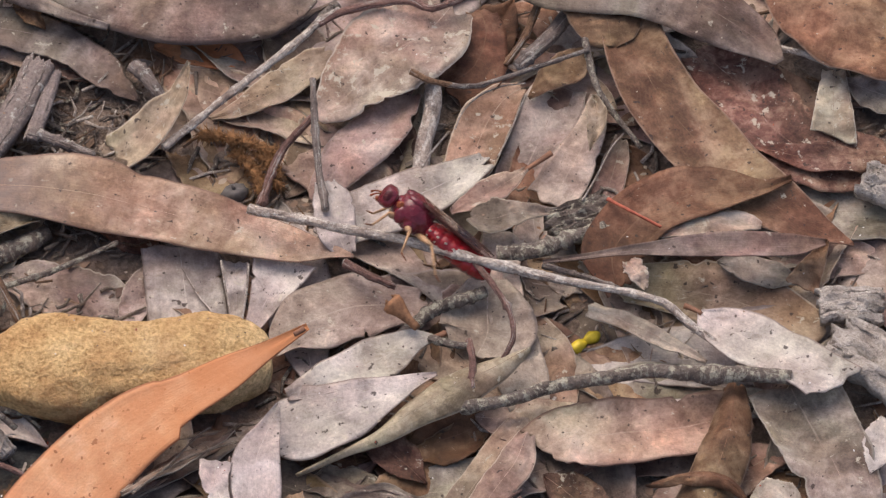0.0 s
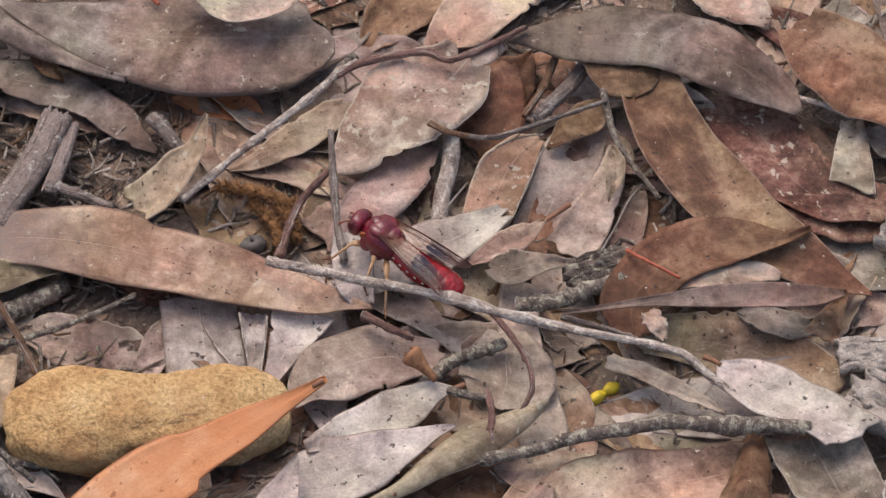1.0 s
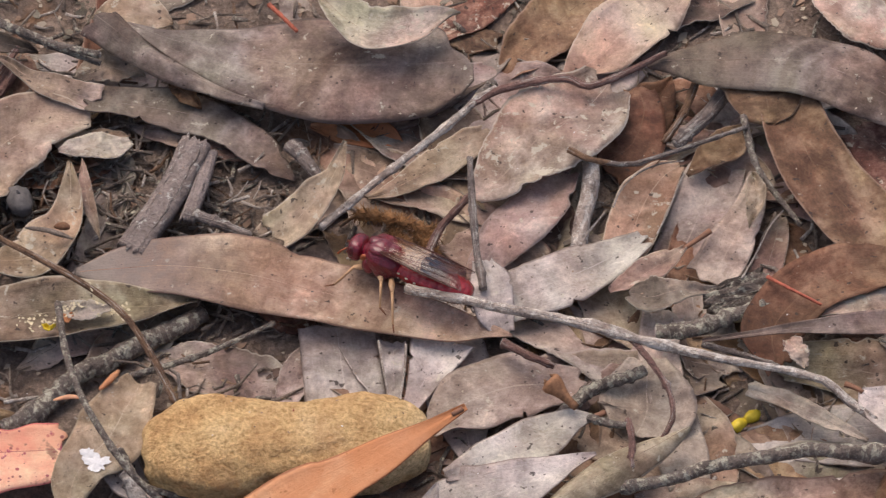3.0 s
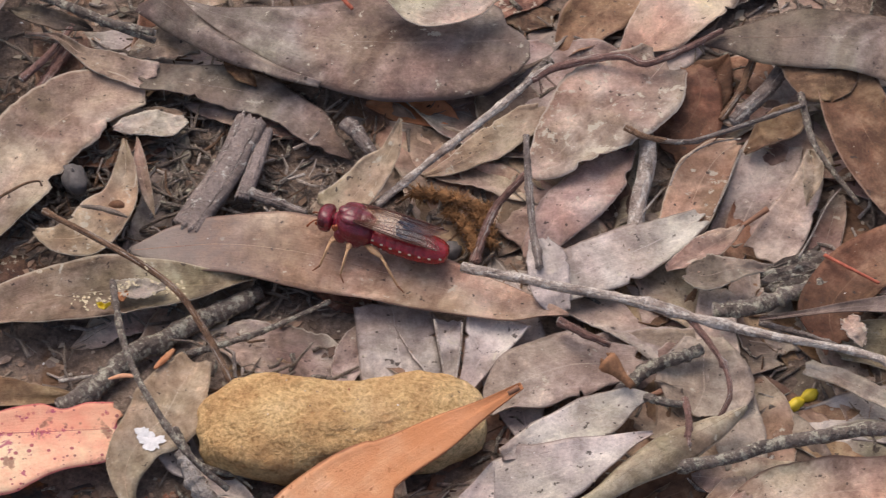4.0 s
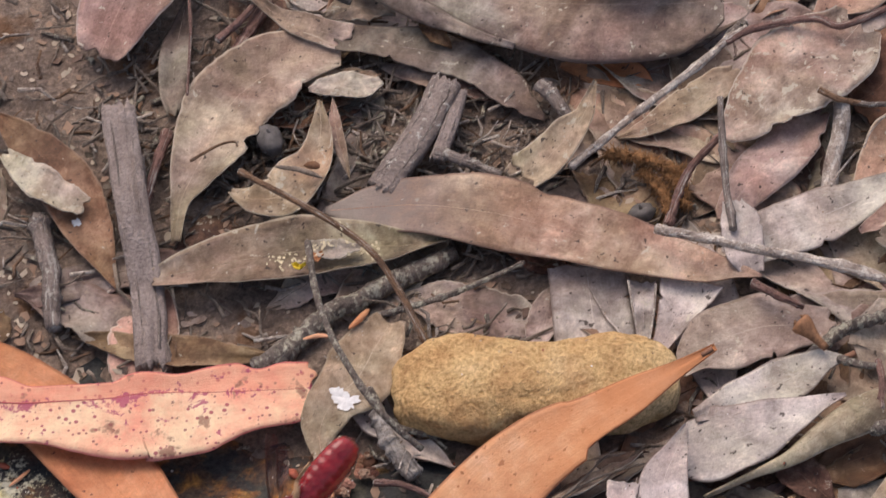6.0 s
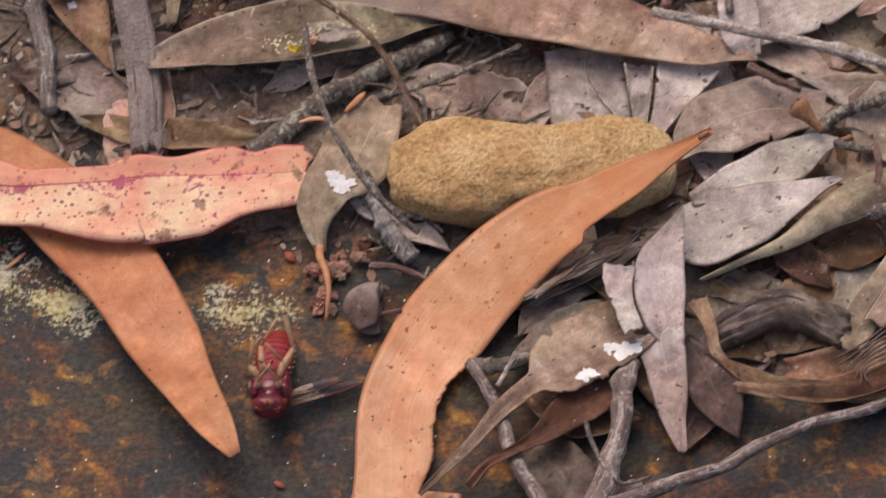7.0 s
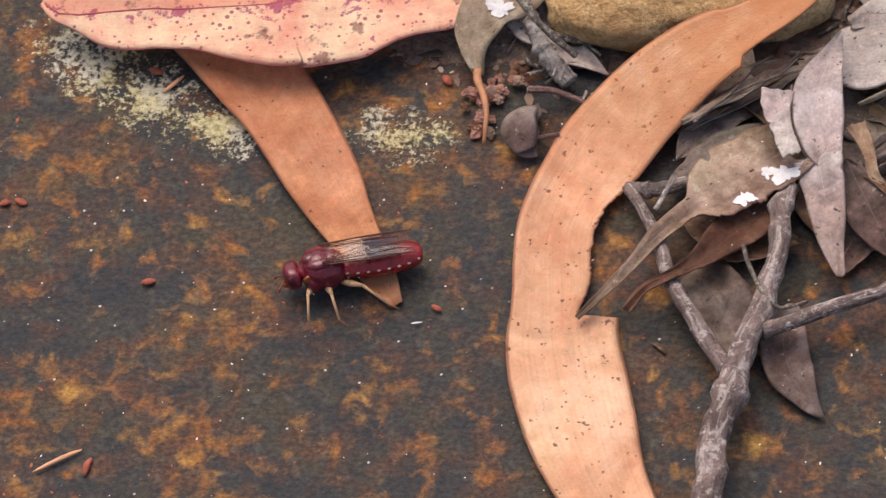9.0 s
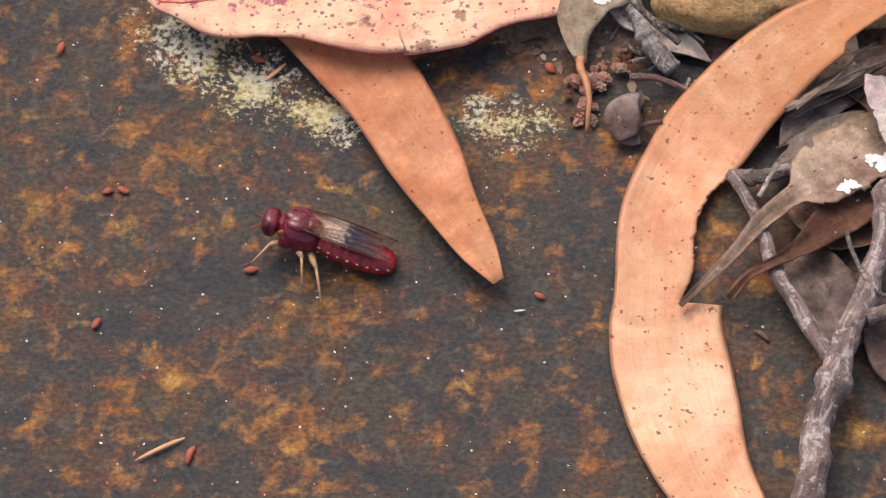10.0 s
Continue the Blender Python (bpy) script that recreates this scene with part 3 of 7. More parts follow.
# ---------------------------------------------------------------- kinds of things
def eased(xs, ys):
    """A smooth curve through (x, y) that never swings beyond its neighbours."""
    n = len(xs)
    slope = [(ys[i + 1] - ys[i]) / max(xs[i + 1] - xs[i], 1e-6) for i in range(n - 1)]
    lean = [slope[0]] + [2 * a * b / (a + b) if a * b > 0 else 0.0 for a, b in zip(slope, slope[1:])] + [slope[-1]]

    def at(x):
        i = 0
        while i < n - 2 and x > xs[i + 1]:
            i += 1
        h = max(xs[i + 1] - xs[i], 1e-6)
        t = min(max((x - xs[i]) / h, 0.0), 1.0)
        a, b = lean[i] * h, lean[i + 1] * h
        return ys[i] * (1 + 2 * t) * (1 - t) ** 2 + a * t * (1 - t) ** 2 + ys[i + 1] * t * t * (3 - 2 * t) - b * t * t * (1 - t)
    return at


def leaf(label, material, points, width, peak=0.42, cut=(0.0, 1.0), roll=0.0, twist=0.0, cup=0.06, wave=1.0, stem=0.0,
         rag=0.045, rib=RIB, stalk=STALK, ribsize=0.07, e0=0.85, e1=0.95, bites=1, curl=0.09, patches=(), seed=0,
         nu=52, shape=(), ends=(0, 0), jag=(), lead=(), group="leaf litter", name="leaf", category="leaf"):
    """A dry leaf along a spine of points, in millimetres: a thick blade with uneven rim, a midrib and, if it shows, a stalk.
    cut: which stretch of the whole blade is left; shape: its half widths along the spine (share, left, right) in millimetres;
    ends: how far the two ends slant; jag: a torn stretch of rim (side, from, to, depth); lead: where the stalk runs."""
    nv = 12
    loose = 0.4 if shape else 1.0
    curl *= loose
    lips = (0.07 * loose * (rnd(seed, "lip0") - 0.4), 0.07 * loose * (rnd(seed, "lip1") - 0.4))
    sides = [eased([q[0] for q in shape], [q[k] for q in shape]) for k in (1, -1)] if shape else ()
    bitten = [(0.12 + 0.8 * rnd(seed, b, "u"), rnd(seed, b, "k") > 0.5, 0.06 + 0.16 * rnd(seed, b, "d"), 0.008 + 0.03 * rnd(seed, b, "w")) for b in range(bites)]
    base = Vector(points[0])
    line = [(p - base) * MM for p in spline(points, nu)]
    w = width * MM
    length = sum((b - a).length for a, b in zip(line, line[1:]))
    frames = []
    for i in range(nu + 1):
        along = (line[min(i + 1, nu)] - line[max(i - 1, 0)]).normalized()
        side = along.cross(Vector((0, 0, 1))).normalized()
        side = Matrix.Rotation(radians(roll + twist * (i / nu - 0.5)), 3, along) @ side
        frames.append((along, side, side.cross(along)))

    def outline(u):
        if shape:
            return (sides[0](u) + sides[1](u)) / width
        x = cut[0] + (cut[1] - cut[0]) * u
        if x < peak:
            return max(math.sin(math.pi / 2 * x / peak), 0.0) ** e0
        return max(math.cos(math.pi / 2 * (x - peak) / (1 - peak)), 0.0) ** e1

    def surface(u, v, lift=0.0):
        f = min(max(u, 0.0), 1.0) * nu
        i = min(int(f), nu - 1)
        t = f - i
        p = line[i].lerp(line[i + 1], t)
        along, side, up = frames[i if t < 0.5 else i + 1]
        r = max(outline(u), 0.025) * w / 2
        k = 0 if v < 0 else 1
        if shape:
            r = max(sides[k](u), 0.15) * MM
        r *= (1 + rag * (0.9 * noise.noise(Vector((u * 7, k * 5.1, seed))) + 0.7 * noise.noise(Vector((u * 29, k * 3.3, seed + 9))) + 0.35 * noise.noise(Vector((u * 71, k * 2.3, seed + 2)))))
        for at, which, deep, wide in bitten:
            if which == k:
                r *= 1 - deep * math.exp(-((u - at) / wide) ** 4)
        if jag and jag[0] == k and jag[1] < u < jag[2]:
            edge = min((u - jag[1]) / 0.03, (jag[2] - u) / 0.03, 1.0)
            step = abs(noise.cell(Vector((u * length / MM / 2.6, seed, 3.0)))) * 0.6 + abs(noise.noise(Vector((u * length / MM * 0.8, seed, 1.0)))) * 0.7
            r = max(r - edge * step * jag[3] * MM, 0.2 * MM)
        # broken ends are uneven
        torn = (1 - u) ** 10 * (cut[0] > 0.02) - u ** 10 * (cut[1] < 0.98)
        if shape:
            torn = (1 - u) ** 10 * (outline(0) > 0.3) - u ** 10 * (outline(1) > 0.3)
        push = v * (ends[0] * (1 - u) ** 6 + ends[1] * u ** 6) * MM + torn * 0.06 * min(length, 5 * w) * noise.noise(Vector((v * 2.2, seed, 1.7)))
        h = cup * w * v * v * outline(u) ** 0.5
        h += lips[k] * w * max(abs(v) - 0.8, 0.0) * 5 * (0.4 + abs(noise.noise(Vector((u * 2.6, k * 4.1, seed + 31)))))
        h += curl * w * v ** 4 * noise.noise(Vector((u * 5.0, k * 7.7, seed + 21))) * 2
        h += wave * MM * (noise.noise(Vector((u * 3.2, v * 1.1, seed * 1.3))) + 0.35 * noise.noise(Vector((u * 11, v * 2.5, seed + 4))))
        return p + along * push + side * (v * r) + up * (h + lift)

    ob = thing(name, base * MM, label, category, group)
    bm = bmesh.new()
    uvs = bm.loops.layers.uv.new("UVMap")
    where = {}
    top, low = [], []
    for i in range(nu + 1):
        a, b = [], []
        for j in range(nv + 1):
            u, v = i / nu, 2 * j / nv - 1
            p = surface(u, v)
            q = surface(u, v * 0.985, -0.3 * MM)
            a.append(bm.verts.new(p))
            b.append(bm.verts.new(q))
            where[a[-1]] = where[b[-1]] = (u, 0.5 + v / 2)
        top.append(a)
        low.append(b)
    for i in range(nu):
        for j in range(nv):
            bm.faces.new((top[i][j], top[i + 1][j], top[i + 1][j + 1], top[i][j + 1]))
            bm.faces.new((low[i][j + 1], low[i + 1][j + 1], low[i + 1][j], low[i][j]))
        bm.faces.new((top[i][0], low[i][0], low[i + 1][0], top[i + 1][0]))
        bm.faces.new((top[i + 1][nv], low[i + 1][nv], low[i][nv], top[i][nv]))
    for j in range(nv):
        bm.faces.new((top[0][j + 1], low[0][j + 1], low[0][j], top[0][j]))
        bm.faces.new((top[nu][j], low[nu][j], low[nu][j + 1], top[nu][j + 1]))
    bmesh.ops.recalc_face_normals(bm, faces=bm.faces)
    for f in bm.faces:
        for loop in f.loops:
            loop[uvs].uv = where[loop.vert]
    part("blade", bm, material, ob)
    if rib:
        bm = bmesh.new()
        path = [surface(0.01 + 0.97 * i / 22, 0.0, -0.02 * MM) for i in range(23)]
        tube(bm, path, [ribsize * MM * (1 - 0.75 * i / 22) for i in range(23)], 5)
        flat = bm.loops.layers.uv.verify()
        for f in bm.faces:
            for loop in f.loops:
                loop[flat].uv = (0.5, 0.5)
        part("midrib", bm, material if rib is RIB else rib, ob)
    if lead:
        bm = bmesh.new()
        path = spline([surface(0.03, 0.0) / MM] + [Vector(q) - base for q in lead], 16)
        tube(bm, [q * MM for q in path], [(0.9 - 0.5 * k / 16) * MM for k in range(17)], 8, 0.2, seed, 0.7)
        part("stalk", bm, stalk, ob)
    if stem:
        bm = bmesh.new()
        a, back = surface(0.02, 0.0), -frames[0][0]
        bend = frames[0][1] * (rnd(seed, "stem") - 0.5)
        path = [a + back * stem * MM * k / 6 + bend * stem * MM * (k / 6) ** 2 * 0.5 for k in range(7)]
        tube(bm, path, [0.6 * MM * (0.8 + 0.05 * k) for k in range(7)], 7, 0.15, seed)
        part("stalk", bm, stalk, ob)
    for n, (u, v, size) in enumerate(patches):
        bm = bmesh.new()
        ring = []
        for k in range(30):
            a = 2 * math.pi * k / 30
            r = size * MM * (0.85 + 0.6 * noise.noise(Vector((math.cos(a) * 1.5, math.sin(a) * 1.5, seed + n * 3.1))) + 0.4 * noise.noise(Vector((math.cos(a) * 4, math.sin(a) * 4, seed))))
            ring.append(bm.verts.new(surface(u + math.cos(a) * r / length, min(max(v + math.sin(a) * r / max(w * outline(u) / 2, 1e-4), -0.96), 0.96), 0.25 * MM)))
        mid = bm.verts.new(surface(u, v, 0.45 * MM))
        for k in range(30):
            bm.faces.new((ring[k], ring[(k + 1) % 30], mid))
        bmesh.ops.recalc_face_normals(bm, faces=bm.faces)
        part("white_crust", bm, WHITE, ob, "chalky white crust patch")
    return ob


def twig(label, material, points, r0, r1, rough=0.4, knots=3, seed=0, name="twig", category="twig", side=(), flat=1.0, group="fallen twigs"):
    """A fallen stick along points in millimetres, tapering from r0 to r1, with knots and side shoots."""
    base = Vector(points[0])
    n = 44
    line = [(p - base) * MM for p in spline(points, n)]
    radii = []
    bends = min(9.0, sum((b - a).length for a, b in zip(line, line[1:])) / (13 * MM))
    swell = [(rnd(seed, k, "at"), 0.12 + 0.25 * rnd(seed, k, "by")) for k in range(knots)]
    for i, p in enumerate(line):
        u = i / n
        r = r0 + (r1 - r0) * u
        for at, by in swell:
            r *= 1 + by * math.exp(-((u - at) / 0.022) ** 2)
        radii.append(r * MM)
        p += Vector((noise.noise(Vector((u * bends, seed, 0))), noise.noise(Vector((u * bends, seed, 5))), 0)) * (0.7 if r > 1.0 else 0.35) * r * MM
    ob = thing(name, base * MM, label, category, group)
    bm = bmesh.new()
    tube(bm, line, radii, 10, rough, seed, flat)
    part("stem", bm, material, ob)
    for end, near in ((0, 1), (n, n - 1)):
        if radii[end] > 0.7 * MM:
            bm = bmesh.new()
            out = (line[end] - line[near]).normalized()
            tube(bm, [line[end] - out * 0.2 * MM, line[end] + out * 0.25 * MM], [radii[end] * 0.86, radii[end] * 0.7], 10, 0.5, seed)
            part("broken_end", bm, FLAKE, ob, "pale broken end")
    for n2, (pts, ra, rb) in enumerate(side):
        sl = [(p - base) * MM for p in spline(pts, 20)]
        bm = bmesh.new()
        for i, p in enumerate(sl):
            p += Vector((noise.noise(Vector((i * 0.3, seed, 7.7))), noise.noise(Vector((i * 0.3, seed, 3.5))), 0)) * 0.5 * ra * MM * min(i / 5, 1)
        tube(bm, sl, [(ra + (rb - ra) * i / 20) * MM * (1 + 0.22 * noise.noise(Vector((i * 0.7, seed, n2)))) for i in range(21)], 10, rough, seed + n2 + 1)
        part("side_shoot", bm, material, ob)
    return ob


def bark_strip(label, material, points, width, thick, seed=0, name="bark_strip", category="bark", groove=0.25):
    """A split strip of bark: flat, thick, cracked along its length, with frayed ends."""
    base = Vector(points[0])
    n, m = 34, 16
    line = [(p - base) * MM for p in spline(points, n)]
    ob = thing(name, base * MM, label, category, "bark pieces")
    bm = bmesh.new()
    top, low = [], []
    for i, p in enumerate(line):
        along = (line[min(i + 1, n)] - line[max(i - 1, 0)]).normalized()
        side = along.cross(Vector((0, 0, 1))).normalized()
        u = i / n
        a, b = [], []
        for j in range(m + 1):
            v = 2 * j / m - 1
            r = width * MM / 2 * (1 + 0.12 * noise.noise(Vector((u * 6, seed, v > 0))))
            fray = ((1 - u) ** 8 - u ** 8) * -width * 0.35 * MM * noise.noise(Vector((v * 4, seed, u)))
            h = thick * MM * (0.5 + 0.5 * math.sqrt(max(1 - v * v, 0))) + groove * thick * MM * (noise.noise(Vector((u * 2.5, v * 6, seed + 3))) + 0.5 * noise.noise(Vector((u * 5, v * 15, seed + 8))))
            q = p + side * v * r + along * fray
            a.append(bm.verts.new(q + Vector((0, 0, h))))
            b.append(bm.verts.new(q - Vector((0, 0, thick * MM * 0.3))))
        top.append(a)
        low.append(b)
    for i in range(n):
        for j in range(m):
            bm.faces.new((top[i][j], top[i + 1][j], top[i + 1][j + 1], top[i][j + 1]))
            bm.faces.new((low[i][j + 1], low[i + 1][j + 1], low[i + 1][j], low[i][j]))
        bm.faces.new((top[i][0], low[i][0], low[i + 1][0], top[i + 1][0]))
        bm.faces.new((top[i + 1][m], low[i + 1][m], low[i][m], top[i][m]))
    for j in range(m):
        bm.faces.new((top[0][j + 1], low[0][j + 1], low[0][j], top[0][j]))
        bm.faces.new((top[n][j], low[n][j], low[n][j + 1], top[n][j + 1]))
    bmesh.ops.recalc_face_normals(bm, faces=bm.faces)
    part("bark_sheet", bm, material, ob)
    for k, v in enumerate((-0.55, 0.5)):
        bm = bmesh.new()
        path = []
        for i in range(2, n - 1):
            side = (line[i + 1] - line[i - 1]).normalized().cross(Vector((0, 0, 1))).normalized()
            path.append(line[i] + side * (v + 0.15 * noise.noise(Vector((i * 0.3, seed, k)))) * width * MM / 2 + Vector((0, 0, thick * 0.88 * MM)))
        tube(bm, path, [0.05 * width * MM * (0.4 + abs(noise.noise(Vector((i * 0.4, seed + k, 2))))) for i in range(len(path))], 6, 0.3, seed + k)
        part("bark_fibre", bm, material, ob)
    return ob


def chip(label, a, b, r, material=CHIP, seed=0):
    """A splinter from a to b, in millimetres."""
    a, b = Vector(a), Vector(b)
    ob = thing("bark_chip", a * MM, label, "bark chip", "chips on the slab")
    bm = bmesh.new()
    line = [(p - a) * MM for p in spline([a, (a + b) / 2 + (b - a).cross(Vector((0, 0, 1))) * 0.16 * (rnd(seed, "bow") - 0.5) + Vector((0, 0, 0.2)), b], 10)]
    tube(bm, line, [r * MM * max(math.sin(math.pi * (0.05 + 0.88 * i / 10)), 0.1) ** 0.7 for i in range(11)], 7, 0.45, seed, 0.7)
    part("splinter", bm, material, ob)
    return ob



# leaves of the upper litter
leaf("long rosy-brown dry gum leaf lying across the litter", LONGROSY, [(-107.6, 8.3, 9), (-98.4, 9, 9.3), (-87.4, 9.2, 9.7), (-72.9, 6.9, 10), (-61.3, 3.6, 10), (-50.3, 0.2, 10), (-39.4, -3.4, 9.7), (-29.6, -6.1, 9.4), (-23.1, -7.1, 9.2), (-18.2, -8.3, 9)], 18.2, seed=1, shape=((0, 0.7), (0.1, 5), (0.22, 7.2), (0.38, 9.1), (0.512, 8.3), (0.637, 7.2), (0.763, 5.6), (0.873, 4.3), (0.945, 2.1), (1, 0.5)), cup=0.03, wave=0.4, rag=0.03)
leaf("broad grey dry gum leaf curling down over its shadow", SLATE, [(-99.4, 71.3, 11), (-91.2, 66.7, 11.6), (-81, 63, 12), (-69.1, 60.1, 12), (-56.7, 58.8, 12), (-45.5, 58.9, 12), (-36.1, 59.1, 12), (-30.1, 59.4, 12), (-28, 60.7, 12)], 28, seed=2, shape=((0, 0.5, 0.5), (0.128, 3.2, 3.2), (0.274, 7.1, 7), (0.439, 11.3, 11.2), (0.608, 14, 13.8), (0.759, 13.8, 13.7), (0.886, 12.1, 12), (0.967, 7.4, 7.4), (1, 2.3, 2.3)), cup=-0.06, wave=0.7, rag=0.015, bites=0)
leaf("dark grey torn leaf with a pale curled tip", SLATE, [(-107, 52.6, 9), (-98.5, 52.1, 8.1), (-88.5, 50.7, 7), (-79.6, 48, 6.1), (-73, 42.8, 6), (-67.5, 38.2, 5.1), (-63.5, 35, 4)], 10.2, seed=3, shape=((0, 3.5), (0.175, 4.4), (0.383, 5.1), (0.573, 4.6), (0.746, 4.3), (0.892, 2.9), (1, 0.4)), rag=0.1, wave=0.7, bites=4)
leaf("small rust-coloured leaf half hidden under others", SIENNA, [(-60.7, 49, 4), (-53.8, 47.5, 4), (-46.1, 46.4, 3.6), (-40.8, 44, 3)], 7.2, seed=4, shape=((0, 0.6), (0.343, 3), (0.718, 3.6), (1, 0.3)), rag=0.03)
leaf("tan leaf with its tip standing up", CREAM, [(-66.9, 17.6, 9), (-63.1, 19.7, 10.7), (-58.5, 23.9, 13.1), (-54.7, 28.2, 15.4), (-52.6, 34.9, 18)], 9.4, seed=5, shape=((0, 4.7), (0.187, 4.7), (0.453, 4), (0.701, 2.2), (1, 0.3)), cup=0.1, rag=0.015, bites=0)
leaf("narrow speckled tan leaf beneath a twig", CREAM, [(-48.3, 29.8, 5), (-40.9, 32.7, 5.6), (-33.3, 37.5, 6.2), (-26.8, 42.4, 6.7), (-23.6, 45.5, 7)], 8.2, seed=6, shape=((0, 0.4), (0.27, 2.6), (0.573, 4.1), (0.851, 3.9), (1, 1.6)), cup=0.06, rag=0.03)
leaf("large pale leaf blotched with grey lichen", PALE, [(1.4, 53.3, 12), (-3.1, 47.6, 12), (-10, 41.9, 11.8), (-15.4, 37.1, 11.2), (-20.4, 31.6, 10.2), (-24.1, 27.9, 9.4), (-25.6, 26, 9)], 22.4, seed=7, shape=((0, 6), (0.189, 10.2), (0.42, 11.1), (0.607, 9.6), (0.8, 6.6), (0.937, 3.4), (1, 1.1)), rag=0.07, bites=3)
leaf("curled rust-brown leaf with a broken edge", RUST, [(8, 55.6, 8), (9, 48.5, 8.6), (6.1, 40.5, 8.1), (0.5, 37.3, 6)], 14, seed=8, shape=((0, 3.3), (0.318, 4.4), (0.7, 7), (1, 5.9)), rag=0.03, cup=-0.05)
leaf("grey-brown leaf sloping under a paler one", MAUVE, [(-6.3, 33.9, 9), (-9.4, 30.2, 8.6), (-14, 24.3, 7.9), (-18.9, 19.4, 7.2), (-22.6, 14.1, 6.6), (-26.1, 8.8, 6)], 12.2, seed=9, shape=((0, 2.2), (0.149, 4.7), (0.383, 6.1), (0.599, 5.8), (0.802, 4.3), (1, 2.9)), cup=-0.06)
leaf("beige leaf with a pale rim", CREAM, [(16.4, 37, 6), (12.5, 33, 6.4), (8.9, 26.9, 6.9), (7, 21.3, 6.7), (5.2, 16, 6.3), (4.2, 11.3, 6)], 11.4, seed=10, shape=((0, 1.2), (0.193, 4.1), (0.438, 5.7), (0.64, 5.6), (0.832, 5.1), (1, 3.5)), cup=0.1, rag=0.02, bites=0)
leaf("grey-brown leaf lying low in the litter", GREY, [(25.5, 38.8, 4), (23.1, 33.3, 4), (20.4, 26, 4), (17.7, 19.2, 3.5), (15.3, 13.8, 3)], 13, seed=11, shape=((0, 5.1), (0.221, 6.5), (0.508, 6.2), (0.78, 5.9), (1, 5.3)))
leaf("small brown leaf lying on its side", BROWN, [(30.6, 44.9, 8), (26.6, 41, 8), (22.1, 37.5, 7.7), (17.8, 33.7, 7)], 8, seed=12, shape=((0, 1.4), (0.325, 4), (0.66, 3), (1, 0.3)))
leaf("grey-brown leaf with a worn rim", BLUSH, [(31.6, 35.1, 6), (31.2, 27.9, 6.4), (28, 19.2, 7), (24.6, 12, 6.4), (21.6, 7, 6)], 10.4, seed=13, shape=((0, 1), (0.239, 2.9), (0.545, 4.5), (0.807, 5.2), (1, 5.2)), cup=0.08, rag=0.02)
leaf("grey leaf with a hidden end", GREY, [(37.1, 25.3, 4), (35.6, 18.1, 4), (33.7, 11.6, 3.5), (31.9, 8, 3)], 6.4, seed=14, shape=((0, 1.4), (0.406, 2.9), (0.777, 3.2), (1, 2.7)))
leaf("long brown gum leaf with a dark rim", BROWN, [(38.5, 49.8, 12), (40.8, 40.2, 12), (45.2, 29.6, 12), (51.1, 21, 11.4), (58, 12.6, 10.8), (65.1, 6.4, 10.3), (72.5, 0.9, 9.5), (79.3, -2.6, 8.6), (84, -4.7, 8)], 16.6, seed=15, shape=((0, 6), (0.133, 7), (0.286, 8), (0.428, 8.3), (0.574, 7.8), (0.701, 7.1), (0.826, 5.3), (0.93, 2.6), (1, 0.4)), cup=0.07, wave=0.4, rag=0.012, bites=0)
leaf("curved brown leaf with an upturned edge", RUST, [(35.4, -17, 10), (34.5, -8.9, 10.9), (38.5, -2.4, 11.7), (43.5, 1.8, 12.2), (51, 4.9, 12.7), (58.6, 5.9, 12.8), (65.6, 6.7, 12.4), (71.6, 9.6, 12)], 13.6, seed=16, shape=((0, 3.3), (0.158, 6.5), (0.305, 6.8), (0.431, 6.6), (0.589, 6.5), (0.735, 4.8), (0.871, 2.1), (1, 0.6)), cup=0.08, rag=0.02, bites=1)
leaf("pale folded leaf showing its underside", PALE, [(44.3, -5.4, 12), (48.9, -2.9, 12), (54.1, -2.5, 12), (60.2, -1.1, 11.5), (65.1, -1.9, 11)], 5.8, seed=17, shape=((0, 0.5), (0.24, 2.7), (0.48, 2.3), (0.77, 2.9), (1, 0.8)), rag=0.12)
leaf("dark leaf seen almost edge-on", DARK, [(20.3, -13.1, 14), (30.6, -11.7, 14.4), (40, -10.6, 14.7), (50.3, -10.1, 15), (60.7, -9.6, 14.6), (70.8, -9.3, 14.2), (77.8, -8.2, 14)], 6.4, seed=18, shape=((0, 0.4), (0.181, 0.7), (0.344, 1.4), (0.523, 2.6), (0.702, 3.2), (0.877, 2.7), (1, 0.7)), cup=0.15, rag=0.02, bites=0, wave=0.3)
leaf("small brown leaf tip lying flat", BROWN, [(78.7, -4.7, 10), (76, -9.4, 9.1), (73.1, -13.9, 6)], 7.4, seed=19, shape=((0, 0.3), (0.468, 2.3), (1, 3.7)))
leaf("pale beige leaf under a thin twig", CREAM, [(36.8, -11.5, 4), (45.7, -12.9, 4.4), (56, -15.1, 4.9), (65.1, -18.8, 5), (72.5, -22.6, 5), (76.2, -26.1, 5)], 16, seed=20, shape=((0, 4.6), (0.211, 6.3), (0.458, 8), (0.688, 7.4), (0.882, 5.6), (1, 2.4)), rag=0.03)
leaf("pale lilac-grey leaf with an upturned tip", LILAC, [(51.9, -23.2, 11), (54.7, -25.8, 11.2), (61.1, -30.1, 11.7), (68.4, -34.6, 12.2), (73.9, -38.5, 12.6), (78.8, -42.3, 13)], 13.4, seed=21, shape=((0, 0.6), (0.115, 4.4), (0.348, 6.7), (0.607, 5.7), (0.811, 5.8), (1, 5.9)), stem=4, cup=0.05, rag=0.03, ends=(0, -2.5))
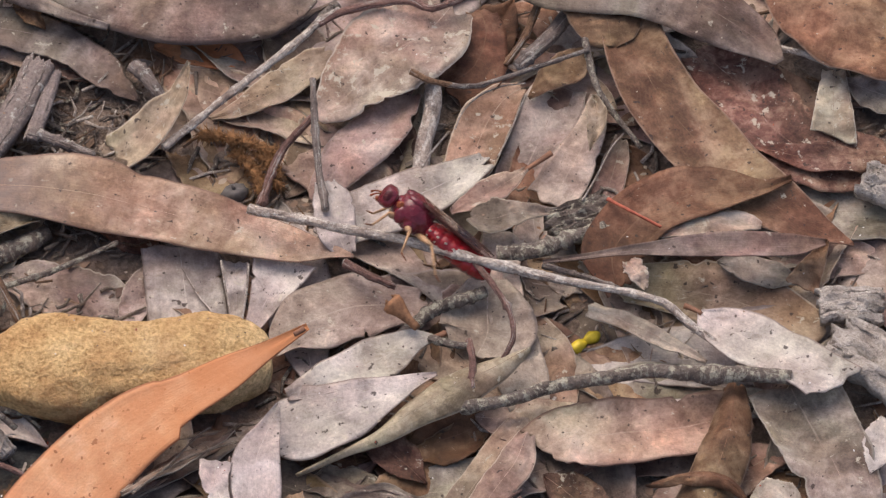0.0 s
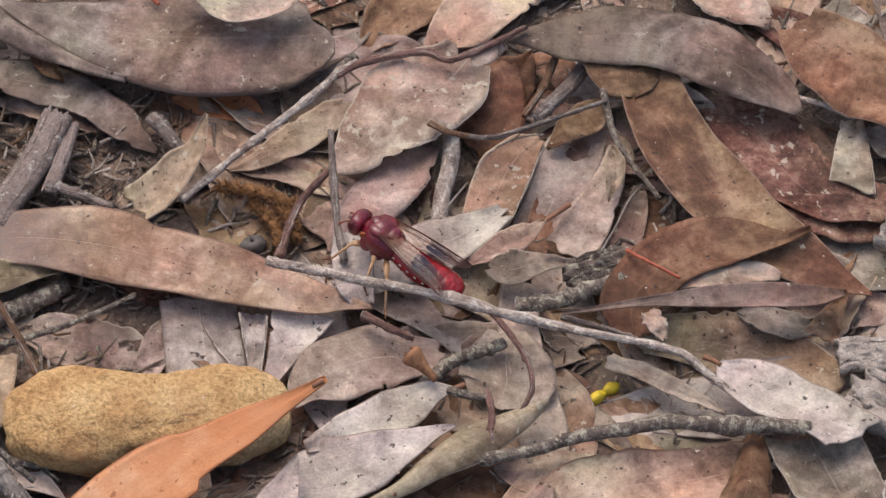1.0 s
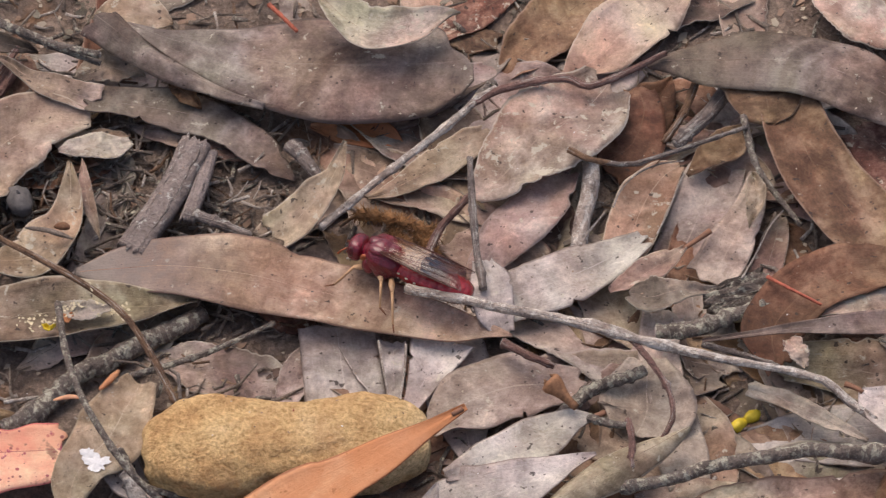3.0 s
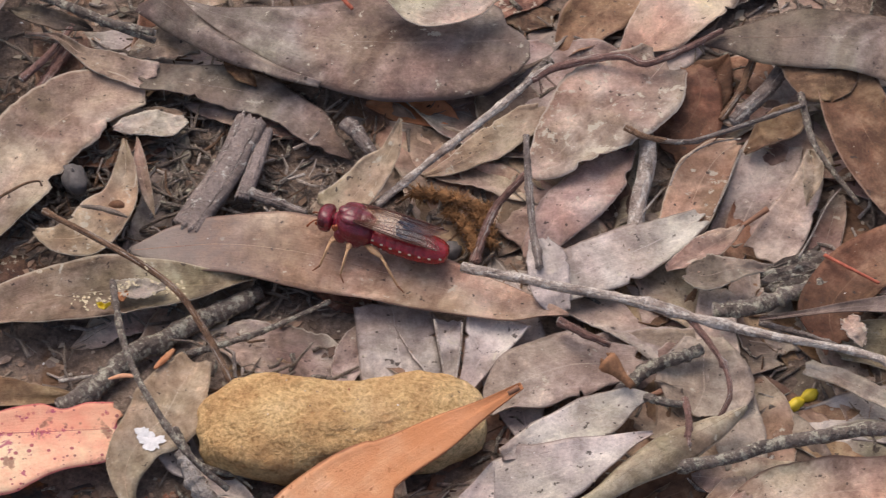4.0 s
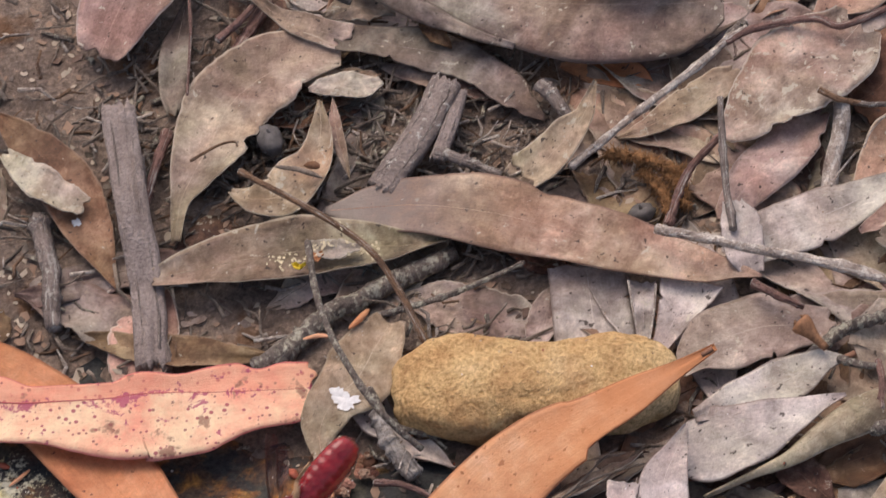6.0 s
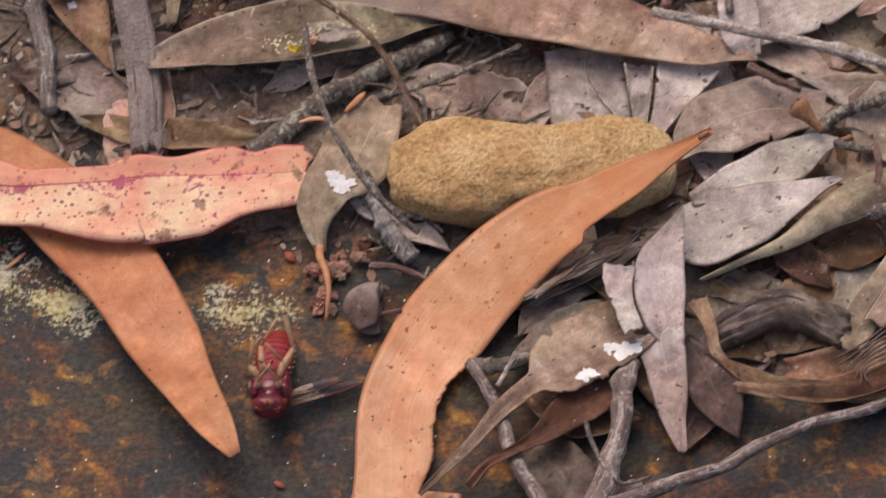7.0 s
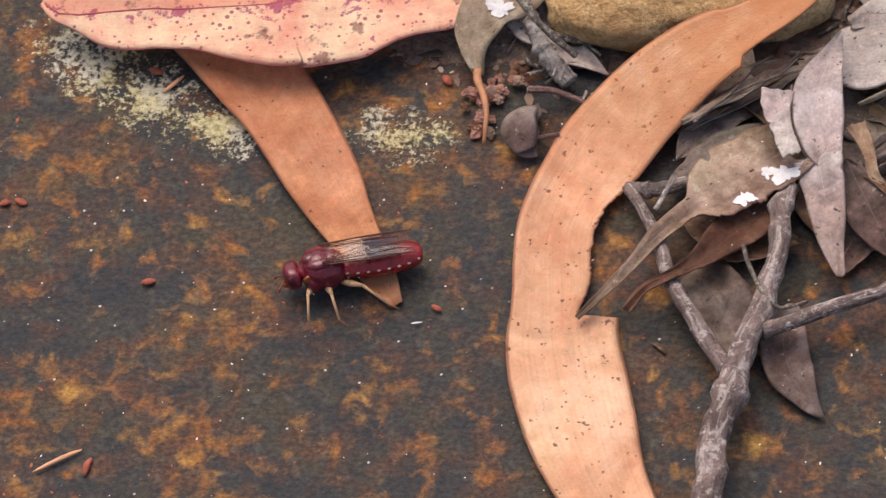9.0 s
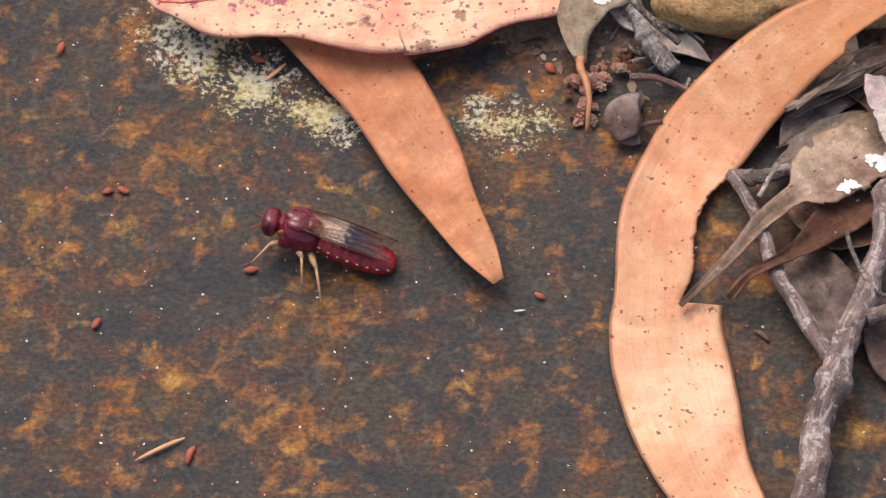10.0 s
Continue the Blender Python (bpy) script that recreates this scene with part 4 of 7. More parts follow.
leaf("narrow grey leaf lying over a hollow", GREY, [(29.6, -21.2, 9), (36.2, -23.8, 9), (44.4, -28.4, 8.8), (53.2, -33.5, 8)], 4, seed=22, shape=((0, 2), (0.265, 2), (0.619, 1.8), (1, 0.5)))
leaf("pink-tan leaf under a lichened stick", ROSY, [(19.9, -54, 7), (25, -51.8, 7.4), (34.1, -50.7, 8), (45.5, -49, 7.1), (53.5, -46.7, 6.6), (61.5, -45, 6)], 15.6, seed=23, shape=((0, 5.7), (0.131, 7.3), (0.344, 7.8), (0.613, 7.2), (0.808, 6.2), (1, 4.8)), rag=0.03, bites=2, ends=(2.5, 0))
leaf("grey leaf with a torn end", GREY, [(70, -38.8, 7), (72.8, -46.1, 7.4), (75.6, -52.7, 7.8), (78.4, -58.4, 7.9), (80.9, -66.1, 7.4), (84.2, -72.5, 7)], 18.6, seed=24, shape=((0, 9), (0.212, 9.3), (0.409, 8.9), (0.58, 8.3), (0.803, 7.1), (1, 4)), rag=0.05, bites=3)
leaf("brown leaf rolled up lengthwise", BROWN, [(58.8, -38.8, 9), (57.8, -48.4, 10.1), (55.8, -57.3, 10.9), (52.6, -64.7, 10.4), (50.8, -69.8, 10)], 11.8, seed=25, shape=((0, 2.2), (0.3, 4.3), (0.585, 5.3), (0.833, 5.3), (1, 5.9)), cup=-0.25)
leaf("tan leaf with a pointed end", TAN, [(16.8, -51.4, 9), (14.5, -57.9, 9), (10, -64.9, 8.7), (6.3, -71.2, 8)], 7.8, seed=26, shape=((0, 1.7), (0.307, 3.8), (0.678, 3.9), (1, 3.6)), cup=-0.1)
leaf("pale pinkish leaf under the long twig", BLUSH, [(-3.6, -17.4, 6), (-9.4, -18.6, 6.7), (-17.7, -19.6, 7.7), (-25.7, -22.9, 8), (-31.1, -27.1, 8), (-33.6, -31.8, 8)], 16.8, seed=27, shape=((0, 3.6), (0.168, 5.1), (0.408, 8.3), (0.655, 8), (0.849, 4.9), (1, 0.5)), cup=0.02, wave=0.3, rag=0.02)
leaf("narrow pale grey leaf with a small hole", LILAC, [(-1.6, -28.2, 9), (-6.5, -29.5, 9.3), (-13, -33.7, 9.8), (-21.2, -37.9, 9.7), (-31.4, -42.1, 9)], 10.8, seed=28, shape=((0, 0.6), (0.152, 3), (0.388, 5.4), (0.666, 4.3), (1, 1.4)), stem=3, cup=0.05, rag=0.02)
leaf("lilac-grey leaf folded along its midrib", LILAC, [(-1.2, -38.3, 11), (-7.5, -40.9, 11), (-14.6, -44.5, 10.8), (-21.4, -47.4, 10.1), (-27.9, -49, 8.7), (-34.5, -48.4, 7)], 17.8, seed=29, shape=((0, 0.3), (0.191, 2.5), (0.413, 5.4), (0.619, 7.7), (0.81, 8.8), (1, 5.9)), cup=0.02, wave=0.3, rag=0.02, bites=0)
leaf("pale leaf hanging with torn corners", LILAC, [(-32.8, -46.6, 13), (-35, -53.3, 13), (-37, -59.4, 12.8), (-37.2, -64.8, 11.3), (-36.2, -70.9, 9.6), (-33.9, -76.2, 8.1), (-32.5, -79.8, 7)], 10.4, seed=30, shape=((0, 0.3), (0.2, 2.7), (0.38, 4.8), (0.537, 5.2), (0.72, 4.1), (0.888, 1.9), (1, 0.3)), cup=0.05, rag=0.02, bites=0, wave=0.4)
leaf("narrow grey leaf tip pointing onto the slab", LILAC, [(-37.2, -73.8, 9), (-35.9, -80.5, 8.2), (-34.9, -86.6, 7.5), (-34, -92.7, 6.8), (-32.2, -99.2, 6)], 10.2, seed=130, shape=((0, 5.1), (0.265, 4.2), (0.503, 3.5), (0.74, 2.4), (1, 0.9)), cup=0.05, rag=0.03)
leaf("short pale leaf with a curled corner", LILAC, [(-45.1, -60.6, 13), (-45.3, -65.4, 13.3), (-43.7, -71.5, 13.5), (-42, -75.9, 13.5)], 6.6, seed=31, shape=((0, 3.3), (0.305, 2.8), (0.7, 2), (1, 2)), rag=0.1, cup=0.03)
leaf("dark reddish-brown leaf deep in the litter", RED, [(53.7, 47.3, 5), (61.5, 38.9, 5.4), (68.8, 26.5, 5.9), (77.3, 19.6, 5.9), (85.4, 17.6, 5.7), (95.3, 14.8, 5.5)], 18.2, seed=32, shape=((0, 4), (0.207, 8.6), (0.466, 8.3), (0.664, 9.1), (0.816, 7.8), (1, 4.9)), rag=0.09, wave=1.0, bites=3)
leaf("broad brown leaf with a paler rim", BROWN, [(70.4, 61.3, 13), (76.7, 54.2, 13), (83.8, 47.4, 12.9), (91.3, 42.3, 11.9), (98.3, 38.7, 11)], 21.6, seed=33, shape=((0, 5.6), (0.26, 9.5), (0.532, 10.8), (0.783, 8.4), (1, 4.9)), cup=0.04, rag=0.02, bites=0)
leaf("small pale leaf lying over reddish ones", PALE, [(81.5, 40.6, 7), (81.2, 32.7, 7.9), (80.9, 23.6, 7)], 9.8, seed=34, shape=((0, 2.3), (0.466, 3.6), (1, 4.9)), rag=0.03, ends=(0, -1.5))
leaf("narrow tan leaf among reddish ones", RED, [(63.9, 20.7, 7), (78.9, 17.4, 7.5), (96.4, 17, 7.5)], 7.5, seed=35, peak=0.5)
leaf("dark arching leaf on a pale stalk", DARK, [(9.6, 57.3, 14), (15.9, 57.8, 14.6), (23.9, 57.2, 15.3), (33.9, 56.9, 16), (43.9, 55.7, 16), (52.3, 52.1, 16), (59.9, 47.8, 14.5), (66, 43.6, 13.1), (70.1, 39.2, 12)], 16.4, seed=36, shape=((0, 0.6), (0.096, 3.5), (0.217, 6.6), (0.369, 7.7), (0.521, 7.8), (0.66, 8.2), (0.793, 6.6), (0.907, 4.6), (1, 1.3)), cup=-0.06, wave=0.5, rag=0.015, bites=0)
leaf("purple-brown leaf in the litter", BROWN, [(1.9, 86.6, 5), (-11.4, 73, 5), (-22.1, 59.6, 3)], 14.4, seed=37, peak=0.45)
leaf("pale rosy leaf in the litter", TAN, [(21.1, 86.4, 7), (5.4, 71.4, 7), (-9, 58, 5)], 16, seed=38, peak=0.5)
leaf("cream-coloured leaf broken at both ends", PALE, [(46.3, 84, 6), (55.5, 74, 7), (64.9, 67.9, 6)], 12.2, seed=39, peak=0.5, cut=(0.15, 0.9), rag=0.12)
leaf("small pale curled leaf", PALE, [(-59.9, 74.4, 18), (-46.7, 63.1, 17), (-29.2, 68.9, 17)], 11, seed=40, peak=0.5, cup=0.25)
leaf("white-grey triangular leaf scrap", LILAC, [(-24.3, 9.1, 11), (-22.5, 3.1, 11), (-21.7, -2.6, 10), (-19.6, -7.2, 8)], 8.6, seed=41, shape=((0, 2), (0.36, 4.3), (0.691, 4.2), (1, 1.9)), rag=0.05)
leaf("pale leaf running under the red insect's twig", LILAC, [(9, 16.6, 8), (1.3, 11.6, 8), (-8, 6.5, 8), (-17.3, 2.7, 7.4), (-24.8, -1.2, 7)], 13.8, seed=42, shape=((0, 2.5), (0.24, 5.2), (0.517, 6.9), (0.778, 6.4), (1, 5)), cup=0.03, rag=0.04)
leaf("tan leaf with an orange stalk", TAN, [(17.2, 13.1, 10), (10.6, 8, 10), (5.3, 4.9, 9.5), (1.6, 3.1, 9)], 6.4, seed=43, shape=((0, 0.6), (0.447, 3.2), (0.777, 2.4), (1, 0.5)), stem=7)
leaf("grey torn leaf with holed edge", GREY, [(23.4, 1.9, 11), (16.3, 1.1, 11.8), (9.9, 0, 11.5), (5.9, 1.1, 11)], 8.8, seed=44, shape=((0, 0.5), (0.401, 2.5), (0.764, 4.4), (1, 2.4)), rag=0.15)
leaf("pale pinkish leaf standing under twigs", BLUSH, [(12.9, 0.2, 5), (11.5, -10.7, 5.5), (13.9, -22.3, 6), (16.1, -35.6, 5.4), (17.5, -42.9, 5)], 10.6, seed=45, shape=((0, 4.6), (0.251, 4.2), (0.52, 4.3), (0.83, 5.3), (1, 4.3)), rag=0.03)
leaf("pale round-ended leaf under a curved twig", BLUSH, [(9.3, -12.5, 7), (9, -20.2, 7), (9, -25.5, 6.6), (7, -30.2, 6)], 20.2, seed=46, shape=((0, 4.1), (0.422, 9), (0.713, 10.1), (1, 6.3)), rag=0.03, cup=0.06)
leaf("brown leaf deep in the litter", TAN, [(11.1, -13.2, 3), (20.2, -30, 3), (25.7, -46.4, 3)], 13.3, seed=47, peak=0.5)
leaf("dark leaf in a hollow", DARK, [(18, -17.8, 1.5), (26, -23.4, 1.5), (40.8, -30.3, 1.5)], 16.3, seed=48, peak=0.5)
leaf("grey leaf beneath a lichened stick", GREY, [(27, -36.8, 3), (41.8, -36.8, 3), (59, -36.8, 3)], 12.4, seed=49, peak=0.5)
leaf("lilac-grey leaf lying upright in the litter", LILAC, [(-54.1, -2.6, 5), (-53.3, -9, 5), (-52.4, -15.6, 4.4), (-51.7, -22, 3)], 16.8, seed=50, shape=((0, 7.9), (0.326, 8), (0.666, 8.2), (1, 8.4)), cup=0.02, rag=0.02)
leaf("narrow strip of grey leaf", LILAC, [(-42.5, -7.2, 6), (-42.2, -13.9, 6), (-42, -21.6, 4)], 5.6, seed=51, shape=((0, 2.8), (0.456, 2.2), (1, 1.3)), rag=0.02)
leaf("pale wedge-shaped leaf among grey ones", LILAC, [(-32.2, -7.8, 7), (-34, -12.8, 7), (-36.4, -18.6, 6.8), (-39.2, -25, 6)], 13.8, seed=52, shape=((0, 6.9), (0.285, 5.3), (0.622, 3.2), (1, 1.4)), wave=0.3, rag=0.02, bites=1)
leaf("small grey leaf behind the stone", GREY, [(-60.2, -6.6, 4), (-62.3, -15, 4), (-65, -24, 3)], 7.1, seed=53, peak=0.5, rag=0.1)
leaf("brown torn leaf in the shade", GREY, [(-93.6, -8.2, 2.5), (-76.2, -12.8, 3), (-58.9, -16.4, 2)], 13.1, seed=54, peak=0.5, rag=0.16)
leaf("brown leaf behind the stone", BROWN, [(-92.4, -11.7, 1.5), (-78.3, -19.1, 2), (-62.2, -21.9, 2)], 9.5, seed=55, peak=0.5, rag=0.1)
leaf("boat-shaped olive-grey leaf with a pale raised rim", OLIVE, [(-142.7, -8.4, 8), (-134.2, -5.8, 8), (-123.4, -3, 8), (-113.1, -1.1, 8), (-103.3, -0.4, 8), (-93.2, 0, 8.5), (-82.5, 1, 9)], 15.2, seed=56, shape=((0, 2), (0.145, 4.5), (0.327, 7), (0.498, 7.6), (0.658, 6.4), (0.823, 3.8), (1, 0.2)), cup=0.12, rag=0.02, bites=0)
leaf("scrap of pale leaf in a cupped leaf", PALE, [(-110.1, -2.1, 11), (-105.5, -2.8, 11), (-99.9, -2.1, 11)], 5, seed=57, peak=0.5, cut=(0.2, 0.9), rag=0.2)
leaf("brown-grey leaf with a dark tip", TAN, [(-106.3, 47.9, 8), (-115.9, 47, 8.5), (-123.6, 41.6, 9), (-129.1, 34.7, 9), (-132, 26.4, 9), (-135.6, 18, 8.3), (-137.9, 11.3, 7.2), (-138.4, 2.9, 6)], 19.4, seed=58, shape=((0, 1.9), (0.158, 7.3), (0.31, 9.7), (0.453, 9.4), (0.597, 8.1), (0.746, 5), (0.863, 1.9), (1, 1)), rag=0.07, wave=0.7, bites=3)
leaf("beige leaf curled round at its stalk", CREAM, [(-110, 35.1, 11), (-109.4, 27.4, 10.4), (-110.4, 20.3, 9.9), (-113.8, 15.6, 9.4), (-117.1, 11.7, 8.9), (-122.9, 11.5, 8.4), (-127.6, 13.9, 8)], 11.2, seed=59, shape=((0, 0.4), (0.209, 2.3), (0.404, 3.8), (0.56, 5.6), (0.7, 5.3), (0.858, 3.4), (1, 0.8)), cup=0.1, rag=0.03, bites=1)
leaf("small pale leaf scrap", PALE, [(-112.6, 39.3, 9), (-107.9, 40.2, 9), (-102.7, 40.5, 8.7), (-97.7, 41.7, 8)], 7, seed=60, shape=((0, 0.5), (0.313, 2.8), (0.66, 3.5), (1, 1.3)), rag=0.07)
leaf("rosy-grey leaf at the litter's rim", MAUVE, [(-138.4, 82.6, 11), (-143, 75.8, 11), (-148.6, 68.4, 11), (-153.7, 58.7, 10.1), (-156.7, 48.8, 9)], 20.8, seed=61, shape=((0, 5.4), (0.212, 8.5), (0.45, 10.3), (0.733, 8.7), (1, 5.2)), rag=0.02)
leaf("dark brown strip of leaf", DARK, [(-139.7, 68.3, 5), (-140.6, 59.2, 5.5), (-141.5, 50.3, 5.9), (-141.5, 42.3, 4.8), (-141.1, 36.7, 4)], 6.4, seed=62, shape=((0, 0.3), (0.286, 1.9), (0.567, 3.2), (0.821, 2.8), (1, 1.2)), rag=0.03)
leaf("grey-brown leaf with a pale broken end", BROWN, [(-178.4, 35.2, 7), (-163.2, 18.1, 7), (-150.1, -7.7, 4)], 12.6, seed=63, peak=0.5, patches=[(0.66, 0.3, 1.2)])
leaf("scrappy brown leaf by the pink leaf", BROWN, [(-158.6, -18.8, 3), (-142.4, -22.4, 3.5), (-116.3, -24, 3)], 7.9, seed=64, peak=0.5, rag=0.12)
leaf("brown-grey leaf with a white crust and an orange stalk end", MOSSY, [(-105.3, -51.2, 3.5), (-106.5, -46.5, 4.9), (-106.2, -42, 6.1), (-103.7, -37.2, 7.4), (-98.8, -31.6, 8.5), (-96, -25, 9), (-93, -18.5, 9)], 15.6, seed=65, shape=((0, 1), (0.134, 2.5), (0.261, 4.4), (0.411, 5.6), (0.613, 7.8), (0.805, 6.2), (1, 3.3)), lead=[(-105.5, -52.8, 4.4), (-104.1, -56.6, 4.6), (-103.4, -60.4, 4.3), (-103.5, -63.7, 3.2), (-103.8, -66.2, 1.4)], stalk=RUSTSTALK, rag=0.04, cup=0.04, bites=1, patches=[(0.44, 0.35, 2.8), (0.45, -0.1, 1.4)])
leaf("mottled leaf with white crusts and a long thin end", TAWNY, [(-42.3, -70.9, 8.5), (-47, -74.3, 8.4), (-52.8, -78, 8.4), (-58.1, -82.6, 8.3), (-67.6, -90.7, 8), (-73.9, -98.8, 7.6), (-83.4, -108, 4)], 16.8, seed=66, shape=((0, 6.4), (0.102, 8.3), (0.224, 8.3), (0.348, 6.8), (0.432, 2.5), (0.574, 1.9), (0.757, 1.2), (0.936, 0.9), (1, 0.6)), rag=0.05, bites=2, cup=0.05, nu=120, curl=0.04, jag=(0, 0.03, 0.5, 1.7), patches=[(0.08, -0.62, 2.8), (0.12, -0.3, 1.5), (0.265, -0.7, 2.5)])
leaf("brown leaf with a curved thin end", RUST, [(-45.4, -77.9, 4), (-50.4, -85.9, 4.8), (-55.4, -91.6, 6.4), (-60.1, -97.7, 8.5), (-65.8, -101.3, 8.6), (-70.6, -103.6, 7.3), (-73.9, -106.8, 5)], 10.4, seed=67, shape=((0, 2.5), (0.22, 5.2), (0.405, 3.8), (0.593, 2.1), (0.751, 1.2), (0.879, 1.2), (1, 1)), rag=0.05, cup=0.1)
leaf("lilac-grey leaf lying under a forked stick", SLATE, [(-43.4, -103.7, 2.5), (-43.2, -112, 2.5), (-41.8, -118.7, 2.5), (-38.7, -124.4, 2.2), (-35.2, -128.8, 2)], 9.6, seed=68, shape=((0, 3.1), (0.306, 4.8), (0.555, 4.7), (0.795, 2.6), (1, 0.3)), cup=0.04, rag=0.02)
leaf("dark rolled edge of a pale leaf", MAUVE, [(-42.4, -58.2, 11), (-42.4, -63.5, 10.4), (-40.7, -69.9, 9.6), (-37.2, -75, 8.8), (-32.9, -79.2, 8)], 1.4, seed=69, shape=((0, 0.4), (0.22, 0.6), (0.494, 0.7), (0.751, 0.7), (1, 0.5)), rag=0.03, bites=0, cup=-0.3, rib=None)
leaf("oval grey-brown leaf lying low", UMBER, [(-31.7, -72.2, 6), (-26, -85.3, 6), (-21.4, -95.1, 4)], 10.7, seed=70, peak=0.5)
leaf("tan leaf rolled up lengthwise", BROWN, [(-22, -85.6, 9), (-13, -86.2, 9), (-2.2, -85.6, 9), (8, -83, 9), (20.5, -78.3, 9)], 6.2, seed=71, shape=((0, 1.3), (0.207, 2.3), (0.454, 2.6), (0.695, 3.1), (1, 3)), cup=-0.2, rag=0.02, bites=0)
leaf("narrow upright tan leaf", TAWNY, [(-29.9, -66.3, 9), (-27.5, -71.3, 8.2), (-26.1, -77, 7.4), (-23.9, -78.8, 7)], 4.2, seed=72, shape=((0, 2.1), (0.389, 1.4), (0.805, 1.1), (1, 0.4)), cup=0.15)
leaf("orange-brown leaf at the litter's edge", TAN, [(-0.1, -74.8, 6), (3.6, -66.5, 6.6), (9.8, -56.8, 7), (16.3, -46.8, 7)], 7.4, seed=73, shape=((0, 2.9), (0.278, 3.6), (0.632, 3.7), (1, 3.4)), rag=0.03, cup=-0.1)
leaf("reddish leaf scrap under pale ones", RED, [(-39.1, -51.2, 5), (-31.4, -52.4, 5), (-24.8, -51.1, 5)], 6.1, seed=74, peak=0.5, rag=0.1)
leaf("thin dry grey leaf", GREY, [(-63.7, -64, 3), (-49.2, -54.5, 4), (-33.5, -43, 4)], 5.5, seed=75, peak=0.5, roll=-20)
leaf("brown leaf scrap deep in the litter", RED, [(-33.5, -53.6, 3), (-24.2, -53.7, 3), (-13.8, -53.7, 3)], 6.8, seed=76, peak=0.5)
leaf("ragged pale leaf scrap", GREY, [(-28.8, -60.5, 3), (-20.8, -59.8, 4), (-11.5, -60.6, 3)], 8.1, seed=77, peak=0.5, rag=0.2)
leaf("dark brown leaf deep in the litter", BROWN, [(-18.7, -46.8, 1.5), (-5, -53.9, 2), (5.2, -62, 2)], 14.4, seed=78, peak=0.5)
leaf("brown leaf under the forked stick", BROWN, [(-64.5, -83.5, 3), (-53.4, -88.6, 3), (-40, -89.9, 3)], 11.4, seed=80, peak=0.5)
leaf("grey leaf in shade behind pale leaves", DARK, [(-63.3, -60.5, 3), (-52.5, -52.6, 3), (-40.4, -47.2, 3)], 7.8, seed=81, peak=0.5)
leaf("dark leaf strip under a torn leaf", DARK, [(-99.2, 48.8, 5), (-87.3, 45.1, 5), (-74.2, 39.9, 4)], 6, seed=82, peak=0.5)
leaf("blackish leaf strip at the litter's rim", DARK, [(-136.1, 70.6, 9), (-127.7, 68.2, 9), (-118.1, 65.9, 8)], 5, seed=83, peak=0.5)
leaf("beige crumpled leaf scrap", TAN, [(-110.9, 60.7, 6), (-103.2, 62.4, 7), (-95.5, 61, 6)], 8.6, seed=84, peak=0.5, rag=0.15, wave=1.5)
leaf("rust-coloured crumbled leaf bit", RUST, [(-90.4, 57.5, 9), (-86.8, 53.8, 9), (-83.2, 50.9, 8)], 4.5, seed=85, peak=0.5, rag=0.2)
leaf("thin curled tan leaf strip", TAN, [(-107.5, 36.4, 10), (-105.9, 26.2, 10), (-103.1, 17.6, 7)], 2.8, seed=86, peak=0.5, cup=0.3)
leaf("rolled olive-brown leaf edge", OLIVE, [(17.5, -33.2, 13), (10, -38.2, 13), (2.1, -42.9, 13), (-5.8, -47.8, 12), (-12.6, -52.8, 11.1), (-20.8, -56.5, 9.6), (-29.4, -60.5, 8)], 8.8, seed=87, shape=((0, 0.5), (0.163, 3), (0.332, 4.4), (0.503, 3.2), (0.657, 1.9), (0.823, 0.7), (1, 0.3)), cup=-0.25, rag=0.02, bites=0, wave=0.3)
leaf("rounded purple-brown leaf end", BROWN, [(33.3, 55.3, 14), (34.3, 48.7, 14), (34.9, 44.1, 13.3), (35.1, 42.4, 13)], 18.2, seed=88, shape=((0, 9.1), (0.511, 7.6), (0.868, 5), (1, 1.2)), rag=0.015, bites=0, cup=-0.04)
leaf("grey leaf at the litter's far rim", GREY, [(83.3, 39.1, 6), (90.2, 35.5, 6), (100.7, 31.8, 6)], 9.6, seed=89, peak=0.5)
leaf("curled tan seed-pod leaf", OLIVE, [(31.2, 31.4, 11), (31.8, 23.8, 12), (30.2, 17.3, 11)], 4.2, seed=90, peak=0.5, cup=0.35)
leaf("tan leaf under a pink-tan one", ROSY, [(6.4, -44.7, 5), (16.6, -46.8, 6), (29.2, -42, 5)], 10.9, seed=91, peak=0.4)
leaf("reddish leaf beneath a tan tip", RED, [(20.1, -58, 4), (26.4, -64.1, 5), (34.3, -73.7, 4)], 10.5, seed=92, peak=0.5)
leaf("narrow rust-brown curled leaf", RUST, [(40.2, -65.1, 11), (49.2, -63.4, 12), (56.5, -64.6, 12), (61.8, -70.2, 10)], 3.4, seed=93, peak=0.5, cup=-0.3)
leaf("white torn leaf scrap", PALE, [(37.6, -12.7, 14), (39.6, -16.5, 15), (40.9, -19.7, 14)], 4.2, seed=94, peak=0.5, rag=0.35, cut=(0.2, 0.9))
leaf("white leaf scrap at the litter's edge", LILAC, [(88, -46.3, 8), (87.1, -54.4, 9), (85.2, -60.5, 8)], 6.8, seed=95, peak=0.5, rag=0.15)
leaf("pale leaf scrap deep in the litter", PALE, [(60.8, -65.5, 6), (66, -64.2, 6), (72.2, -67, 6)], 7, seed=96, peak=0.5, rag=0.2)
leaf("grey leaf over a beige one", GREY, [(56.1, -7.9, 7), (64.1, -10.4, 7), (73.3, -12.5, 6)], 7.3, seed=97, peak=0.5)
leaf("dark purple-brown leaf in a stick's fork", UMBER, [(-62.6, -92.7, 3), (-56.2, -104.9, 4), (-49.3, -117, 3)], 14.6, seed=98, peak=0.5)
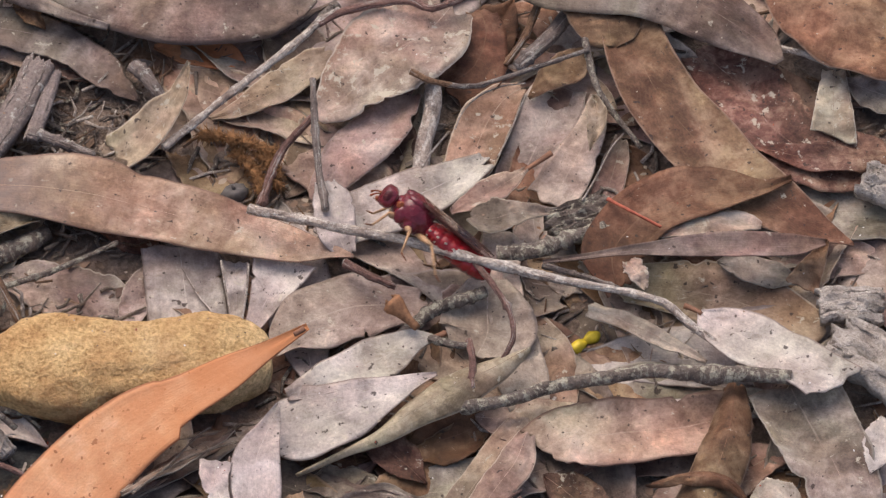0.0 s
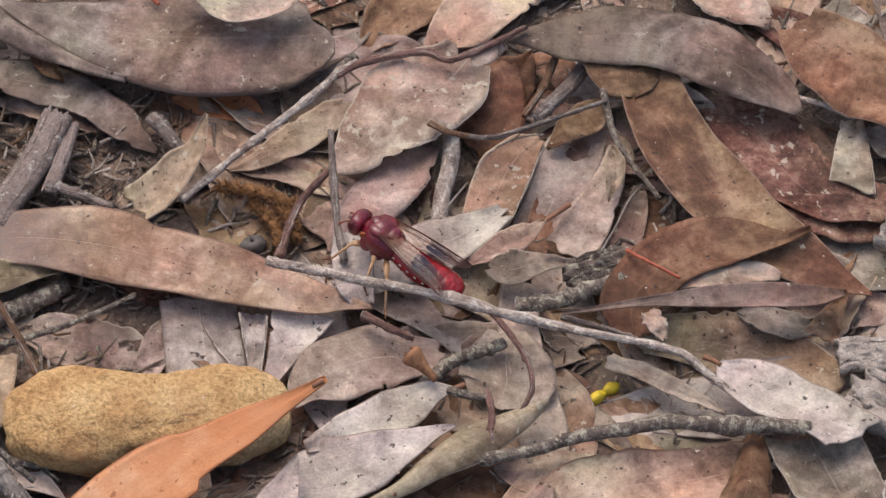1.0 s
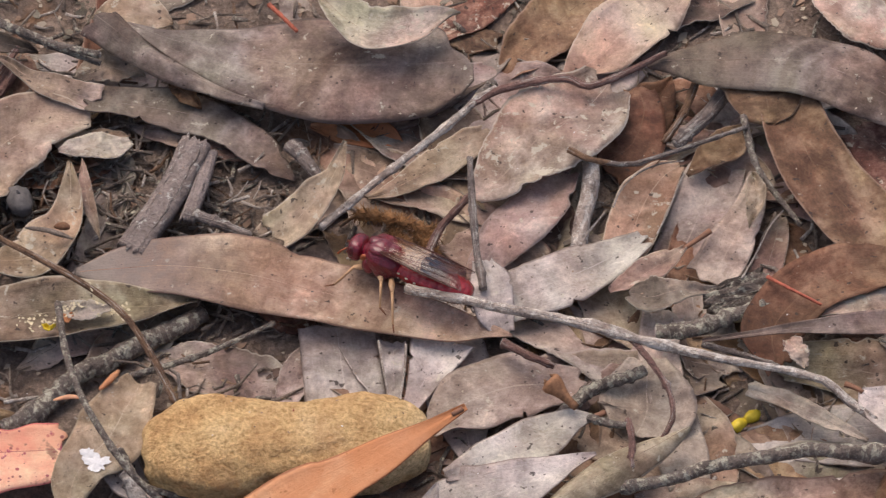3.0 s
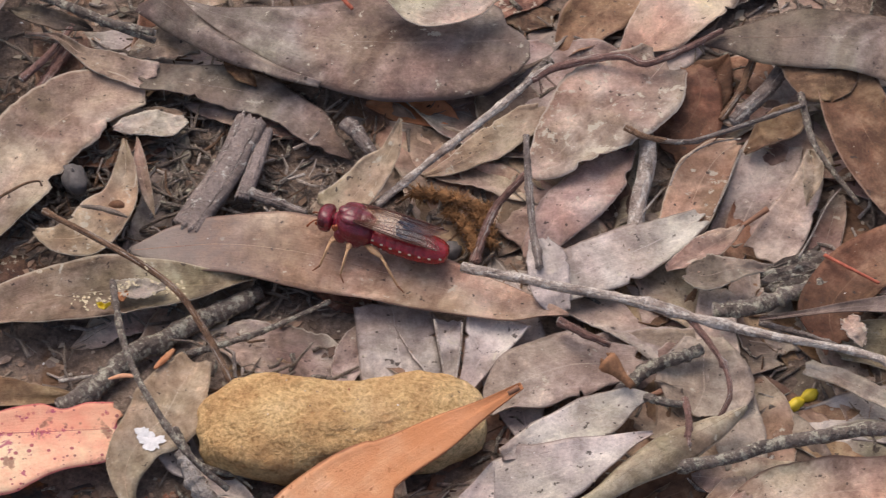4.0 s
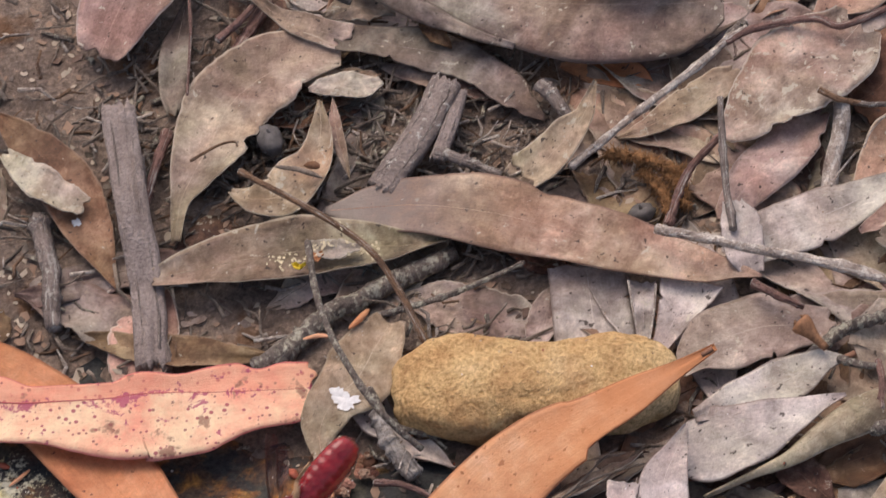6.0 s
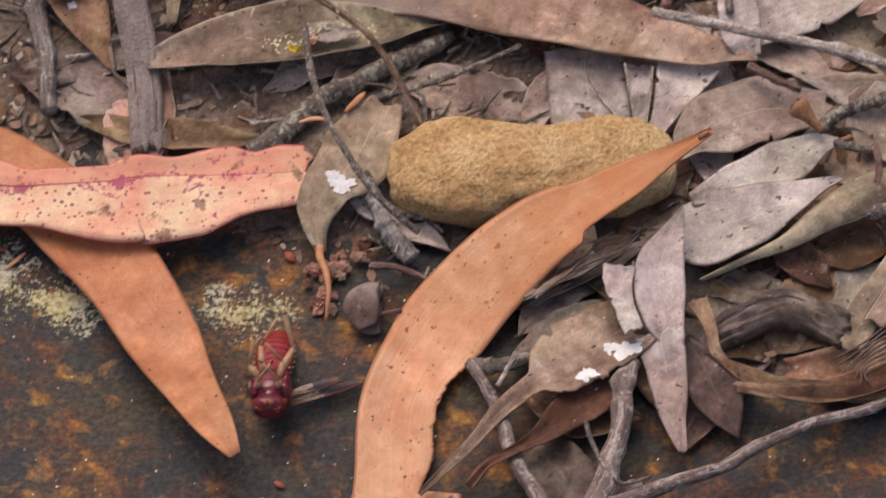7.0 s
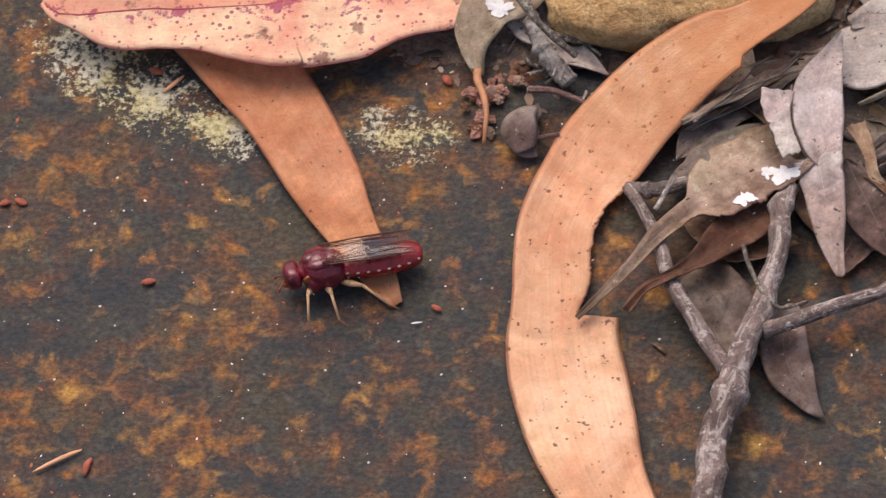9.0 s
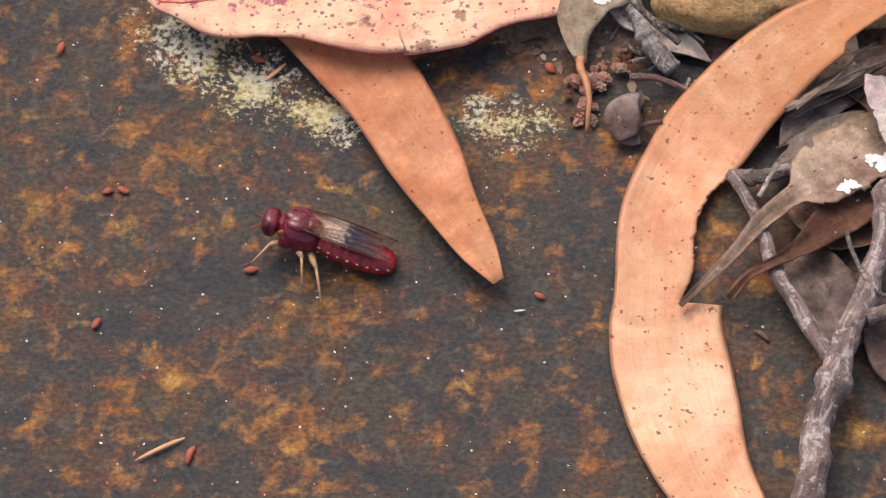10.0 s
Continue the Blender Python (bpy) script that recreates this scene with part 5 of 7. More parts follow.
leaf("brown leaf under a white-crusted one", BROWN, [(-40.3, -74.7, 6), (-47.8, -82, 5), (-56.6, -89.3, 4)], 8.6, seed=99, peak=0.5)
leaf("grey bark-like leaf in the shade", DARK, [(-67, -77, 3), (-58.2, -72.2, 4), (-48.4, -62.9, 4)], 10, seed=100, peak=0.5)
leaf("dark leaf under the orange leaf", DARK, [(-65.3, -71, 3), (-55.8, -57.9, 3), (-44, -47.2, 3)], 11.1, seed=101, peak=0.5)
leaf("narrow grey curled leaf by the stone", GREY, [(-64.2, -65.1, 8), (-54.5, -59.1, 9), (-41.5, -51.1, 9)], 4.3, seed=102, peak=0.5, roll=-25)
leaf("brown curled leaf edge along a broad leaf", DARK, [(-105.4, 70.6, 14), (-99.2, 64.6, 14.4), (-90.7, 57.7, 14.1), (-80.3, 52.6, 13.1), (-69.9, 48.6, 12)], 9.6, seed=103, shape=((0, 4.8), (0.204, 3.6), (0.462, 2.6), (0.737, 1.7), (1, 0.7)), cup=-0.25, rib=None, rag=0.02, bites=0)
leaf("pale grey torn leaf end", GREY, [(-132, 63.6, 10), (-125.8, 62.6, 10.3), (-120.8, 58.5, 10.4), (-115, 55.3, 10), (-105.7, 52.5, 9)], 7.2, seed=104, shape=((0, 0.3), (0.216, 0.8), (0.438, 1.5), (0.664, 3.2), (1, 3.6)), rag=0.04, cup=0.06, ends=(0, -1))
leaf("small yellow-green petal in a cupped leaf", YELLOW, [(-113.8, -6.1, 11), (-112.3, -7.1, 11), (-110.9, -6.1, 11)], 1.4, seed=105, peak=0.5, rib=None)
leaf("orange crumb of leaf in a cupped leaf", SIENNA, [(-110.3, -4, 11), (-108.8, -4.8, 11.5), (-107.3, -3.6, 11)], 2, seed=106, peak=0.5, rag=0.2, rib=None)
leaf("rust-brown leaf deep under pale ones", RUST, [(14.9, 60.6, 5), (9.5, 50.4, 5), (3.6, 37.3, 4)], 11.9, seed=107, peak=0.5)
leaf("pale cream leaf among brown ones", CREAM, [(-107.3, 75.1, 8), (-98.3, 75.7, 9), (-90, 73.4, 8)], 10.5, seed=108, peak=0.5, rag=0.1)
leaf("cream leaf scrap under the torn leaf", CREAM, [(-113.8, 43.7, 5), (-106.1, 43.2, 6), (-98, 46.1, 5)], 7.6, seed=109, peak=0.5, rag=0.14)
leaf("pale torn half of a grey-brown leaf", PALE, [(-174.9, 23, 9), (-166.1, 14.6, 9.5), (-157.5, 9.3, 9)], 8, seed=111, peak=0.5, cut=(0.1, 0.8), rag=0.12, rib=None)
leaf("deep red-brown leaf in a hollow", RUST, [(-8.2, -53.7, 3), (0.6, -49.3, 3.5), (10.6, -43.6, 3)], 13.5, seed=112, peak=0.5)
leaf("dull red-brown leaf half in shade", RED, [(-16.5, -47.7, 5), (-9.8, -54, 5.5), (-3.2, -60.2, 4)], 8.9, seed=113, peak=0.5, rag=0.08)
leaf("curved tan leaf strip with a pale rim", BROWN, [(-28.3, -76.7, 7), (-14.4, -85.4, 8), (-1.1, -86.5, 8), (15.5, -81.9, 8)], 5.1, seed=114, peak=0.5, cup=0.15)

# bright leaves by the stone and on the slab
leaf("long bright orange gum leaf curving off the stone onto the slab", ORANGE, [(-26.9, -37.8, 27), (-43.4, -44.8, 20.4), (-62.7, -52.7, 11), (-78.9, -66.8, 2.8), (-87.5, -85.2, 2), (-87.1, -105.1, 2), (-84.9, -120, 2), (-79.1, -140.5, 2), (-71.3, -155, 2)], 23.2, seed=115, shape=((0, 0.6, 0.6), (0.05, 1.6, 1.6), (0.12, 4.1, 4), (0.2, 5.9, 5.7), (0.208, 8.1, 6.5), (0.266, 8.5, 8.2), (0.336, 9.3, 9.2), (0.413, 9.9, 9.4), (0.479, 8.9, 8.4), (0.543, 7.5, 8.4), (0.612, 7.4, 8.7), (0.668, 3.8, 9.6), (0.674, 3.3, 9.8), (0.679, 11.6, 10), (0.704, 11.3, 10.8), (0.763, 11.4, 11.5), (0.824, 11.2, 11.1), (0.897, 9.7, 9.5), (0.96, 8, 8), (1, 7.1, 7.1)), stem=2.5, cup=0.03, wave=0.4, rag=0.012, bites=0, rib=None, nu=260, jag=(0, 0.44, 0.672, 1.3))
slab_leaf = leaf("orange gum leaf lying across the dark slab", SIENNA, [(-205.5, -17.4, 9), (-194, -20.8, 8), (-183.3, -25.2, 7), (-172, -30.7, 5.5), (-160.2, -40.1, 4), (-151.6, -49.4, 2.7), (-143.8, -59.9, 2), (-135.8, -74, 1.7), (-129.2, -86.6, 1.5), (-119.2, -103.4, 1.2)], 18.6, seed=116, shape=((0, 0.7), (0.095, 3.8), (0.186, 6.5), (0.285, 8.1), (0.404, 8.9), (0.504, 9.3), (0.607, 8.4), (0.735, 7.6), (0.846, 5.4), (0.935, 3.8), (1, 1.3)), cup=0.03, wave=0.4, rag=0.02, bites=0, rib=None)
pink_leaf = leaf("bright pink gum leaf with maroon speckles and red rim", PINK, [(-194.2, -36.9, 8), (-188.7, -40, 8), (-172.8, -38.4, 8.2), (-164.7, -38.7, 8.5), (-148.8, -37.5, 8.4), (-142.6, -36.1, 8.2), (-129, -35.5, 7.5), (-123.4, -35.1, 7.1), (-113.2, -33.8, 6.1), (-107.9, -32.9, 5.5)], 33.6, seed=117, shape=((0, 0.6, 0.8), (0.071, 6.5, 2.2), (0.163, 5, 8.1), (0.254, 6.1, 10), (0.346, 3.8, 10), (0.437, 3.6, 12.7), (0.529, 3.4, 15.2), (0.601, 4.7, 16.8), (0.678, 3.9, 16.3), (0.756, 5.7, 14.9), (0.821, 6.5, 11.1), (0.872, 5.1, 9.4), (0.937, 6.5, 8.5), (1, 6.1, 5.8)), cup=0.03, wave=0.9, rag=0.015, bites=0, curl=0.03, rib=RIB_PINK, ribsize=0.24, nu=110)

# twigs and sticks
twig("long weathered whitish twig lying over the leaves", WHITEWOOD, [(-39.6, -1.2, 16), (-21.1, -6.1, 16.5), (-2.8, -11.2, 17), (16.7, -16.9, 16), (41.9, -21.2, 13), (49.3, -25.7, 11), (54.9, -30.5, 11)], 1.03, 0.80, seed=118, rough=0.5, knots=7)
twig("pale weathered twig propped across the leaves", WHITEWOOD, [(-57.6, 17.8, 11), (-42.2, 32, 13), (-31.8, 41.3, 14), (-24.8, 48.1, 15), (-21.6, 50.3, 15)], 0.86, 0.80, seed=119, knots=5)
twig("reddish-brown stalk carrying a dark arching leaf", REDWOOD, [(-26, 46.6, 15), (-21.4, 49.8, 15), (-13.2, 52.1, 15), (-6.8, 52.8, 15), (-2.9, 50.7, 15), (2, 52.2, 15.5), (13.7, 58.5, 16)], 0.86, 0.63, seed=120, knots=3)
twig("thin grey twig across the leaves", WOOD, [(-1.6, 31.6, 15), (5.4, 30.7, 15), (11.2, 32.2, 15), (30.3, 40.8, 14)], 0.57, 0.46, seed=121)
twig("short orange-brown twig stub", BROWNWOOD, [(-6.6, 34.1, 15.5), (-2.8, 31.8, 15.5), (1.9, 31, 15)], 0.75, 0.57, seed=122, knots=0)
twig("thin dark bent twig", DARKWOOD, [(29.5, 44.2, 13), (32.6, 31.1, 12), (40.9, 18.5, 10)], 0.80, 0.52, seed=123)
twig("thin grey leaf stalk standing in the litter", WOOD, [(-27, 32.5, 15), (-26, 15.9, 14), (-24.2, 1.3, 12)], 0.69, 0.86, seed=124)
twig("reddish twig leaning into a hollow", REDWOOD, [(-26.8, 25.3, 12), (-33.7, 17.3, 9), (-37.9, 6.6, 6)], 0.75, 0.98, seed=125)
twig("dark stick covered with pale lichen", DARKWOOD, [(3.5, -45.9, 10), (19.9, -43.3, 12), (38.1, -39.2, 13), (52.9, -39.7, 13), (69.8, -40.4, 13)], 1.26, 1.55, seed=126, knots=5, rough=0.3)
twig("dark stick end with lichen", DARKWOOD, [(-9.1, -27.1, 6), (-0.5, -20.9, 9), (8.7, -17.4, 10)], 1.49, 1.15, seed=127, rough=0.4)
twig("rough grey bark stick", DARKWOOD, [(11.1, -8.7, 11), (22.6, -6.4, 11), (35.4, -1.2, 10)], 1.72, 1.38, seed=128, rough=0.6)
twig("thin dark twig beside a leaf edge", WOOD, [(20.2, -12.5, 12), (30.5, -16, 12), (35.6, -18.1, 12)], 0.69, 0.57, seed=129)
twig("thin straight orange straw", CHIP, [(33.6, 2.7, 14), (38.7, -0.9, 14.5), (44.5, -4.3, 14)], 0.40, 0.29, seed=130, knots=0)
twig("slender orange-brown stem across leaves", BROWNWOOD, [(-124.7, 11.2, 19), (-111.5, 3.4, 18), (-98.5, -5.8, 17), (-91.4, -15.5, 15), (-85.6, -25.9, 11)], 0.63, 0.75, seed=131, rough=0.2)
twig("thin dark curved stem", DARKWOOD, [(-110, -5.7, 18), (-106.8, -22.1, 19), (-101.1, -35.5, 19), (-93.1, -46.1, 15), (-85.6, -49.4, 8)], 0.69, 0.69, seed=132, rough=0.2)
twig("thin dark twig pointing at the long leaf", DARKWOOD, [(-95.2, -16.9, 8), (-79.3, -11.7, 9), (-66.4, -4.5, 9)], 0.75, 0.46, seed=133, rough=0.2)
twig("dark lichened stick under the leaves", DARKWOOD, [(-120.8, -27.2, 4), (-102.5, -13, 5), (-81.7, 0.9, 5)], 2.30, 1.84, seed=134, knots=5, rough=0.4)
bark_strip("tall split strip of grey bark", PEEL, [(-151.2, 30, 14), (-147.2, 7.5, 12), (-143.7, -8.4, 5), (-141.6, -26.9, 2)], 7, 3.2, seed=135)
twig("thin grey strip beside bark", WOOD, [(-146.7, 20.1, 12), (-144.1, -2.2, 6), (-139.4, -26.5, 2.5)], 1.38, 1.49, seed=136)
bark_strip("broken strip of grey-brown bark", WOOD, [(-83.8, 39.9, 10), (-88.8, 27.6, 9), (-96.7, 13.6, 8)], 6.4, 2.4, seed=137, groove=0.07)
bark_strip("narrow split bark strip beside it", PEEL, [(-81, 38.4, 9), (-82.8, 29.7, 9), (-85.3, 21.5, 8)], 3.2, 1.5, seed=138)
twig("short stub of pale stick standing in the leaves", WHITEWOOD, [(-2.1, 35.2, 9), (-3.4, 24.6, 8), (-4.9, 14.5, 6)], 1.84, 1.72, seed=139, rough=0.12, knots=0)
bark_strip("whitish weathered flake of wood", FLAKE, [(76.5, -19.5, 7), (82.2, -19.5, 8), (89.1, -20.2, 8)], 8.4, 2, seed=140, groove=0.9)
bark_strip("large weathered wood flake", FLAKE, [(79.6, -27.8, 8), (87.3, -34, 9), (95, -40.8, 9)], 12.7, 3, seed=141, groove=0.9)
bark_strip("round grey wood scrap", FLAKE, [(86.8, 11.6, 8), (90.3, 10.2, 8), (94.8, 8, 8)], 8.5, 3, seed=142, groove=0.9)
bark_strip("dark peeling scrap of bark", DARKWOOD, [(21.5, -0.5, 9), (27.3, 1.6, 9), (34.3, 4.5, 9)], 7, 2, seed=143, groove=0.9)
twig("forked weathered stick lying over the slab", FORKWOOD, [(-57.9, -155.7, 6), (-55.9, -142.1, 7), (-52.3, -122.6, 8), (-45.9, -102.3, 8), (-43.7, -90.4, 8), (-42.3, -79.3, 7)], 3.33, 1.72, seed=144, side=[([(-47, -112.9, 8), (-41.6, -111.2, 8), (-34, -107.4, 8), (-24.8, -104.5, 8), (-15.5, -98, 8), (7.4, -88.8, 8)], 1.72, 0.98), ([(-52.8, -122.6, 7), (-59.1, -111.8, 7), (-64.4, -102.9, 7), (-68, -91.9, 6), (-74.7, -78.2, 5)], 1.95, 1.03)], knots=6, rough=0.32)
twig("pale splintered stick end", FLAKE, [(-95.2, -39.6, 7), (-91.6, -46.9, 6), (-87.5, -53.5, 4)], 1.61, 2.07, seed=145, rough=0.5)
twig("thin reddish twig near the slab", REDWOOD, [(-95.2, -55.5, 5), (-89.5, -56, 5), (-83.9, -58, 4)], 0.75, 0.57, seed=146)
twig("thin bent dark twig by the stone", DARKWOOD, [(-96.9, -35.6, 9), (-91.7, -42.9, 7), (-80.7, -44.2, 4)], 0.92, 0.46, seed=147)
twig("small pale twig stub lying low", WOOD, [(-74.8, -77.8, 4), (-69.1, -78.5, 5), (-63, -77.1, 5)], 1.49, 1.26, seed=148)
twig("thin straw by a stub", WHITEWOOD, [(-68.7, -85.4, 8), (-66.9, -82, 9), (-65.4, -78.3, 9)], 0.52, 0.52, seed=149, knots=0)
twig("dark thin branch across the litter", DARKWOOD, [(-128.1, 71.1, 13), (-116, 65.1, 12), (-104.7, 61.3, 10)], 1.03, 0.69, seed=150)
twig("short grey twig in the litter", WOOD, [(-85.7, 23.3, 9), (-79.2, 20.3, 9), (-72.2, 17.4, 9)], 1.26, 0.92, seed=151)
twig("grey curved stick at rim", WOOD, [(-167.3, 9.7, 5), (-164.2, -1.5, 5), (-162.5, -17.4, 4)], 2.18, 1.72, seed=152)
twig("thin reddish side twig across pale leaves", REDWOOD, [(6, -13.9, 16), (9.6, -18.5, 15.5), (13.2, -24.7, 14), (14.1, -30.7, 13), (11.8, -36, 12)], 0.69, 0.52, seed=153, knots=2)
twig("pale straw over reddish leaves", WHITEWOOD, [(70.2, 43.5, 11), (76.1, 41.6, 11), (81.9, 38.8, 10)], 0.80, 0.46, seed=154, knots=1)
twig("grey stick end among leaves", WOOD, [(26.2, 53.9, 9), (20.8, 46.5, 9), (15.8, 40.9, 8)], 1.72, 1.49, seed=155, rough=0.15, knots=1)
twig("brown stalk among leaves", BROWNWOOD, [(20.3, 56.8, 10), (17.3, 48.7, 9), (13.1, 41.3, 8)], 0.92, 0.69, seed=156)
twig("reddish stalk in the litter", REDWOOD, [(5.2, -30.8, 12), (6.1, -36.7, 13), (5.8, -42.6, 12)], 0.63, 0.92, seed=157, knots=1)
twig("dark stalk joining two leaves", DARKWOOD, [(-2.7, -29.6, 11), (1.8, -31.9, 12), (5.8, -32.2, 12)], 0.92, 0.69, seed=158, knots=2)
twig("thin dark stalk under the long leaf", REDWOOD, [(-20, -11.8, 12), (-14.2, -15.3, 12), (-9.6, -17.1, 11)], 1.03, 0.69, seed=159, knots=1)
twig("grey forked twig end", WOOD, [(-64.7, 41.2, 8), (-61.1, 36.1, 8), (-56.3, 29.6, 7)], 1.61, 1.26, seed=160)
twig("reddish stick at the litter's rim", REDWOOD, [(-122.4, 64.5, 6), (-126.1, 57.1, 6), (-131, 47.6, 5)], 1.49, 1.15, seed=161)
twig("brown stick at the litter's rim", REDWOOD, [(-141.6, 30.1, 7), (-143.5, 21.5, 7), (-145.3, 12.2, 6)], 1.15, 0.92, seed=162)
twig("thin orange stalk behind a broad leaf", CHIP, [(-69.6, 74.3, 13), (-66.5, 70.4, 13.5), (-63.5, 67.1, 13)], 0.52, 0.40, seed=163, knots=0)
twig("dark lichened knob on a pale twig", DARKWOOD, [(-25.6, 49, 14), (-23.8, 50, 15), (-21.8, 51.9, 15)], 0.98, 0.86, seed=164, knots=1, rough=0.6)
twig("thin dark twig with a broken end", DARKWOOD, [(-133.7, 73.7, 12), (-121.5, 67.6, 13), (-113, 63.6, 13), (-104.8, 61.2, 13)], 0.92, 0.80, seed=165, knots=2)
twig("thin reddish twig in the litter", REDWOOD, [(-132.4, 52.9, 8), (-127.2, 58.1, 9), (-122.4, 67, 8)], 0.92, 0.69, seed=166, knots=1)
twig("thin pale curved straw along a beige leaf", WHITEWOOD, [(2.5, 20.8, 13.5), (4, 24.9, 13.5), (7.2, 29, 13.5), (11.9, 31.6, 13.5), (17.1, 32.5, 13.5)], 0.2, 0.16, seed=301, knots=0, rough=0.2, name="straw", category="straw", group="thin straws")
twig("thin pale straw beside a grey leaf", WHITEWOOD, [(11.4, 15.4, 11.5), (13.6, 20.6, 11.5), (15.7, 26.9, 11.5), (17.2, 31, 11.5)], 0.2, 0.15, seed=302, knots=0, rough=0.2, name="straw", category="straw", group="thin straws")
twig("short bright curved straw in the litter", WHITEWOOD, [(-4.3, 11.1, 13.5), (-2.6, 14.5, 13.5), (0.7, 19.4, 13.5)], 0.26, 0.18, seed=303, knots=0, rough=0.2, name="straw", category="straw", group="thin straws")
twig("long pale straw along a rosy leaf", WHITEWOOD, [(28.5, 4, 11.5), (31.6, 10.5, 11.5), (34.7, 17.4, 11.5), (37.3, 21.1, 11.5)], 0.22, 0.15, seed=304, knots=0, rough=0.2, name="straw", category="straw", group="thin straws")
twig("thin pale straw between lilac leaves", WHITEWOOD, [(-45.2, -10.6, 11), (-44.3, -16.7, 11), (-43.3, -22.3, 11), (-42.9, -26.7, 11)], 0.24, 0.18, seed=305, knots=0, rough=0.2, name="straw", category="straw", group="thin straws")
twig("pale straw standing by lilac leaves", WHITEWOOD, [(-39.6, -11.5, 11), (-39.8, -17.4, 11), (-40.5, -24.3, 11), (-40.7, -27, 11)], 0.26, 0.2, seed=306, knots=0, rough=0.2, name="straw", category="straw", group="thin straws")
twig("thin pale stem curving under the orange leaf", STRAW, [(-61.7, -66.6, 10.5), (-56.1, -61.5, 10.5), (-50.6, -58, 10.5), (-45, -55.6, 10.5), (-39.5, -54, 10.5)], 0.3, 0.22, seed=307, knots=0, rough=0.2, name="straw", category="straw", group="thin straws")
twig("thin pale stem forking off towards the stone", STRAW, [(-56, -61.8, 11), (-52.2, -57.3, 11), (-49.3, -53.5, 11), (-46.5, -51.2, 11)], 0.26, 0.18, seed=308, knots=0, rough=0.2, name="straw", category="straw", group="thin straws")
twig("thin dark twig curling by a forked stick", DARKWOOD, [(-51.2, -94.8, 10), (-49.6, -99.9, 10), (-47, -105.7, 10), (-43.9, -108.9, 10), (-38.4, -107.5, 10)], 0.5, 0.35, seed=309, knots=0, rough=0.2, name="twig", category="twig", group="thin straws")
twig("pale broken stick end on the slab", FLAKE, [(-14.1, -124, 2.5), (-11.6, -123, 2.5), (-7.8, -121.4, 2.5)], 0.8, 1.1, seed=310, knots=0, rough=0.2, name="twig", category="twig", group="thin straws")
twig("thin reddish stem in the litter", REDWOOD, [(-138.7, 61.6, 12), (-137.8, 54.1, 12), (-137.6, 45.3, 12), (-137.5, 35.8, 12)], 0.4, 0.3, seed=311, knots=0, rough=0.2, name="straw", category="straw", group="thin straws")
twig("thin curved straw over a brown-grey leaf", BROWNWOOD, [(-135.8, 18.9, 12), (-132.5, 21.4, 12), (-129.7, 23.2, 12), (-127, 23.8, 12), (-126.3, 22.6, 12)], 0.35, 0.25, seed=312, knots=0, rough=0.2, name="straw", category="straw", group="thin straws")
twig("white frayed fibre at a splintered stick", WHITEWOOD, [(-88.8, -54.8, 7), (-88, -51.4, 7), (-87.4, -50.4, 7), (-85.6, -50.2, 7)], 0.2, 0.12, seed=313, knots=0, rough=0.2, name="straw", category="straw", group="thin straws")
twig("short white frayed fibre at a splintered stick", WHITEWOOD, [(-90.2, -53.4, 7), (-89.6, -51, 7), (-89, -49.1, 7)], 0.2, 0.12, seed=314, knots=0, rough=0.2, name="straw", category="straw", group="thin straws")
twig("thin grey stem running along the stone's foot", DARKWOOD, [(-92.2, -40.3, 4), (-88.6, -40.9, 4), (-85.1, -43, 4), (-81, -46.7, 4)], 0.45, 0.3, seed=315, knots=0, rough=0.2, name="twig", category="twig", group="thin straws")
bark_strip("crumbling lichened piece of bark", DARK, [(-26.5, -71.8, 3), (-19.5, -68.5, 5), (-11.1, -66.7, 5.5), (-0.6, -71.1, 4)], 6.8, 3.5, seed=167, groove=0.9)

# chips on the leaves
chip("flat orange sliver on a grey-brown leaf", (-101.3, -22.4, 11), (-97.6, -16.9, 10), 0.85, SIENNA, seed=201)
chip("thin orange splinter beside a dark stick", (-110.7, -23.4, 9), (-104.8, -23.6, 10), 0.6, RIB_ORANGE, seed=202)
chip("rust-red crumb on a beige leaf", (-112.2, 16.9, 13), (-108.9, 16.6, 13), 1.0, RUST, seed=203)
chip("pale straw lying over a beige leaf", (-118.2, 16.7, 13), (-108.2, 13.8, 13), 0.7, STRAW, seed=204)

# a fan of root fibres
twig("thin purplish-brown root fibre over dry leaves", REDWOOD, [(15.6, -66.1, 11), (9.4, -71.1, 11), (3.3, -76.2, 10), (-3.5, -80.1, 9)], 0.30, 0.16, seed=340, knots=0, rough=0.2, group="thin straws")
twig("thin purplish-brown root fibre over dry leaves", REDWOOD, [(15.5, -67.8, 11), (9.4, -72.5, 11), (3.3, -77.3, 10), (-2.3, -81.5, 9)], 0.35, 0.16, seed=341, knots=0, rough=0.2, group="thin straws")
twig("thin purplish-brown root fibre over dry leaves", REDWOOD, [(15.5, -69.5, 11), (9.4, -74.0, 11), (3.3, -78.3, 10), (-1.1, -82.9, 9)], 0.40, 0.16, seed=342, knots=0, rough=0.2, group="thin straws")
twig("thin purplish-brown root fibre over dry leaves", REDWOOD, [(15.5, -71.2, 11), (9.4, -75.4, 11), (3.3, -79.4, 10), (0.1, -82.4, 9)], 0.30, 0.16, seed=343, knots=0, rough=0.2, group="thin straws")
twig("thin purplish-brown root fibre over dry leaves", REDWOOD, [(15.5, -72.9, 11), (9.4, -76.9, 11), (3.3, -80.4, 10), (1.3, -83.9, 9)], 0.35, 0.16, seed=344, knots=0, rough=0.2, group="thin straws")
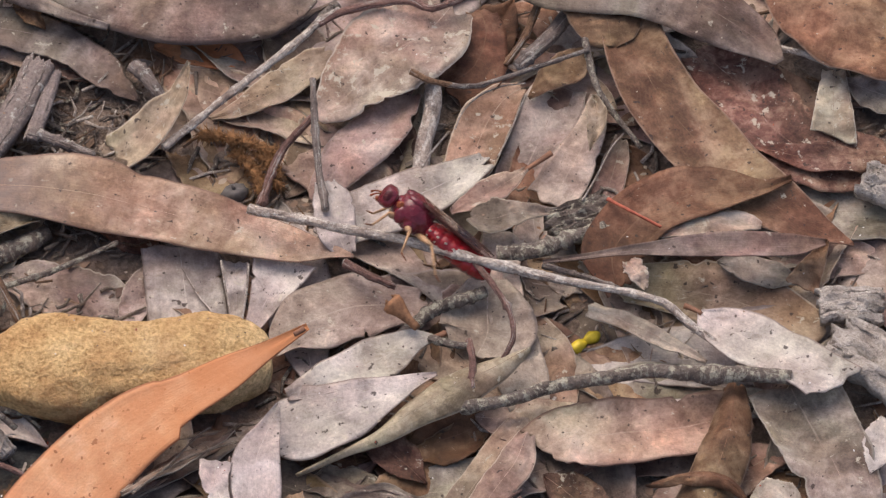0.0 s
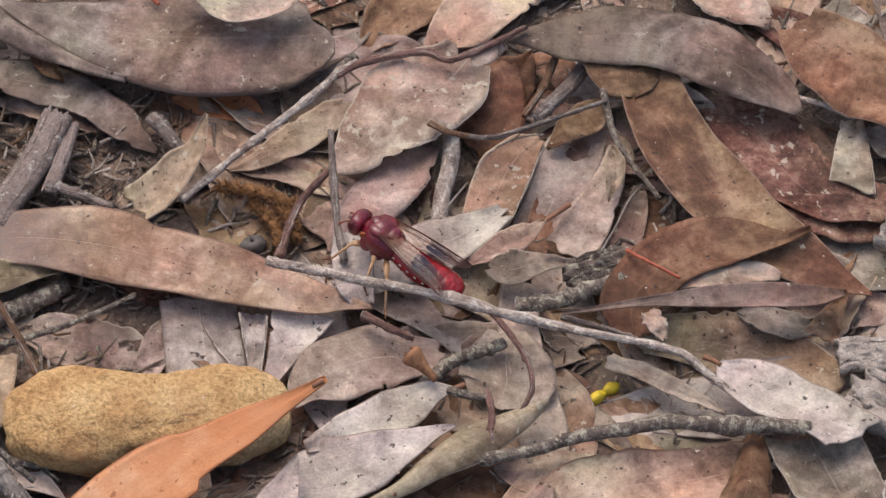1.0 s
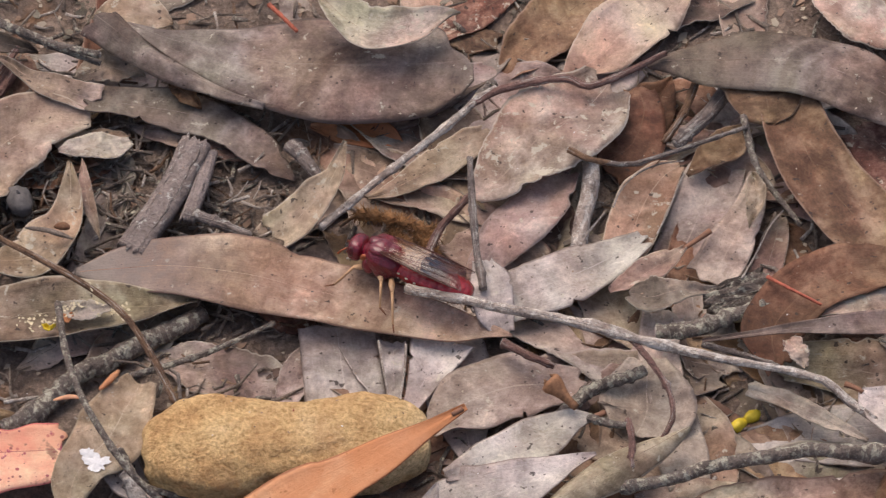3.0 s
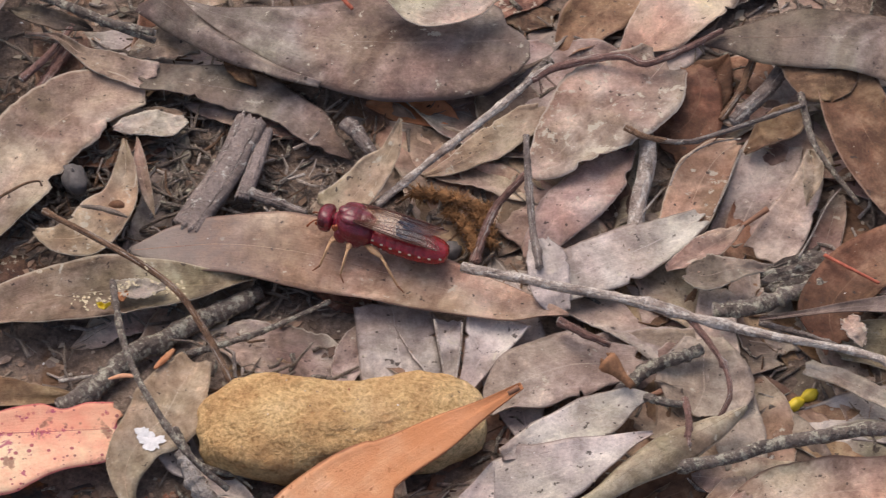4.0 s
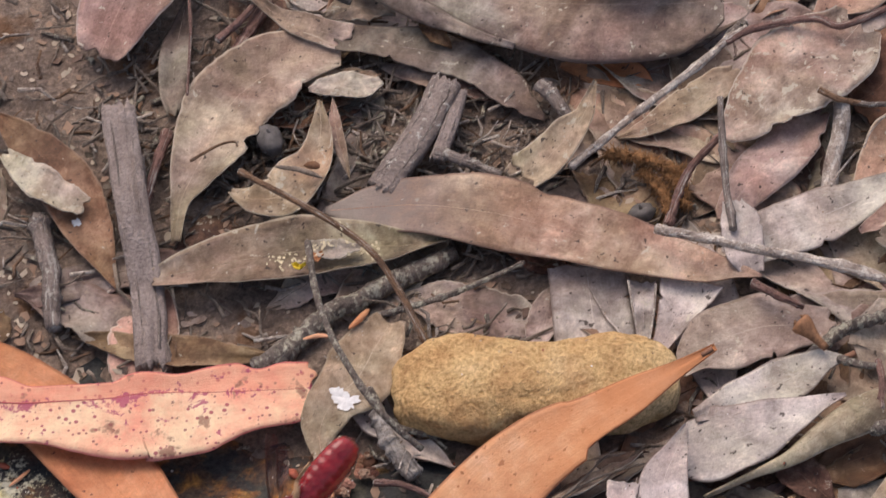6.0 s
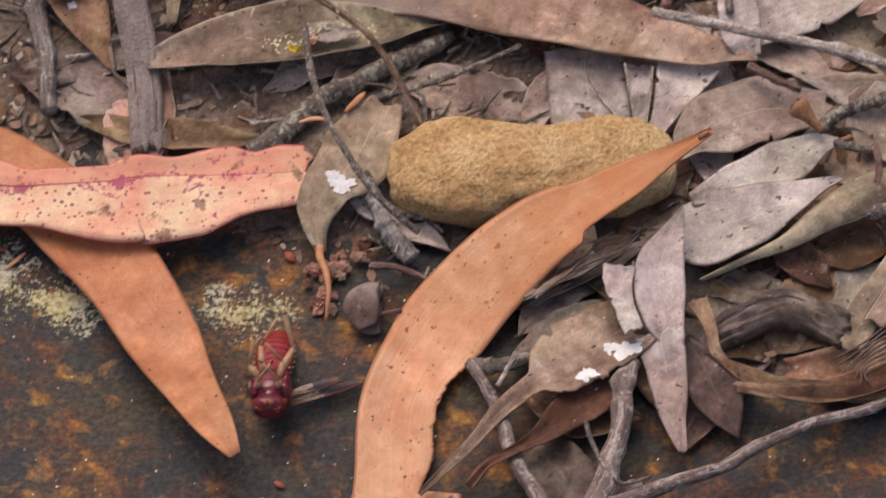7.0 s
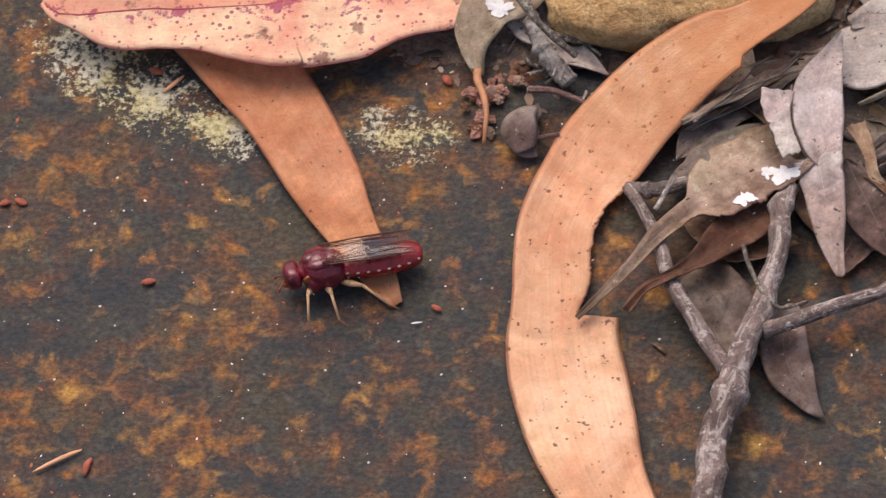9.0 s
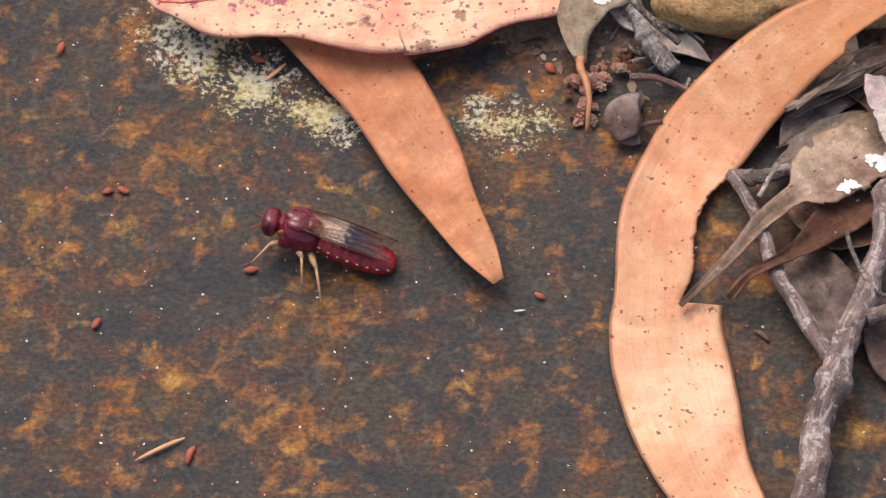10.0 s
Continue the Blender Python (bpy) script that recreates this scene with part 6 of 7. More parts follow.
twig("thin purplish-brown root fibre over dry leaves", REDWOOD, [(15.5, -74.6, 11), (9.4, -78.3, 11), (3.3, -81.5, 10), (2.5, -85.3, 9)], 0.40, 0.16, seed=345, knots=0, rough=0.2, group="thin straws")
twig("thin purplish-brown root fibre over dry leaves", REDWOOD, [(15.5, -76.3, 11), (9.4, -79.7, 11), (3.3, -82.5, 10), (3.8, -84.8, 9)], 0.30, 0.16, seed=346, knots=0, rough=0.2, group="thin straws")
twig("thin purplish-brown root fibre over dry leaves", REDWOOD, [(15.5, -78.0, 11), (9.4, -81.2, 11), (3.3, -83.6, 10), (5.0, -86.2, 9)], 0.35, 0.16, seed=347, knots=0, rough=0.2, group="thin straws")

# chips on the slab
chip("red chip beside rust stains", (-211.9, -47.4, 0.6), (-211.1, -44.6, 0.6), 0.75, CHIP, seed=320)
chip("dull red chip on the slab", (-199.3, -111.9, 0.6), (-198.0, -109.6, 0.6), 0.7, CHIP, seed=321)
chip("red crumb by the lichen", (-112.9, -49.4, 0.6), (-111.4, -51.5, 0.6), 0.8, CHIP, seed=322)
chip("thin dark sliver on the slab", (-69.1, -111.4, 0.6), (-66.0, -113.8, 0.6), 0.5, BROWNWOOD, seed=323)
chip("red-brown bark chip on the slab", (-170.2, -98.4, 0.6), (-167.3, -97.9, 0.6), 0.69, CHIP, seed=168)
chip("long thin reddish splinter on the slab", (-188.1, -141.6, 0.6), (-178.9, -136.5, 0.6), 0.48, RIB_ORANGE, seed=169)
chip("short red splinter on the slab", (-177.9, -142.3, 0.6), (-176.9, -138.3, 0.6), 0.63, CHIP, seed=170)
chip("red chip on the slab", (-199.9, -80.5, 0.6), (-197.9, -79.9, 0.6), 0.80, CHIP, seed=171)
chip("dark red chip on the slab", (-196.9, -79.1, 0.6), (-194.6, -80.4, 0.6), 0.80, CHIP, seed=172)
chip("orange splinter by the lichen", (-169.1, -53.5, 0.6), (-165.3, -49.6, 0.6), 0.55, RIB_ORANGE, seed=173)
chip("red chip by the lichen", (-172.3, -48, 0.6), (-169.4, -49.1, 0.6), 0.75, CHIP, seed=174)
chip("red-brown chip near the leaf tip", (-112.3, -103.2, 0.6), (-110.3, -104.5, 0.6), 0.69, CHIP, seed=175)
chip("red chip near the stone", (-112.8, -50, 0.6), (-111, -51.6, 0.6), 0.80, CHIP, seed=176)
chip("rust-coloured crumb of bark", (-99.2, -48.8, 0.6), (-95.3, -46.8, 0.6), 1.49, RUST, seed=177)
chip("thin white curl of fibre", (-116.2, -107.4, 0.6), (-114, -107.1, 0.6), 0.23, WHITE, seed=178)

# ---------------------------------------------------------------- the stone and small finds
def make_stone():
    ob = thing("stone", (-0.0635, -0.034, 0.0), "smooth ochre sandstone pebble with a shallow waist", "stone")
    bm = bmesh.new()
    bmesh.ops.create_icosphere(bm, subdivisions=6, radius=1)
    for v in bm.verts:
        c = v.co.copy()
        boxy = Vector([math.copysign(abs(q) ** 0.72, q) for q in c])
        x = boxy.x * 29.0
        waist = 1 - 0.10 * math.exp(-((x - 2) / 9) ** 2)
        y = boxy.y * 11.0 * (1.06 - 0.08 * boxy.x) * waist
        if y > 0:
            y -= 2.6 * math.exp(-((x - 1) / 10) ** 2) * boxy.y
        z = 7.6 + boxy.z * 8.0 * (1 + 0.06 * boxy.x)
        n = 0.55 * noise.noise(c * 2.4) + 0.24 * noise.noise(Vector((x, y, z)) * 0.35) + 0.13 * noise.noise(Vector((x, y, z)) * 0.6)
        v.co = (Vector((x, y, z)) + c * n * 1.6) * MM
    part("pebble", bm, STONE, ob)
    ob.rotation_euler = (0, 0, radians(2))


def make_gumnut():
    ob = thing("gumnut", (-0.0102, -0.0224, 0.0135), "empty brown woody seed capsule among leaves", "seed capsule")
    axis = Vector((0.66, -0.72, -0.2)).normalized()
    bm = bmesh.new()
    rr = [2.1, 2.15, 1.9, 1.5, 1.15, 0.95, 0.85, 0.8, 0.75]
    tube(bm, [axis * (k * 0.95 * MM) for k in range(9)], [r * MM for r in rr], 14, 0.4, 3)
    part("cup", bm, NUT, ob)
    # solid dark disc on the capped cup; its colour stands for the hollow's shade
    bm = bmesh.new()
    tube(bm, [axis * -0.12 * MM, axis * 0.3 * MM], [1.3 * MM, 1.35 * MM], 12, 0.3, 5)
    part("mouth", bm, CAPSULE, ob, "dark disc for the shaded hollow")
    for k in range(5):
        a = k * 2 * math.pi / 5
        side = axis.orthogonal().normalized()
        out = Matrix.Rotation(a, 3, axis) @ side
        bm = bmesh.new()
        tube(bm, [out * 1.55 * MM, out * 1.3 * MM - axis * 0.9 * MM], [0.55 * MM, 0.15 * MM], 6)
        part("rim_tooth", bm, NUT, ob)


def make_bud(place, size, turn, seed):
    ob = thing("yellow_bud", Vector(place) * MM, "small bright yellow bud lying in a hollow", "bud", "yellow buds")
    bm = bmesh.new()
    blob(bm, (0, 0, 0), [s * MM for s in size], Matrix.Rotation(radians(turn), 3, "Z"), 0.25, seed, 1.6)
    part("bud_body", bm, YELLOW, ob)
    bm = bmesh.new()
    tip = Matrix.Rotation(radians(turn), 3, "Z") @ Vector((size[0] * MM, 0, 0))
    tube(bm, [tip * 0.9, tip * 1.25], [0.5 * MM, 0.3 * MM], 6)
    part("bud_tip", bm, OLIVE, ob)


def make_fuzz():
    """A brown bristly dry flower head in the hollow."""
    ob = thing("dry_flower_head", (-0.041, 0.0205, 0.005), "furry orange-brown dried flower head in a hollow", "flower head")
    r = random.Random(5)
    for k, (pts, rad) in enumerate((([(-9, 4, 1), (-4, 2, 3), (2, 0, 3), (7, -2, 2)], 2.2), ([(3, -1, 2), (6, -5, 2), (7, -9, 1)], 2.0), ([(-2, 0, 1), (2, -5, 1), (4, -11, 1)], 2.0))):
        bm = bmesh.new()
        line = [p * MM for p in spline(pts, 18)]
        tube(bm, line, [rad * 0.5 * MM * (0.8 + 0.4 * math.sin(1.9 * q + k)) for q in range(19)], 9, 0.8, k)
        for i in range(900):
            p = line[r.randrange(19)] + Vector((r.uniform(-1, 1), r.uniform(-1, 1), r.uniform(-1, 1))) * 0.8 * MM
            d = Vector((r.gauss(0, 1), r.gauss(0, 1), r.gauss(0.3, 1))).normalized()
            s = d.orthogonal().normalized() * 0.17 * MM
            e = p + d * r.uniform(0.4, 1.5) * rad * MM
            s2 = d.cross(s)
            a = [bm.verts.new(q) for q in (p + s, p - s * 0.5 + s2 * 0.86, p - s * 0.5 - s2 * 0.86, e)]
            for f in ((0, 1, 3), (1, 2, 3), (2, 0, 3)):
                bm.faces.new([a[q] for q in f])
        part("bristly_spike", bm, FUZZ, ob)


def make_capsule(place, size, label, material, seed):
    ob = thing("seed_capsule", Vector(place) * MM, label, "seed capsule")
    bm = bmesh.new()
    blob(bm, (0, 0, 0), [s * MM for s in size], Matrix.Rotation(0.5, 3, "Z"), 0.3, seed, 2.0, 16, 10)
    part("husk", bm, material, ob)
    bm = bmesh.new()
    tube(bm, [Vector((0, 0, size[2] * 0.7)) * MM, Vector((-0.5, 0.6, size[2] * 1.3)) * MM], [0.5 * MM, 0.3 * MM], 6)
    part("stub", bm, material, ob)


def make_clod(place, size, label, material, seed):
    """A crumbling flat lump of rotten wood, in pieces stuck together."""
    ob = thing("rotten_wood_lump", Vector(place) * MM, label, "wood lump", "rotten wood lumps")
    for k in range(15):
        bm = bmesh.new()
        shift = Vector((1.0 * (rnd(seed, k, "x") - 0.5), 1.7 * (rnd(seed, k, "y") - 0.5), 0.12 * rnd(seed, k, "z") - 0.12)) * size * MM
        own = 0.16 + 0.34 * rnd(seed, k, "s") ** 2
        blob(bm, shift, [size * MM * q * own for q in (0.7, 1.0, 0.45)], Matrix.Rotation(seed + k * 1.9, 3, "Z"), 0.65, seed + k * 2.7, 3.4, 14, 10)
        part("lump", bm, (material, RUST, material, BROWN)[k % 4], ob, smooth=False)


def make_curl(place):
    """A grey leaf scrap rolled over on itself like a cup, its hollow open to one side."""
    ob = thing("curled_leaf", Vector(place) * MM, "silver-grey leaf scrap rolled up like a cup", "leaf", "leaf litter")
    bm = bmesh.new()
    uvs = bm.loops.layers.uv.new("UVMap")
    nu, nv = 22, 26
    where, skins = {}, []
    for thick in (0.0, 0.25):
        rows = []
        for i in range(nu + 1):
            u = i / nu
            swell = math.sin(math.pi * (0.12 + 0.80 * u)) ** 0.7
            row = []
            for j in range(nv + 1):
                v = j / nv
                rise = 3.1 * swell - thick
                if v < 0.4:
                    p = Vector((1.2 + 1.2 * noise.noise(Vector((u * 4, 0, 2.2))) - v / 0.4 * (1.2 + 3.0 * swell), 0, 0.4 + thick + 1.2 * (1 - v / 0.4) ** 2))
                else:
                    a = (v - 0.4) / 0.6 * math.pi * (1.12 + 0.05 * math.sin(u * 9))
                    p = Vector((-3.0 * swell - 3.3 * swell * math.sin(a) * (1 - thick * 0.08) + 3.2 * max(-math.cos(a), 0) * swell, 0, 0.4 + thick + rise * (1 - math.cos(a))))
                p.y = (u - 0.5) * 12.5 - 1.6 * v * (u - 0.5) + 0.5 * noise.noise(Vector((v * 3, u * 2, 4.4)))
                p.z += 0.25 * noise.noise(Vector((u * 3, v * 4, 8.1)))
                vert = bm.verts.new(p * MM)
                where[vert] = (u, v)
                row.append(vert)
            rows.append(row)
        skins.append(rows)
    for rows in skins:
        for i in range(nu):
            for j in range(nv):
                bm.faces.new((rows[i][j], rows[i + 1][j], rows[i + 1][j + 1], rows[i][j + 1]))
    a, b = skins
    for i in range(nu):
        for j in (0, nv):
            bm.faces.new((a[i][j], b[i][j], b[i + 1][j], a[i + 1][j]))
    for j in range(nv):
        for i in (0, nu):
            bm.faces.new((a[i][j], a[i][j + 1], b[i][j + 1], b[i][j]))
    bmesh.ops.recalc_face_normals(bm, faces=bm.faces)
    for f in bm.faces:
        for loop in f.loops:
            loop[uvs].uv = where[loop.vert]
    part("blade", bm, SLATE, ob)
    bm = bmesh.new()
    tube(bm, [Vector(q) * MM for q in ((-0.5, -3.4, 3.4), (2.2, -2.6, 3.2), (5.4, -1.6, 2.6))], [0.35 * MM, 0.45 * MM, 0.5 * MM], 7, 0.2, 3)
    part("stalk", bm, REDWOOD, ob, "thin red-brown stalk")


make_stone()
make_gumnut()
make_curl((-94.1, -63.6, 1.0))
make_clod((-106, -56.2, 1.6), 4.6, "crumbling pinkish-brown rotten wood on the slab's edge", ROTTEN, 1.3)
make_clod((-104.6, -61.3, 1.2), 3.6, "crumbling pinkish-brown rotten wood under a leaf stalk", ROTTEN, 4.1)
make_clod((-102.4, -52.5, 2.0), 3.8, "crumbling brown rotten wood in the soil", ROTTEN, 6.2)
make_clod((-97.3, -49.5, 2.6), 3.2, "rust-red lump of rotten wood", RUST, 8.5)
make_bud((27.5, -26.5, 3.4), (2.0, 1.3, 1.3), 35, 1)
make_bud((30.3, -24.4, 3.5), (2.0, 1.3, 1.3), 30, 2)
make_fuzz()
make_capsule((-120, 27, 8), (2.7, 3.8, 2.6), "dark grey split seed capsule", CAPSULE, 4)
make_capsule((-43, 11, 4), (3.0, 2.2, 2.0), "dark round seed in a hollow", CAPSULE, 6)
make_capsule((-62, 10, 4), (1.5, 1.3, 1.2), "small brown round seed", NUT, 8)


# ---------------------------------------------------------------- crumbled litter under the leaves
def litter_leaves():
    """Old leaves lying flat at the bottom of the litter."""
    r = random.Random(11)
    kinds = (GREY, TAN, BROWN, DARK, LILAC, TAN, BROWN, RED)
    words = ("old grey leaf pressed flat in the litter", "old tan leaf pressed flat in the litter", "old brown leaf pressed flat in the litter",
             "dark rotting leaf pressed flat in the litter", "old lilac-grey leaf pressed flat in the litter", "old tan leaf pressed flat in the litter",
             "old brown leaf pressed flat in the litter", "old reddish leaf pressed flat in the litter")
    made = 0
    while made < 70:
        x, y = r.uniform(-185, 105), r.uniform(-80, 85)
        if y < soil_edge(x * MM) / MM + 8:
            continue
        a, l, k = r.uniform(0, 6.28), r.uniform(22, 50), r.randrange(8)
        d = Vector((math.cos(a), math.sin(a), 0)) * l / 2
        c = Vector((x, y, r.uniform(1.6, 2.8)))
        leaf(words[k], kinds[k], [c - d, c + Vector((-d.y, d.x, 0)) * r.uniform(-0.2, 0.2) + Vector((0, 0, 0.8)), c + d + Vector((0, 0, r.uniform(-0.5, 1.0)))],
             r.uniform(8, 15), peak=r.uniform(0.35, 0.55), cut=(r.choice((0, 0, 0.2)), r.choice((1, 1, 0.8))), rag=0.09, wave=1.2, seed=300 + made,
             group="bottom leaves", roll=r.uniform(-10, 10))
        made += 1


def middle_leaves():
    """Leaves half buried under the top ones, where the litter lies thick."""
    r = random.Random(77)
    kinds = ((GREY, "half buried grey leaf under others"), (TAN, "half buried tan leaf under others"), (BROWN, "half buried brown leaf under others"),
             (LILAC, "half buried lilac-grey leaf under others"), (ROSY, "half buried rosy leaf under others"), (MAUVE, "half buried mauve leaf under others"), (DARK, "half buried dark leaf under others"))
    for n in range(54):
        if n < 46:
            x, y = r.uniform(-38, 104), r.uniform(-62, 72)
        else:
            x, y = r.uniform(-58, 15), r.uniform(-80, -58)
        material, words = kinds[r.randrange(7) if n < 46 else r.choice((2, 6))]
        a, l = r.uniform(0, 6.28), r.uniform(34, 62)
        d = Vector((math.cos(a), math.sin(a), 0)) * l / 2
        c = Vector((x, y, r.uniform(1.9, 3.0)))
        leaf(words, material, [c - d, c + Vector((-d.y, d.x, 0)) * r.uniform(-0.2, 0.2) + Vector((0, 0, 0.6)), c + d + Vector((0, 0, r.uniform(-0.8, 0.6)))],
             r.uniform(11, 18), peak=r.uniform(0.35, 0.55), cut=(r.choice((0, 0.1)), r.choice((1, 0.9))), rag=0.07, seed=500 + n, bites=3,
             group="bottom leaves", roll=r.uniform(-8, 8))


def debris():
    """Broken bits of stalk, straw and crumbs between the leaves: past counting."""
    r = random.Random(23)
    for name, material, count, lo, hi, thick in (("straw_bits", STRAW, 900, 3, 13, 0.3), ("dark_bits", DARKWOOD, 600, 2, 8, 0.4),
                                                ("red_bits", BROWNWOOD, 420, 2, 9, 0.28), ("pale_bits", WHITEWOOD, 420, 2, 10, 0.3)):
        bm = bmesh.new()
        n = 0
        while n < count:
            x, y = r.uniform(-190, 110), r.uniform(-85, 90)
            if n % 3 == 0:
                x, y = r.gauss(-112, 26), r.gauss(30, 16)
            inside = y - soil_edge(x * MM) / MM
            if inside < r.uniform(-6, 4) or (inside < 0 and r.random() < 0.9):
                continue
            a, l = r.uniform(0, 6.28), r.uniform(lo, hi)
            p = Vector((x, y, max(soil_height(x * MM, y * MM), 0) / MM + r.uniform(0.2, 2.8 if x < -70 else 1.3)))
            d = Vector((math.cos(a), math.sin(a), r.uniform(-0.12, 0.22))) * l
            bend = Vector((-d.y, d.x, 0)) * r.uniform(-0.25, 0.25)
            t = thick * r.uniform(0.6, 1.7)
            tube(bm, [p * MM, (p + d * 0.5 + bend) * MM, (p + d) * MM], [t * MM, t * 0.9 * MM, t * 0.55 * MM], 5, 0.3, n)
            n += 1
        tagged(link_mesh(name, bm, material), "broken bits of stalk and straw between the leaves", "plant debris", kind="stuff")


def crumb(bm, place, size, r):
    """A flat torn flake, three to six cornered, with thickness."""
    n = r.randrange(4, 7)
    spin, tilt = r.uniform(0, 6.28), Matrix.Rotation(r.uniform(-0.35, 0.35), 3, "X") @ Matrix.Rotation(r.uniform(-0.35, 0.35), 3, "Y")
    far = r.uniform(1.0, 2.2)
    ring = []
    for k in range(n):
        a = spin + 2 * math.pi * k / n
        q = Vector((math.cos(a) * far, math.sin(a), 0)) * size * r.uniform(0.6, 1.1)
        ring.append(tilt @ (Matrix.Rotation(spin, 3, "Z") @ q))
    top = [bm.verts.new(place + q + Vector((0, 0, size * 0.22))) for q in ring]
    low = [bm.verts.new(place + q * 0.95) for q in ring]
    bm.faces.new(top)
    bm.faces.new(list(reversed(low)))
    for k in range(n):
        bm.faces.new((top[k], low[k], low[(k + 1) % n], top[(k + 1) % n]))


def scatter():
    """Crumbs that have come to rest on whatever lies under them."""
    bpy.context.view_layer.update()
    deps = bpy.context.evaluated_depsgraph_get()
    r = random.Random(31)
    bm = bmesh.new()
    for cx, cy, rx, ry in ((-115.2, -3.5, 5, 2.6), (-99.8, -0.8, 5, 2.4), (-107.8, -2.2, 5, 1.2)):
        for _ in range(34):
            at = Vector(((cx + r.gauss(0, 0.5) * rx) * MM, (cy + r.gauss(0, 0.5) * ry) * MM, 0.08))
            hit, place, normal, _, ob, _ = scene.ray_cast(deps, at, Vector((0, 0, -1)))
            if hit:
                crumb(bm, place, r.uniform(0.12, 0.42) * MM, r)
    tagged(link_mesh("sand_grains", bm, GRAIN, False), "pale sand grains lying in a cupped leaf", "sand", kind="stuff")
    for name, material, count, lo, hi, on_slab in (("brown_crumbs", BROWN, 520, 0.3, 1.7, 0), ("tan_crumbs", TAN, 420, 0.3, 1.5, 0), ("dark_crumbs", DARK, 520, 0.3, 1.8, 0),
                                                  ("white_specks", WHITE, 300, 0.07, 0.30, 1), ("black_specks", CAPSULE, 260, 0.10, 0.24, 0), ("rust_crumbs", CHIP, 110, 0.15, 0.5, 1)):
        bm = bmesh.new()
        n = 0
        while n < count:
            x, y = (r.uniform(-230, 0), r.uniform(-155, -40)) if on_slab and r.random() < 0.75 else (r.uniform(-190, 108), r.uniform(-85, 88))
            big = r.uniform(lo, hi) * (0.4 + 0.6 * r.random())
            if not on_slab and y < soil_edge(x * MM) / MM - 4:
                continue
            hit, place, normal, _, ob, _ = scene.ray_cast(deps, Vector((x * MM, y * MM, 0.08)), Vector((0, 0, -1)))
            if not hit or normal.z < 0.75:
                continue
            if ob.parent is not None and any(m in (PINK, ORANGE, SIENNA) for m in ob.data.materials):
                continue
            if big > 0.24 and place.z > 0.0028:
                continue
            if ob.parent is not None and ob.parent.name.startswith("stone") and big > 0.3:
                continue
            crumb(bm, place, big * MM, r)
            n += 1
        tagged(link_mesh(name, bm, material, False), "loose crumbs and specks lying on the litter", "plant debris", kind="stuff")


litter_leaves()
middle_leaves()
debris()
scatter()


# ---------------------------------------------------------------- the red insect
def chitin(name, colour, rough=0.3, coat=0.4, dark=None):
    m, nodes, links, bsdf = graph(name)
    co, tc, info = local_coords(nodes, links, 0.0)
    n = noise_tex(nodes, links, co, 350, 4, 0.6)
    fine = noise_tex(nodes, links, co, 2600, 3, 0.7)
    links.new(ramp(nodes, links, n, [(0.3, dark or tuple(c * 0.6 for c in colour)), (0.7, colour)]), bsdf.inputs["Base Color"])
    bsdf.inputs["Roughness"].default_value = rough
    bsdf.inputs["Coat Weight"].default_value = coat
    bsdf.inputs["Coat Roughness"].default_value = 0.05
    bsdf.inputs["Specular IOR Level"].default_value = 0.25
    pits = noise_tex(nodes, links, co, 1100, 3, 0.6)
    bump(nodes, links, bsdf, math_node(nodes, links, "ADD", math_node(nodes, links, "MULTIPLY", pits, 2.0), fine), 0.0003, 0.9)
    return m


MAROON = chitin("maroon_shell", (0.20, 0.006, 0.022), 0.30, 0.85, dark=(0.085, 0.002, 0.010))
CRIMSON = chitin("crimson_shell", (0.36, 0.006, 0.012), 0.26, 0.9, dark=(0.17, 0.003, 0.007))
EYE = chitin("eye", (0.10, 0.008, 0.014), 0.3, 0.2)
AMBER = chitin("amber_leg", (0.62, 0.38, 0.21), 0.4, 0.2)
COLLAR = chitin("orange_collar", (0.33, 0.085, 0.03), 0.4, 0.2)
FOOT = chitin("dark_foot", (0.22, 0.09, 0.045), 0.5, 0.1)
IVORY = chitin("ivory_spot", (0.75, 0.66, 0.52), 0.45, 0.1)


def wing_material():
    """Smoky clear film with dark veins, amber at the root and darker at the end."""
    m, nodes, links, bsdf = graph("wing_film")
    tc = nodes.new("ShaderNodeTexCoord")
    uv = nodes.new("ShaderNodeSeparateXYZ")
    links.new(tc.outputs["UV"], uv.inputs[0])
    cells = noise_tex(nodes, links, tc.outputs["Object"], 420, 2, 0.5)
    along = math_node(nodes, links, "ADD", uv.outputs[0], math_node(nodes, links, "MULTIPLY", math_node(nodes, links, "SUBTRACT", cells, 0.5), 0.5))
    tone = ramp(nodes, links, along, [(0.08, (0.20, 0.05, 0.03)), (0.20, (0.46, 0.28, 0.18)), (0.32, (0.62, 0.50, 0.40)), (0.46, (0.50, 0.38, 0.30)), (0.52, (0.015, 0.02, 0.04)), (0.64, (0.03, 0.03, 0.045)), (0.76, (0.10, 0.042, 0.035)), (1.0, (0.09, 0.036, 0.03))])
    links.new(tone, bsdf.inputs["Base Color"])
    links.new(ramp(nodes, links, along, [(0.0, (0.2,) * 3), (0.30, (0.42,) * 3), (0.44, (0.45,) * 3), (0.53, (0.74,) * 3), (0.64, (0.68,) * 3), (0.78, (0.56,) * 3), (1.0, (0.46,) * 3)]), bsdf.inputs["Alpha"])
    bsdf.inputs["Roughness"].default_value = 0.22
    n = noise_tex(nodes, links, tc.outputs["Object"], 700, 2, 0.5)
    bump(nodes, links, bsdf, n, 0.0003, 0.4)
    return m


WING = wing_material()
VEIN = chitin("wing_vein", (0.10, 0.035, 0.025), 0.4, 0.1)


